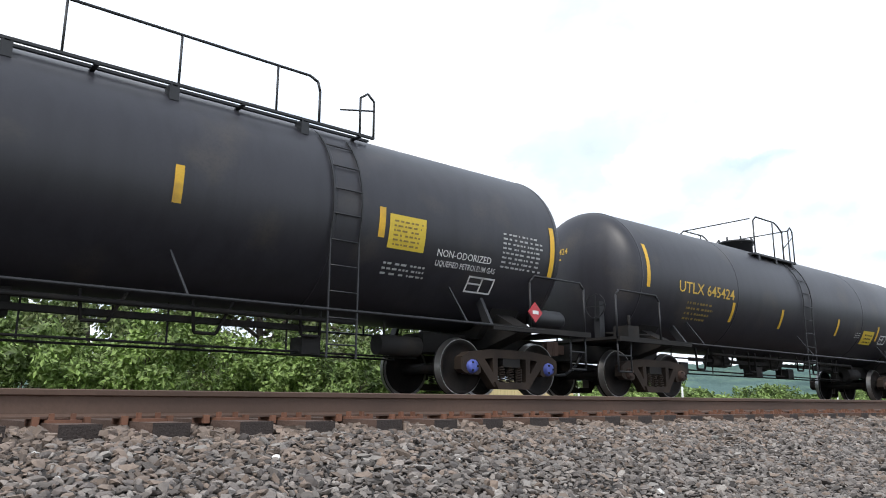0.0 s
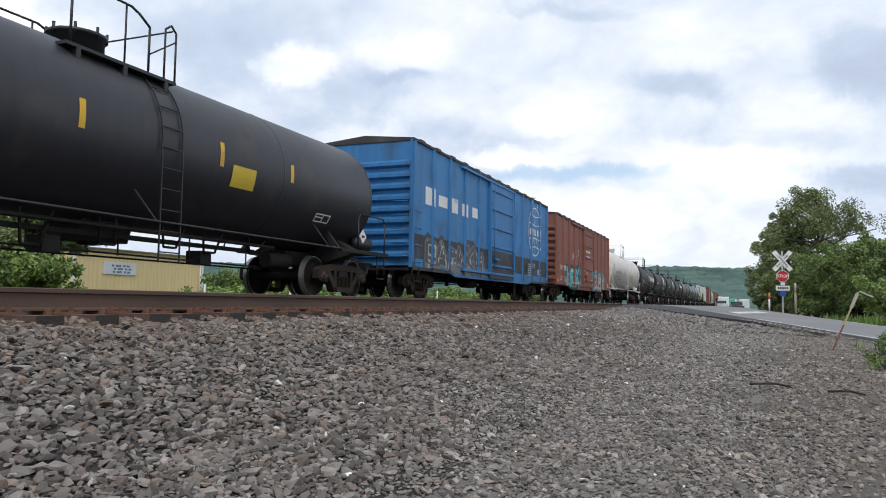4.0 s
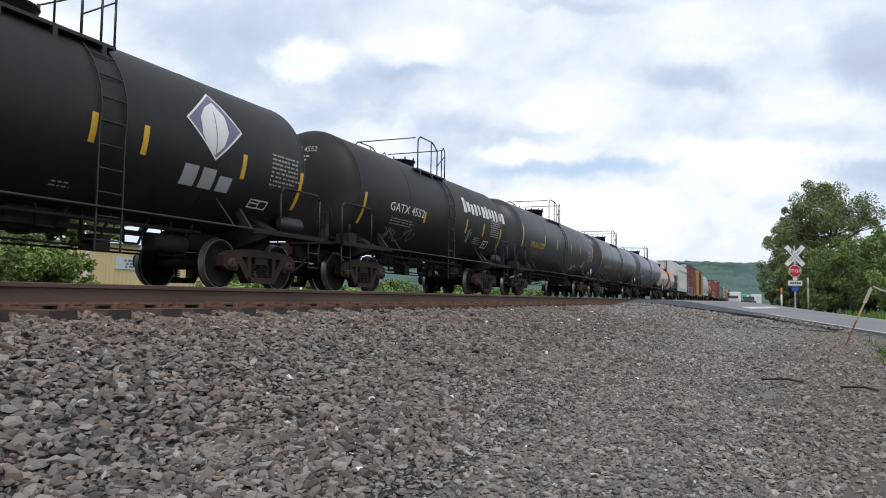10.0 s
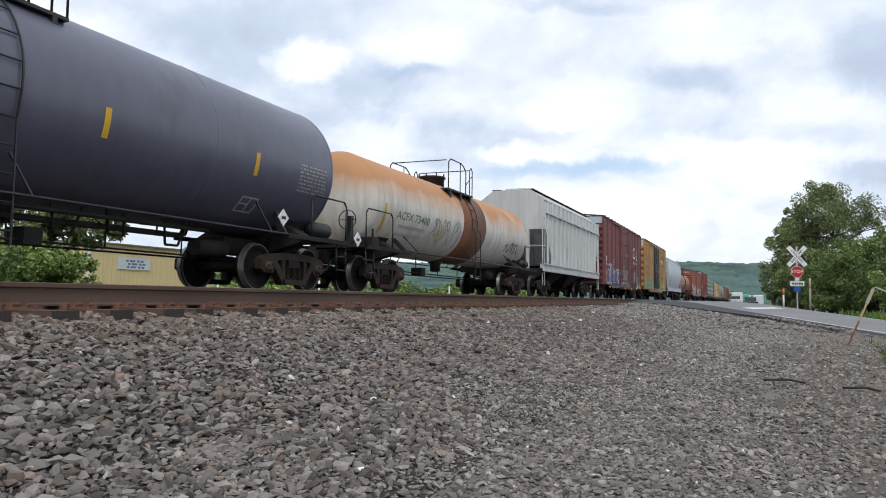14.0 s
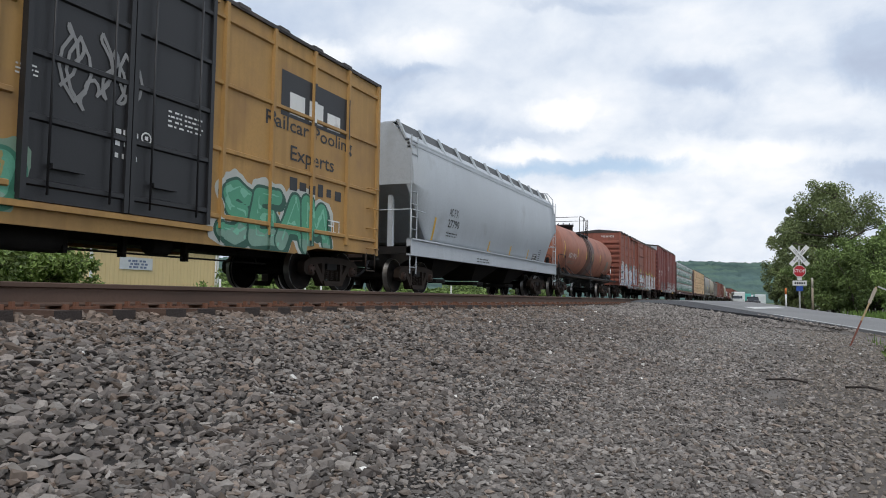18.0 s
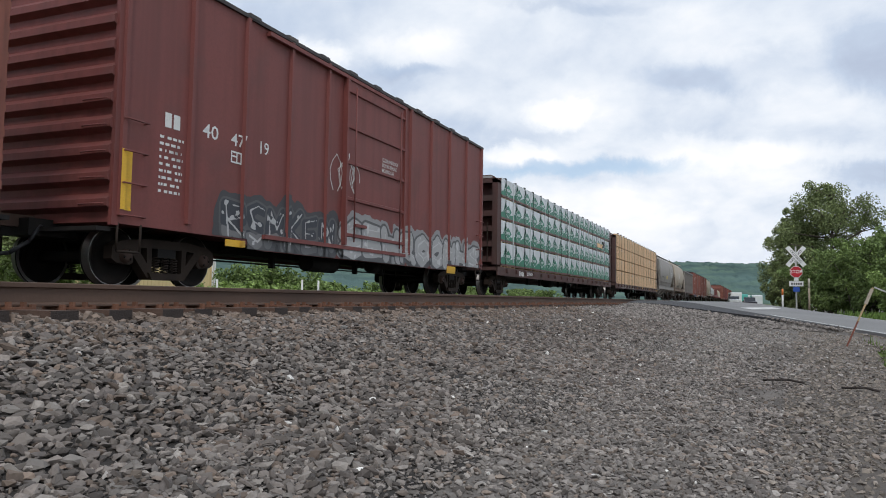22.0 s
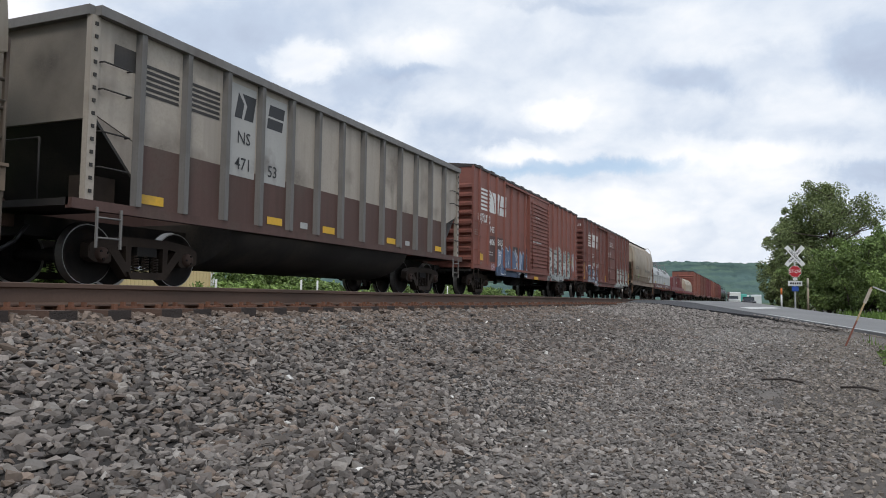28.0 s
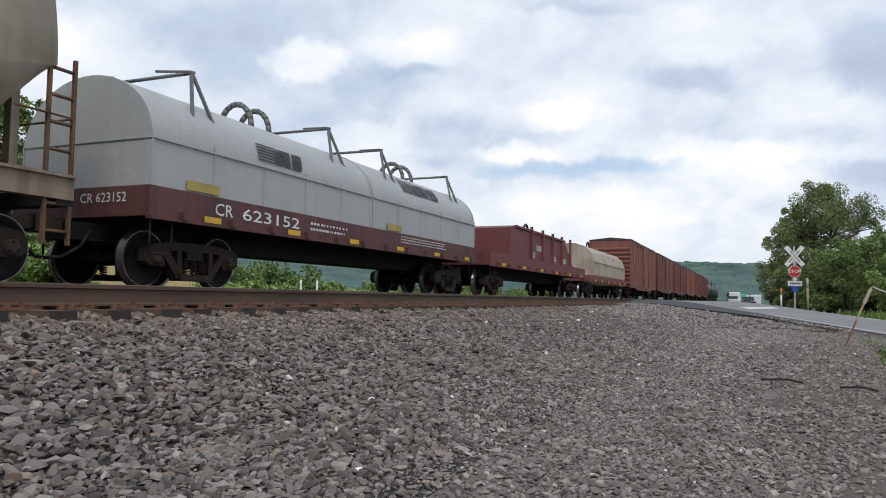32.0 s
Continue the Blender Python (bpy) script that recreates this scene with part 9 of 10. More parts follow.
end_word(19, "FBOX 504543", 0.75, 4.72, 0.12, BLACK)
end_word(22, "NS 463555", 0.7, 4.12, 0.13, WHITE, 0.02)
end_word(30, "556113", 1.12, 3.92, 0.12, WHITE, 0.02)
part("end_board", G().box(0.12, 1.06, -T[30][2] - 0.17, -T[30][2] - 0.12, 1.46, 1.98), DARK, T[30][0], "dark board with chalked scrawl")
end_word(30, "HOST", 0.58, 1.84, 0.17, FAINT, 0.175)
end_word(30, "TWOEE", 0.6, 1.61, 0.15, FAINT, 0.175)
def end_bars(i, x0, z0, w, h, rows, m, out, solid=False):
    """Small print or stripes on the end of a car, as plain bars."""
    rnd = random.Random(i)
    g = G()
    y = -T[i][2] - out
    for k in range(rows):
        z = z0 - k * h * 1.7
        x = x0
        while x < x0 + w:
            d = w if solid else rnd.uniform(0.05, 0.14)
            g.box(x, min(x + d, x0 + w), y - 0.004, y, z, z + h)
            x += d + 0.025
    part("small_print", g, m, T[i][0])


end_bars(32, -0.28, 1.98, 0.62, 0.035, 3, DIMGREY, -0.29)
end_bars(32, -0.42, 2.98, 0.36, 0.022, 5, BLACK, -0.29, True)
end_bars(32, -0.03, 2.9, 0.4, 0.12, 1, BLACK, -0.29)
end_word(31, "CLSX 5050", 0.35, 3.72, 0.15, BLACK, 0.01)
end_bars(31, -0.1, 3.5, 0.8, 0.04, 5, DIMGREY, 0.01)
end_word(32, "CR 623152", 0.55, 1.36, 0.15, WHITE, 0.02)
word(19, "FB OX", -6.7, -4.75, 2.58, 0.28, BLACK)
word(19, "50 45 43", -6.7, -4.45, 2.08, 0.28, BLACK)
for pts_, col_ in ((((-5.75, 3.35), (-4.35, 4.35)), "blue"), (((-5.75, 4.35), (-4.35, 3.35)), "orange"), (((-5.05, 3.25), (-5.05, 4.45)), "red")):
    g_ = G()
    band_stroke(g_, 19, list(pts_), 0.17, {"blue": 0.006, "orange": 0.008, "red": 0.010}[col_])
    finish(g_, "cross_emblem", mat("emblem_" + col_, {"blue": (0.06, 0.12, 0.35), "orange": (0.6, 0.22, 0.04), "red": (0.5, 0.07, 0.05)}[col_], 0.6, vary=0.2), 19, "%s bar of a crossed emblem" % col_)
print_rows(19, -6.85, -6.2, 3.4, 4.0, 2, BLACK, 41)
print_rows(19, -3.9, -3.2, 3.4, 4.0, 2, BLACK, 42)
word(25, "WC", -7.56, -7.13, 0.79, 0.16, WHITE)
word(25, "37", -6.14, -5.84, 0.80, 0.14, WHITE)
word(25, "423", -5.42, -4.96, 0.80, 0.14, WHITE)
print_rows(25, -4.08, -3.39, 0.80, 0.98, 2, WHITE, 63)
print_rows(25, -3.05, -2.3, 0.87, 0.95, 1, DIMGREY, 64)
sheet(25, -4.93, -4.6, 0.76, 0.97, mat("tan_repaint", (0.2, 0.12, 0.06), 0.6, vary=0.2), "panel")
sheet(25, -6.6, -6.2, 0.86, 0.99, YELLOW, "panel")
sheet(25, -1.8, -1.38, 0.84, 0.97, YELLOW, "panel")
for y_ in (-6.12, -5.24):
    sheet(29, y_, y_ + 0.80, 1.16, 2.06, mat("dark_number_panel", (0.075, 0.038, 0.033), 0.6, vary=0.35, scale=5), "number_panel")
word(29, "NS", -5.95, -5.52, 2.18, 0.22, WHITE)
word(29, "406", -6.04, -5.46, 1.74, 0.22, WHITE)
word(29, "865", -5.13, -4.56, 1.78, 0.22, WHITE)
print_rows(29, -6.02, -5.62, 1.38, 1.56, 2, WHITE, 61)
print_rows(29, -5.02, -4.67, 1.42, 1.6, 2, WHITE, 62)
for k_, (t_, w_) in enumerate((("CLOSE AND LOCK", 0.86), ("DOORS BEFORE", 0.78), ("MOVING CAR", 0.64))):
    word(23, t_, 0.35, 0.35 + w_, 3.18 - 0.13 * k_, 0.09, WHITE)
word(20, "AC F X", -4.95, -4.25, 2.30, 0.23, BLACK)
word(20, "27790", -4.97, -4.1, 1.97, 0.23, BLACK)
print_rows(20, -4.97, -4.0, 1.7, 1.86, 2, BLACK, 42)
stripe(20, -5.9, 1.5, 2.15)

# ---- beyond the tracks and beside the road: plants, building, signs, far hill ----
LEAF = {
    "dark": mat("leaf_dark", (0.165, 0.205, 0.075), 0.7, vary=0.3, scale=2, island=0.5, fine=20, bump=0),
    "mid": mat("leaf_mid", (0.15, 0.215, 0.06), 0.7, vary=0.3, scale=2, island=0.5, fine=20, bump=0),
    "light": mat("leaf_light", (0.22, 0.31, 0.085), 0.65, vary=0.25, scale=2, island=0.45, fine=20, bump=0),
    "grass": mat("grass_blade", (0.11, 0.18, 0.035), 0.8, vary=0.3, scale=1, island=0.45, fine=20, bump=0),
}
BARK = mat("bark", (0.085, 0.07, 0.055), 0.9, vary=0.3, scale=8, fine=25, bump=0.8)


def leaf_mesh(centres, radii, per, size, seed, aspect=2.0, droop=0.2):
    """Single leaves strewn through clumps: each leaf a folded pair of triangles."""
    rng = np.random.default_rng(seed)
    c = np.repeat(np.asarray(centres, float), per, 0)
    r = np.repeat(np.asarray(radii, float), per, 0)
    n = len(c)
    d = rng.normal(size=(n, 3))
    d /= np.linalg.norm(d, axis=1)[:, None]
    p = c + d * (r * rng.random(n) ** 0.45)[:, None]
    a = d * 0.6 + rng.normal(size=(n, 3)) * 0.6
    a[:, 2] -= droop
    a /= np.linalg.norm(a, axis=1)[:, None]
    b = np.cross(a, rng.normal(size=(n, 3)))
    b /= np.linalg.norm(b, axis=1)[:, None]
    up = np.cross(a, b)
    s = (size * rng.uniform(0.6, 1.35, n))[:, None]
    v = np.stack([p - a * s * 0.5, p + b * s / aspect * 0.5 + up * s * 0.08, p + a * s * 0.5, p - b * s / aspect * 0.5 + up * s * 0.08], 1)
    f = (np.array([[0, 1, 2], [0, 2, 3]])[None] + (np.arange(n) * 4)[:, None, None]).reshape(-1, 3)
    me = bpy.data.meshes.new("crown")
    me.from_pydata(v.reshape(-1, 3).tolist(), [], f.tolist())
    return me


def plant(name, label, category, x, y, height, width, leaf, seed, kind="tree", per=46, size=0.2, lean=0.0, gz=None):
    """A tapered trunk or several stems, forked limbs, and clumps of leaves along them."""
    rnd = random.Random(seed)
    z0 = ground_z(x, y) if gz is None else gz
    e = tagged(new(name), label, category, "")
    e.location = (x, y, z0)
    g = G()
    tips = []
    stems = 1 if kind == "tree" else rnd.randint(4, 7)
    for k in range(stems):
        a0 = rnd.uniform(0, 6.28)
        bx, by = (0, 0) if kind == "tree" else (0.22 * width * math.cos(a0) * rnd.random(), 0.22 * width * math.sin(a0) * rnd.random())
        top = height * (0.86 if kind == "tree" else rnd.uniform(0.55, 0.9))
        base_r = height * (0.018 if kind == "tree" else 0.008) + 0.01
        pts, px, py = [], bx, by
        for i in range(7):
            t = i / 6
            pts.append(Vector((px + lean * t * top, py, t * top)))
            px += rnd.uniform(-1, 1) * (0.02 if kind == "tree" else 0.035) * height + (0 if kind == "tree" else 0.05 * width * math.cos(a0))
            py += rnd.uniform(-1, 1) * (0.02 if kind == "tree" else 0.035) * height + (0 if kind == "tree" else 0.05 * width * math.sin(a0))
        for i in range(6):
            q0, q1 = pts[i], pts[i + 1]
            g.rod(q0, q1, base_r * (1 - i / 7.5), 7)
        limbs = int(24 if kind == "tree" else 6)
        for j in range(limbs):
            t = rnd.uniform(0.22 if kind == "tree" else 0.15, 1.0)
            i = min(5, int(t * 6))
            o = pts[i].lerp(pts[i + 1], t * 6 - i)
            an = rnd.uniform(0, 6.28)
            reach = width * 0.5 * (0.45 + 0.75 * math.sin(math.pi * min(1, 0.18 + 0.8 * t))) * rnd.uniform(0.5, 1.05)
            tip = o + Vector((math.cos(an) * reach, math.sin(an) * reach, reach * rnd.uniform(0.1, 0.55)))
            mid = o.lerp(tip, 0.5) + Vector((0, 0, rnd.uniform(-0.05, 0.12) * reach))
            g.rod(o, mid, base_r * 0.42 * (1.2 - t * 0.6), 5)
            g.rod(mid, tip, base_r * 0.22, 4)
            for w in (0.4, 0.62, 0.82, 1.0):
                c = o.lerp(tip, w) + Vector([rnd.uniform(-0.12, 0.12) * width for _ in range(3)])
                c.z = min(max(c.z, 0.12 * height), height * (0.9 if kind == "tree" else 0.98))
                tips.append((c, rnd.uniform(0.055, 0.125) * width))
        tips.append((pts[-1] * 0.98, 0.10 * width))
    part("trunk", g, BARK, e)
    me = leaf_mesh([tuple(c) for c, _ in tips], [max(0.12, r) for _, r in tips], per, size, seed)
    me.materials.append(LEAF[leaf])
    part("crown", me, None, e)
    return e


def build_plants():
    rnd = random.Random(12)
    # tall trees across the tracks
    for i, (x, y, h, w) in enumerate([(-25, 1.5, 9.5, 6.5), (-27, 7, 9.0, 6.5), (-25.5, 12.5, 9.2, 6.0), (-27, 17.5, 9.0, 5.6), (-24.5, 19.4, 8.4, 4.2), (-31, -4, 10, 7), (-33, 10, 10, 7)]):
        plant("tree", "leafy dark green broadleaf tree behind the railway", "tree", x, y, h, w, ("dark", "mid")[i % 2], 30 + i, "tree", 120, 0.22)
    # shrubs along the far side of the line
    for i, (x, y, h, w, l) in enumerate([(-18.2, 5.4, 2.7, 3.2, "light"), (-17.6, 8.9, 2.3, 2.6, "light"), (-19, 11.6, 2.4, 3.0, "mid"), (-20, 2.0, 2.8, 3.2, "mid"), (-18.5, -1.5, 2.8, 3.0, "dark"),
                                        (-19.5, 14.3, 2.2, 3.0, "light"), (-20.5, 15.6, 1.75, 2.1, "light"), (-22.5, 8.2, 3.4, 3.6, "dark"), (-22.5, 13.2, 3.4, 3.6, "dark"), (-22.8, 4.0, 3.6, 3.4, "dark"), (-23, 16.8, 3.2, 2.8, "dark"), (-22, 10.6, 3.0, 3.0, "mid")]):
        plant("shrub", "bushy %s shrub across the tracks" % {"light": "bright green", "mid": "green", "dark": "dark green"}[l], "shrub", x, y, h, w, l, 60 + i, "shrub", 130 if l == "light" else 80, 0.15 if l == "light" else 0.17)
    for i in range(16):
        y = 24 + i * 4.2 + rnd.uniform(-1, 1)
        x = -24 - 0.12 * i + rnd.uniform(-1.5, 1.5)
        if y < 31:
            continue
        h = rnd.uniform(1.0, 1.7)
        plant("shrub", "low green shrub in the field across the tracks", "shrub", x, y, h, rnd.uniform(2.0, 3.4), "mid" if i % 2 else "light", 90 + i, "shrub", 34, 0.24)
    for i in range(14):
        plant("tree", "far broadleaf tree behind the field", "tree", -66 + rnd.uniform(-6, 6), 62 + i * 13 + rnd.uniform(-4, 4), rnd.uniform(3.0, 4.6), rnd.uniform(6, 9), "mid", 120 + i, "tree", 26, 0.6)
    plant("shrub", "rounded green bush beside the cream building", "shrub", -30, 41, 2.6, 5.0, "mid", 150, "shrub", 90, 0.24)
    # by the road
    plant("tree", "tall leafy tree beside the road", "tree", 5.0, 60, 10.0, 7.0, "dark", 161, "tree", 300, 0.165)
    plant("tree", "leafy tree behind the crossing sign", "tree", 3.1, 61, 7.0, 5.2, "dark", 162, "tree", 190, 0.165)
    plant("tree", "leafy tree behind the crossing sign", "tree", 3.7, 63, 8.9, 5.2, "dark", 164, "tree", 190, 0.165)
    plant("tree", "leafy tree behind the crossing sign", "tree", 9.2, 63, 4.6, 4.2, "dark", 163, "tree", 170, 0.17)
    for i, (x, y, h, w, l) in enumerate([(5.4, 47, 3.9, 3.6, "mid"), (7.2, 45, 4.6, 4.0, "mid"), (6.6, 51, 4.6, 3.8, "dark"), (4.0, 50, 3.2, 3.0, "mid"), (2.9, 54, 3.0, 2.8, "dark"), (8.6, 49, 5.0, 4.2, "mid"), (10.2, 46, 5.2, 4.6, "mid"), (5.0, 55, 4.0, 3.6, "dark"), (2.2, 57, 2.4, 2.2, "dark"), (9.4, 40, 3.6, 3.6, "mid"), (4.3, 48.6, 2.2, 2.2, "mid"), (7.0, 41, 2.6, 2.6, "light"), (6.3, 48.5, 4.9, 3.6, "mid"), (7.6, 52, 5.2, 3.8, "mid")]):
        plant("shrub", "dense green shrub beside the road", "shrub", x, y, h, w, l, 170 + i, "shrub", 110, 0.16)
    for i, (x, y) in enumerate(((2.55, 14.6), (2.42, 13.2), (2.25, 11.6), (2.95, 16.0))):
        plant("weed", "low leafy weed at the edge of the gravel", "weed", x, y, 0.40, 0.7, "mid", 190 + i, "shrub", 40, 0.06)
    # grass
    rng = np.random.default_rng(8)

    def blades(name, label, n, xy, h, seed):
        r = np.random.default_rng(seed)
        p = xy(r, n)
        z = np.array([ground_z(float(a), float(b)) for a, b in p])
        p = np.column_stack([p, z])
        a = r.uniform(0, 6.28, n)
        hh = h * r.uniform(0.5, 1.4, n)
        w = np.stack([np.cos(a), np.sin(a), np.zeros(n)], 1) * (hh * 0.07)[:, None]
        tip = p + np.stack([np.cos(a + 1.5) * hh * 0.3, np.sin(a + 1.5) * hh * 0.3, hh], 1)
        v = np.stack([p - w, p + w, tip], 1)
        me = bpy.data.meshes.new(name)
        me.from_pydata(v.reshape(-1, 3).tolist(), [], (np.arange(n)[:, None] * 3 + np.arange(3)[None]).tolist())
        me.materials.append(LEAF["grass"])
        tagged(new(name, me), label, "grass", "", "stuff")

    def verge(r, n):
        u, v = r.uniform(4, 50, n), ROAD_HALF + 0.7 + r.gamma(1.5, 2.0, n)
        return np.stack([ROAD_A.x + ROAD_D.x * u + ROAD_N.x * v, ROAD_A.y + ROAD_D.y * u + ROAD_N.y * v], 1)

    blades("grass", "green roadside grass", 34000, verge, 0.24, 1)
    blades("grass", "rough grass across the tracks", 26000, lambda r, n: np.stack([r.uniform(-34, -13.5, n), r.uniform(-6, 110, n)], 1), 0.6, 2)
    blades("grass", "sparse grass at the edge of the gravel", 900, lambda r, n: np.stack([r.normal(2.9, 0.4, n), r.uniform(8, 17, n)], 1), 0.16, 3)


build_plants()


def cream_building():
    e = tagged(new("building"), "long low cream metal-clad building with a sign", "building")
    e.location = (-45, 46.5, -0.76)
    wallm = mat("cream_cladding", (0.66, 0.51, 0.27), 0.6, vary=0.06, scale=1, streak=0.1, bump=0.05)
    white = mat("white_trim", (0.7, 0.7, 0.68), 0.5, vary=0.08)
    g = G()
    g.box(-6, 0, -7, 7, 0, 4.4)
    part("wall", g, wallm, e)
    for i in range(34):
        y = -6.8 + i * 0.412
        g = shared("seam", lambda: G().box(0, 0.02, -0.02, 0.02, 0.02, 4.35).mesh("cladding_rib", wallm))
        part("cladding_rib", g, None, e, "", pose(0, y, 0))
    g = G()
    g.prism([(-6.4, 4.4), (0.3, 4.4), (0.3, 4.5), (-3, 4.62), (-6.4, 4.5)], "y", -7.2, 7.2)
    part("roof", g, mat("brown_metal_roof", (0.16, 0.14, 0.12), 0.5, vary=0.15), e)
    for y in (-6.9, 6.9):
        part("corner_trim", G().box(-0.02, 0.05, y - 0.12, y + 0.12, 0, 4.4), white, e)
    part("downspout", G().rod((0.12, 6.5, 0.1), (0.12, 6.5, 4.4), 0.07, 8), white, e)
    s = part("sign_board", G().box(0.03, 0.09, -4.3, -1.0, 2.55, 3.5), mat("sign_grey", (0.55, 0.57, 0.6), 0.5), e, "pale sign board with dark unreadable print")
    g = G()
    for z, a, b in ((3.22, -3.5, -1.8), (2.98, -3.3, -1.6), (2.74, -3.4, -1.7)):
        y = a
        k = 0
        while y < b:
            k += 1
            patch(g, y, y + 0.18 + 0.07 * (k % 3), z - 0.08, z + 0.08, 0.09, 0.006)
            y += 0.34 + 0.05 * (k % 2)
    part("sign_print", g, mat("sign_ink", (0.12, 0.15, 0.25), 0.6), s)


cream_building()


def crossing_sign(x, y):
    z = ground_z(x, y)
    e = tagged(new("crossing_sign"), "white crossbuck and red stop sign on one post by the crossing", "traffic sign")
    e.location = (x, y, z)
    e.rotation_euler = (0, 0, radians(8))
    postm = mat("grey_post", (0.55, 0.55, 0.53), 0.5, 0.2)
    part("post", G().box(-0.04, 0.04, 0.0, 0.06, 0, 4.0), postm, e)
    wm = mat("sign_white", (0.78, 0.78, 0.76), 0.4, vary=0.05)
    for i, s in enumerate((-1, 1)):
        b = part("crossbuck_blade", G().box(-0.72, 0.72, -0.03 - 0.02 * i, -0.015 - 0.02 * i, -0.125, 0.125), wm, e, "", pose(0, 0, 3.42, 0, s * 50, 0))
        part("crossbuck_word", text_mesh(("RAILROAD", "CROSSING")[i], 0.19, BLACK), None, b, "", pose(0, -0.034 - 0.02 * i, 0, 90, 0, 0))
    rim = G()
    oct_ = [(0.36 * math.cos(math.radians(22.5 + 45 * k)), 0.36 * math.sin(math.radians(22.5 + 45 * k))) for k in range(8)]
    rim.prism([(a, c + 2.52) for a, c in oct_], "y", -0.03, -0.02)
    st = part("stop_plate", rim, wm, e)
    red = G()
    red.prism([(a * 0.93, c * 0.93 + 2.52) for a, c in oct_], "y", -0.036, -0.031)
    part("stop_face", red, mat("sign_red", (0.5, 0.02, 0.03), 0.4, vary=0.05), st)
    part("stop_word", text_mesh("STOP", 0.26, wm), None, st, "", pose(0, -0.04, 2.52, 90, 0, 0))
    part("small_plate", G().box(-0.12, 0.12, -0.03, -0.02, 2.0, 2.16), wm, e)
    p = part("track_plate", G().box(-0.38, 0.38, -0.03, -0.02, 1.68, 1.97), wm, e)
    g = G()
    for k in range(5):
        g.box(-0.27 + k * 0.12, -0.19 + k * 0.12, -0.036, -0.031, 1.77, 1.88)
    part("plate_print", g, BLACK, p)
    part("blue_plate", G().box(-0.18, 0.18, -0.03, -0.02, 1.36, 1.65), mat("sign_blue", (0.03, 0.1, 0.45), 0.4), e)


crossing_sign(2.24, 47.6)


def roadside_posts():
    for x, y, h, w, label, cols in ((1.36, 43.0, 1.18, 0.09, "white marker post with an orange top", ((0.7, 0.7, 0.68), (0.75, 0.2, 0.05))), (2.50, 41.0, 1.75, 0.1, "weathered wooden roadside post", ((0.3, 0.25, 0.18), (0.42, 0.38, 0.3)))):
        e = tagged(new("marker_post"), label, "post")
        e.location = (x, y, ground_z(x, y))
        part("shaft", G().rod((0, 0, 0), (0, 0, h * 0.72), w / 2, 8), mat("post_%d" % int(h * 100), cols[0], 0.7), e)
        part("cap", G().rod((0, 0, h * 0.72), (0, 0, h), w / 2 * 1.02, 8), mat("post_cap_%d" % int(h * 100), cols[1], 0.7), e)
    # leaning survey stake
    x, y = 1.50, 15.0
    e = tagged(new("survey_stake"), "leaning wooden stake with a rusty red foot", "stake")
    e.location, e.rotation_euler = (x, y, ground_z(x, y)), (radians(-4), radians(24), radians(10))
    part("shaft", G().box(-0.014, 0.014, -0.008, 0.008, 0.5, 1.16), mat("stake_wood", (0.42, 0.31, 0.17), 0.8, vary=0.2), e)
    part("foot", G().box(-0.013, 0.013, -0.009, 0.009, -0.1, 0.5), mat("stake_red", (0.22, 0.08, 0.055), 0.8, vary=0.2), e)
    part("head", G().box(-0.026, 0.026, -0.012, 0.012, 0.84, 1.13), mat("stake_pale", (0.4, 0.35, 0.28), 0.8), e)
    part("flag_wire", G().box(0.02, 0.26, -0.008, 0.008, 1.165, 1.19), GREYTXT, e, "", pose(0, 0, 0, 0, 0, 0))
    for i, (x, y, a, l) in enumerate(((0.46, 8.5, 80, 0.40), (1.08, 8.1, 66, 0.34), (-2.5, 14.2, 60, 0.36))):
        e = tagged(new("twig"), "dark dead twig lying on the gravel", "twig")
        e.location, e.rotation_euler = (x, y, ground_z(x, y) + 0.03), (0, 0, radians(a))
        g = G()
        g.pipe([(0, 0, 0), (0.02, l * 0.4, 0.02), (-0.01, l * 0.7, 0.012), (0.02, l, 0.0)], 0.012, 5)
        g.pipe([(0.015, l * 0.45, 0.02), (0.07, l * 0.62, 0.03)], 0.007, 4)
        part("branch", g, mat("dead_wood", (0.05, 0.04, 0.035), 0.9), e)
    for i, (x, y, h) in enumerate(((-21, 31.5, 1.6), (-21, 33.0, 1.6), (-23, 27.5, 1.5), (-21.5, 52, 1.7))):
        e = tagged(new("fence_post"), "white post in the field across the tracks", "post", "white posts across the tracks")
        e.location = (x, y, ground_z(x, y))
        part("shaft", G().rod((0, 0, 0), (0, 0, h), 0.05, 8), mat("white_post", (0.7, 0.7, 0.68), 0.6), e)


roadside_posts()


def parked_car(x, y, yaw, col, label):
    e = tagged(new("parked_car"), label, "car", "vehicles parked beyond the crossing")
    e.location, e.rotation_euler = (x, y, ground_z(x, y)), (0, 0, radians(yaw))
    pm = mat("car_paint_%d" % int(sum(col) * 100), col, 0.25, 0.2, vary=0.05)
    part("body", G().prism([(-2.2, 0.35), (-2.2, 0.8), (-1.3, 0.92), (1.5, 0.95), (2.15, 0.85), (2.2, 0.35)], "x", -0.86, 0.86), pm, e)
    part("cabin", G().prism([(-1.1, 0.93), (-0.5, 1.42), (1.0, 1.45), (1.6, 0.95)], "x", -0.72, 0.72), mat("car_glass", (0.02, 0.025, 0.03), 0.08), e)
    part("roof_panel", G().prism([(-0.55, 1.42), (-0.5, 1.47), (1.0, 1.5), (1.05, 1.45)], "x", -0.7, 0.7), pm, e)
    for sx in (-1, 1):
        for yy in (-1.35, 1.35):
            w = part("wheel", G().rod((sx * 0.88, yy, 0.32), (sx * 0.66, yy, 0.32), 0.32, 14), BLACK, e)


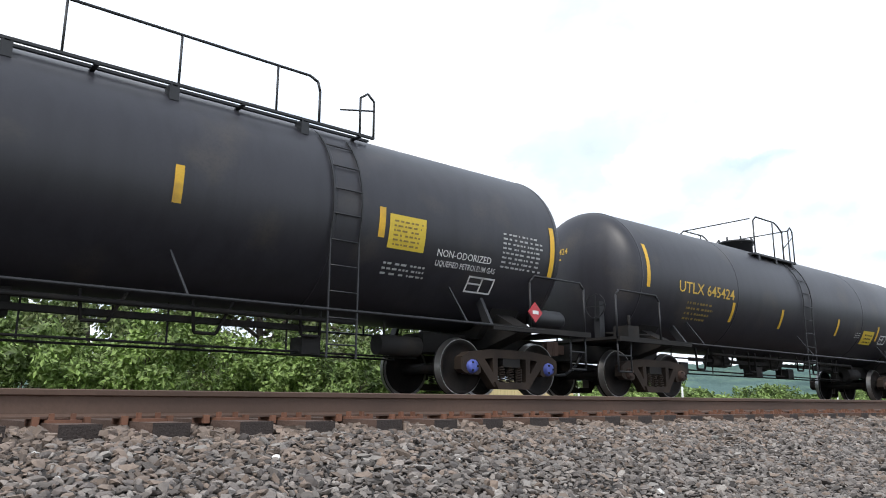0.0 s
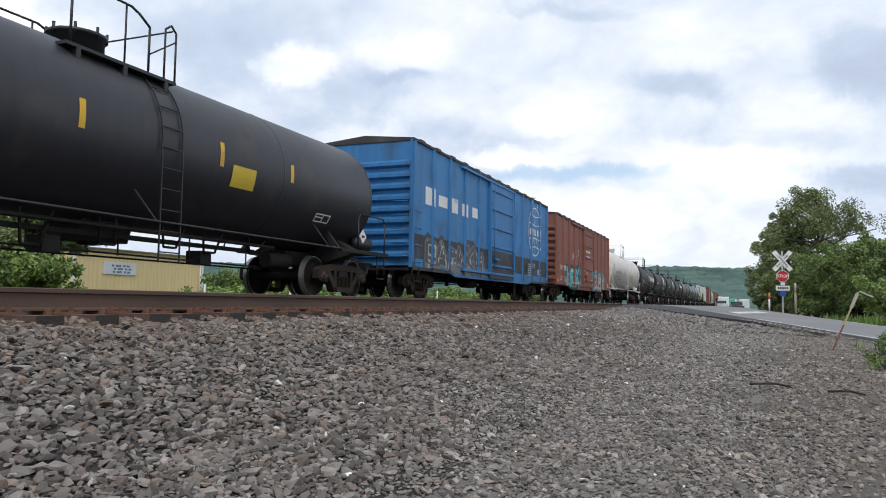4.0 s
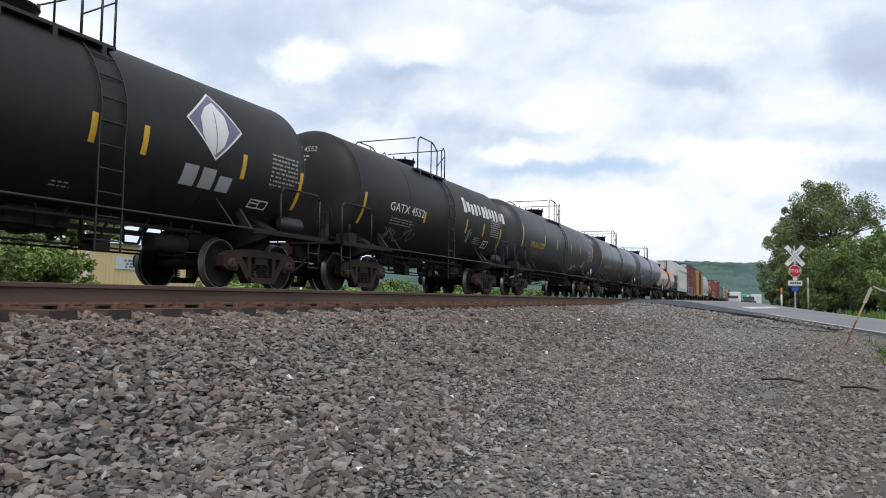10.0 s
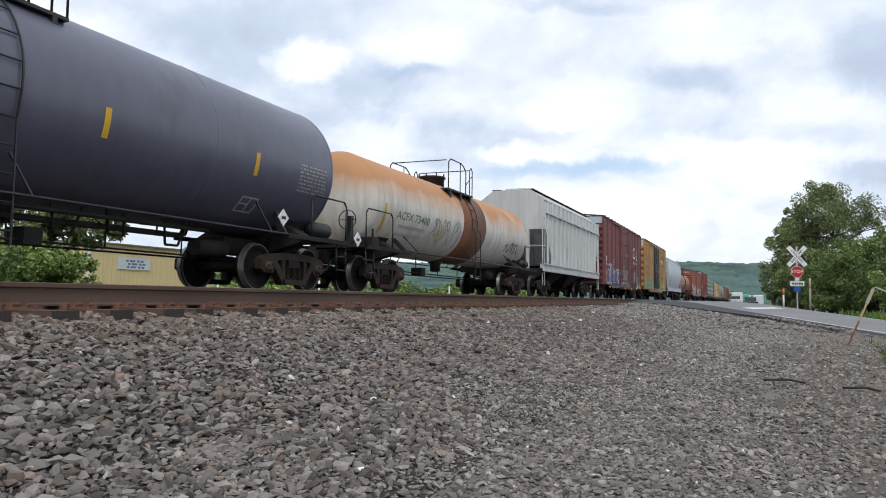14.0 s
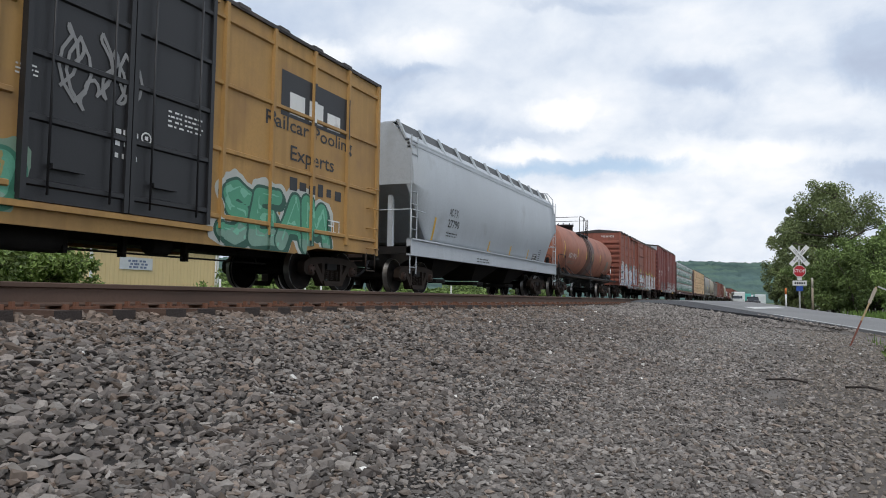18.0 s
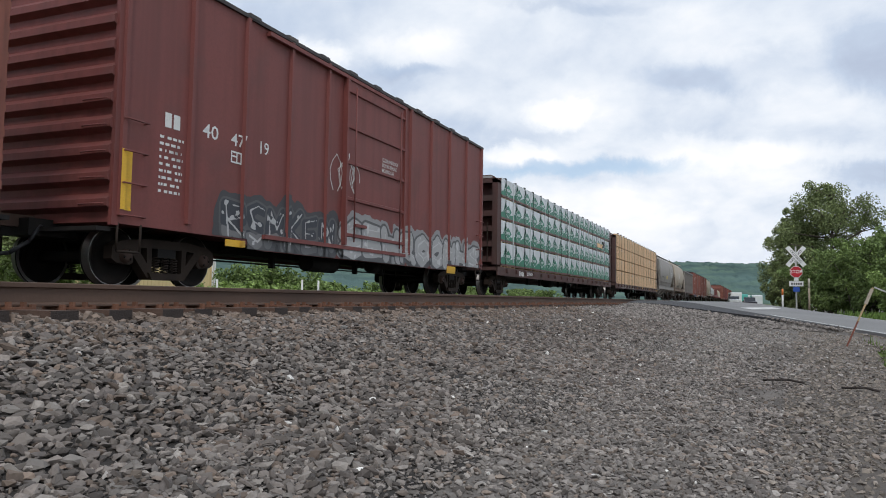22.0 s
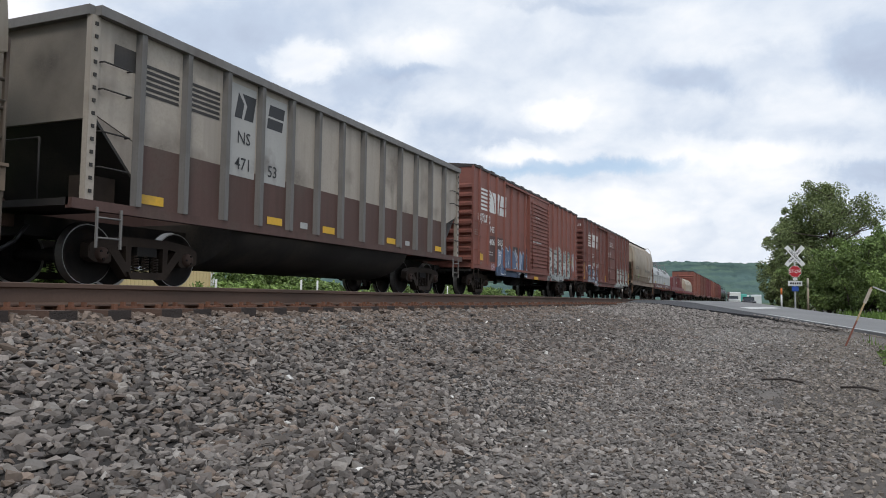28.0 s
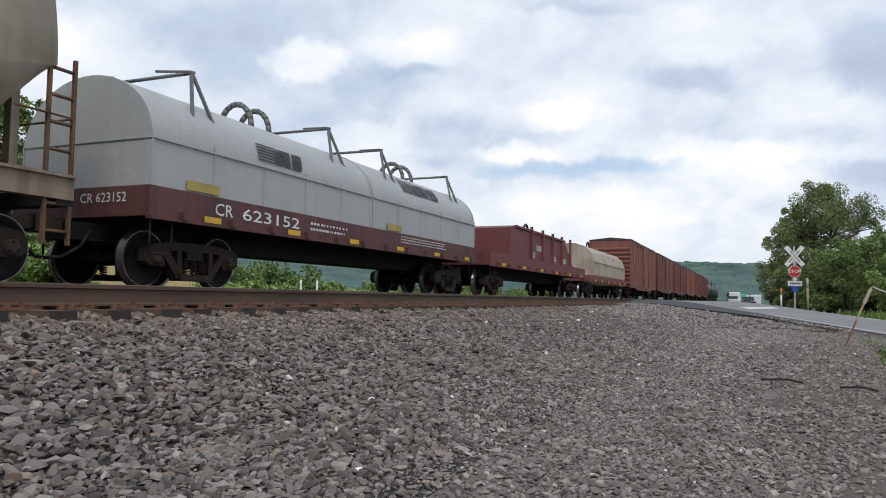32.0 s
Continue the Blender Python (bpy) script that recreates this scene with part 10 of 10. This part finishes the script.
def parked_van(x, y, yaw, col, label):
    e = tagged(new("parked_van"), label, "van", "vehicles parked beyond the crossing")
    e.location, e.rotation_euler = (x, y, ground_z(x, y)), (0, 0, radians(yaw))
    pm = mat("van_paint_%d" % int(sum(col) * 100), col, 0.3, 0.0, vary=0.05)
    part("body", G().prism([(-2.6, 0.4), (-2.6, 2.05), (-2.45, 2.2), (1.3, 2.2), (1.85, 1.35), (2.5, 1.15), (2.6, 0.4)], "x", -0.95, 0.95), pm, e)
    part("windscreen", G().prism([(1.32, 2.12), (1.36, 2.16), (1.88, 1.36), (1.84, 1.32)], "x", -0.85, 0.85), mat("car_glass", (0.02, 0.025, 0.03), 0.08), e)
    for sx in (-1, 1):
        for ya, yb in ((-2.3, -1.2), (-1.1, 0.0), (0.1, 1.2)):
            part("side_window", G().box(sx * 0.952 - 0.006, sx * 0.952 + 0.006, ya, yb, 1.35, 1.95), mat("car_glass", (0.02, 0.025, 0.03), 0.08), e)
        for yy in (-1.6, 1.65):
            part("wheel", G().rod((sx * 0.96, yy, 0.36), (sx * 0.72, yy, 0.36), 0.36, 14), BLACK, e)


for x, y, yaw, col, label in ((-0.7, 118, 5, (0.03, 0.03, 0.035), "dark car parked beyond the crossing"), (-3.2, 135, 5, (0.6, 0.6, 0.6), "white car parked beyond the crossing")):
    parked_car(x, y, yaw, col, label)
for x, y, yaw, col, label in ((-3.5, 150, 8, (0.7, 0.7, 0.7), "white van parked beyond the crossing"), (-2.4, 166, 4, (0.1, 0.42, 0.36), "teal van parked beyond the crossing"), (-1.3, 172, 10, (0.68, 0.69, 0.7), "white van parked beyond the crossing"), (0.2, 160, 6, (0.62, 0.64, 0.65), "pale grey van parked beyond the crossing")):
    parked_van(x, y, yaw, col, label)


def far_hill():
    """A long wooded ridge under the sky, with paler fields at its foot."""
    nx, ny = 520, 30
    v, f = [], []
    for j in range(ny):
        t = j / (ny - 1)
        for i in range(nx):
            a = radians(-30 + 130 * i / (nx - 1))  # left of the line counts positive
            d = 620 + 760 * t
            x, y = -d * math.sin(a), d * math.cos(a)
            ridge = 66 + 7 * noise.noise((a * 4, 0, 0)) + 4 * noise.noise((a * 11, 3, 0))
            z = ridge * smooth(0, 1, t) ** 1.0 + (1.8 * noise.noise((a * 160, t * 20, 1)) + 3.4 * noise.noise((a * 420, t * 40, 7))) * (0.3 + t) - 1.5
            v.append((x, y, z))
    for j in range(ny - 1):
        for i in range(nx - 1):
            f.append((j * nx + i, j * nx + i + 1, (j + 1) * nx + i + 1, (j + 1) * nx + i))
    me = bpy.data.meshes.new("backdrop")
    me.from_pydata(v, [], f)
    # the bluish haze of distance is mixed into the forest's base colour
    me.materials.append(mat("haze_tinted_forest", (0.095, 0.145, 0.135), 1.0, vary=0.3, scale=0.05, fine=0.16, bump=0.0, dirt=0.6, dirt_col=(0.135, 0.20, 0.135), spec=0.0))
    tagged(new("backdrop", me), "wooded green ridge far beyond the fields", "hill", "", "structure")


far_hill()


def motions():
    """The train rolls by at a steady pace; wheels turn while their car is near."""
    for car, mid in CARS:
        walk(car, [(t, pose(TRACK_X, mid - SPEED * t, RAIL_Z)) for t in (0.0, 8.0, 16.0, 24.0, 32.0)])
    step = math.degrees(SPEED / FPS / WHEEL_R)
    middle = dict(CARS)
    for w, car, y in WHEELS:
        s = middle[car] + y
        f0, f1 = max(0, int((s - 42) / SPEED * FPS)), min(int(32 * FPS), int((s + 6) / SPEED * FPS))
        yl = w.matrix_basis.translation.copy()
        rows = []
        for f in sorted({0, 32 * FPS} | set(range(f0, f1 + 1))):
            k = min(max(f, f0), f1) - f0
            rows.append((f / FPS, Matrix.Translation(yl) @ pose(0, 0, 0, (step * k) % 360)))
        walk(w, rows)


motions()
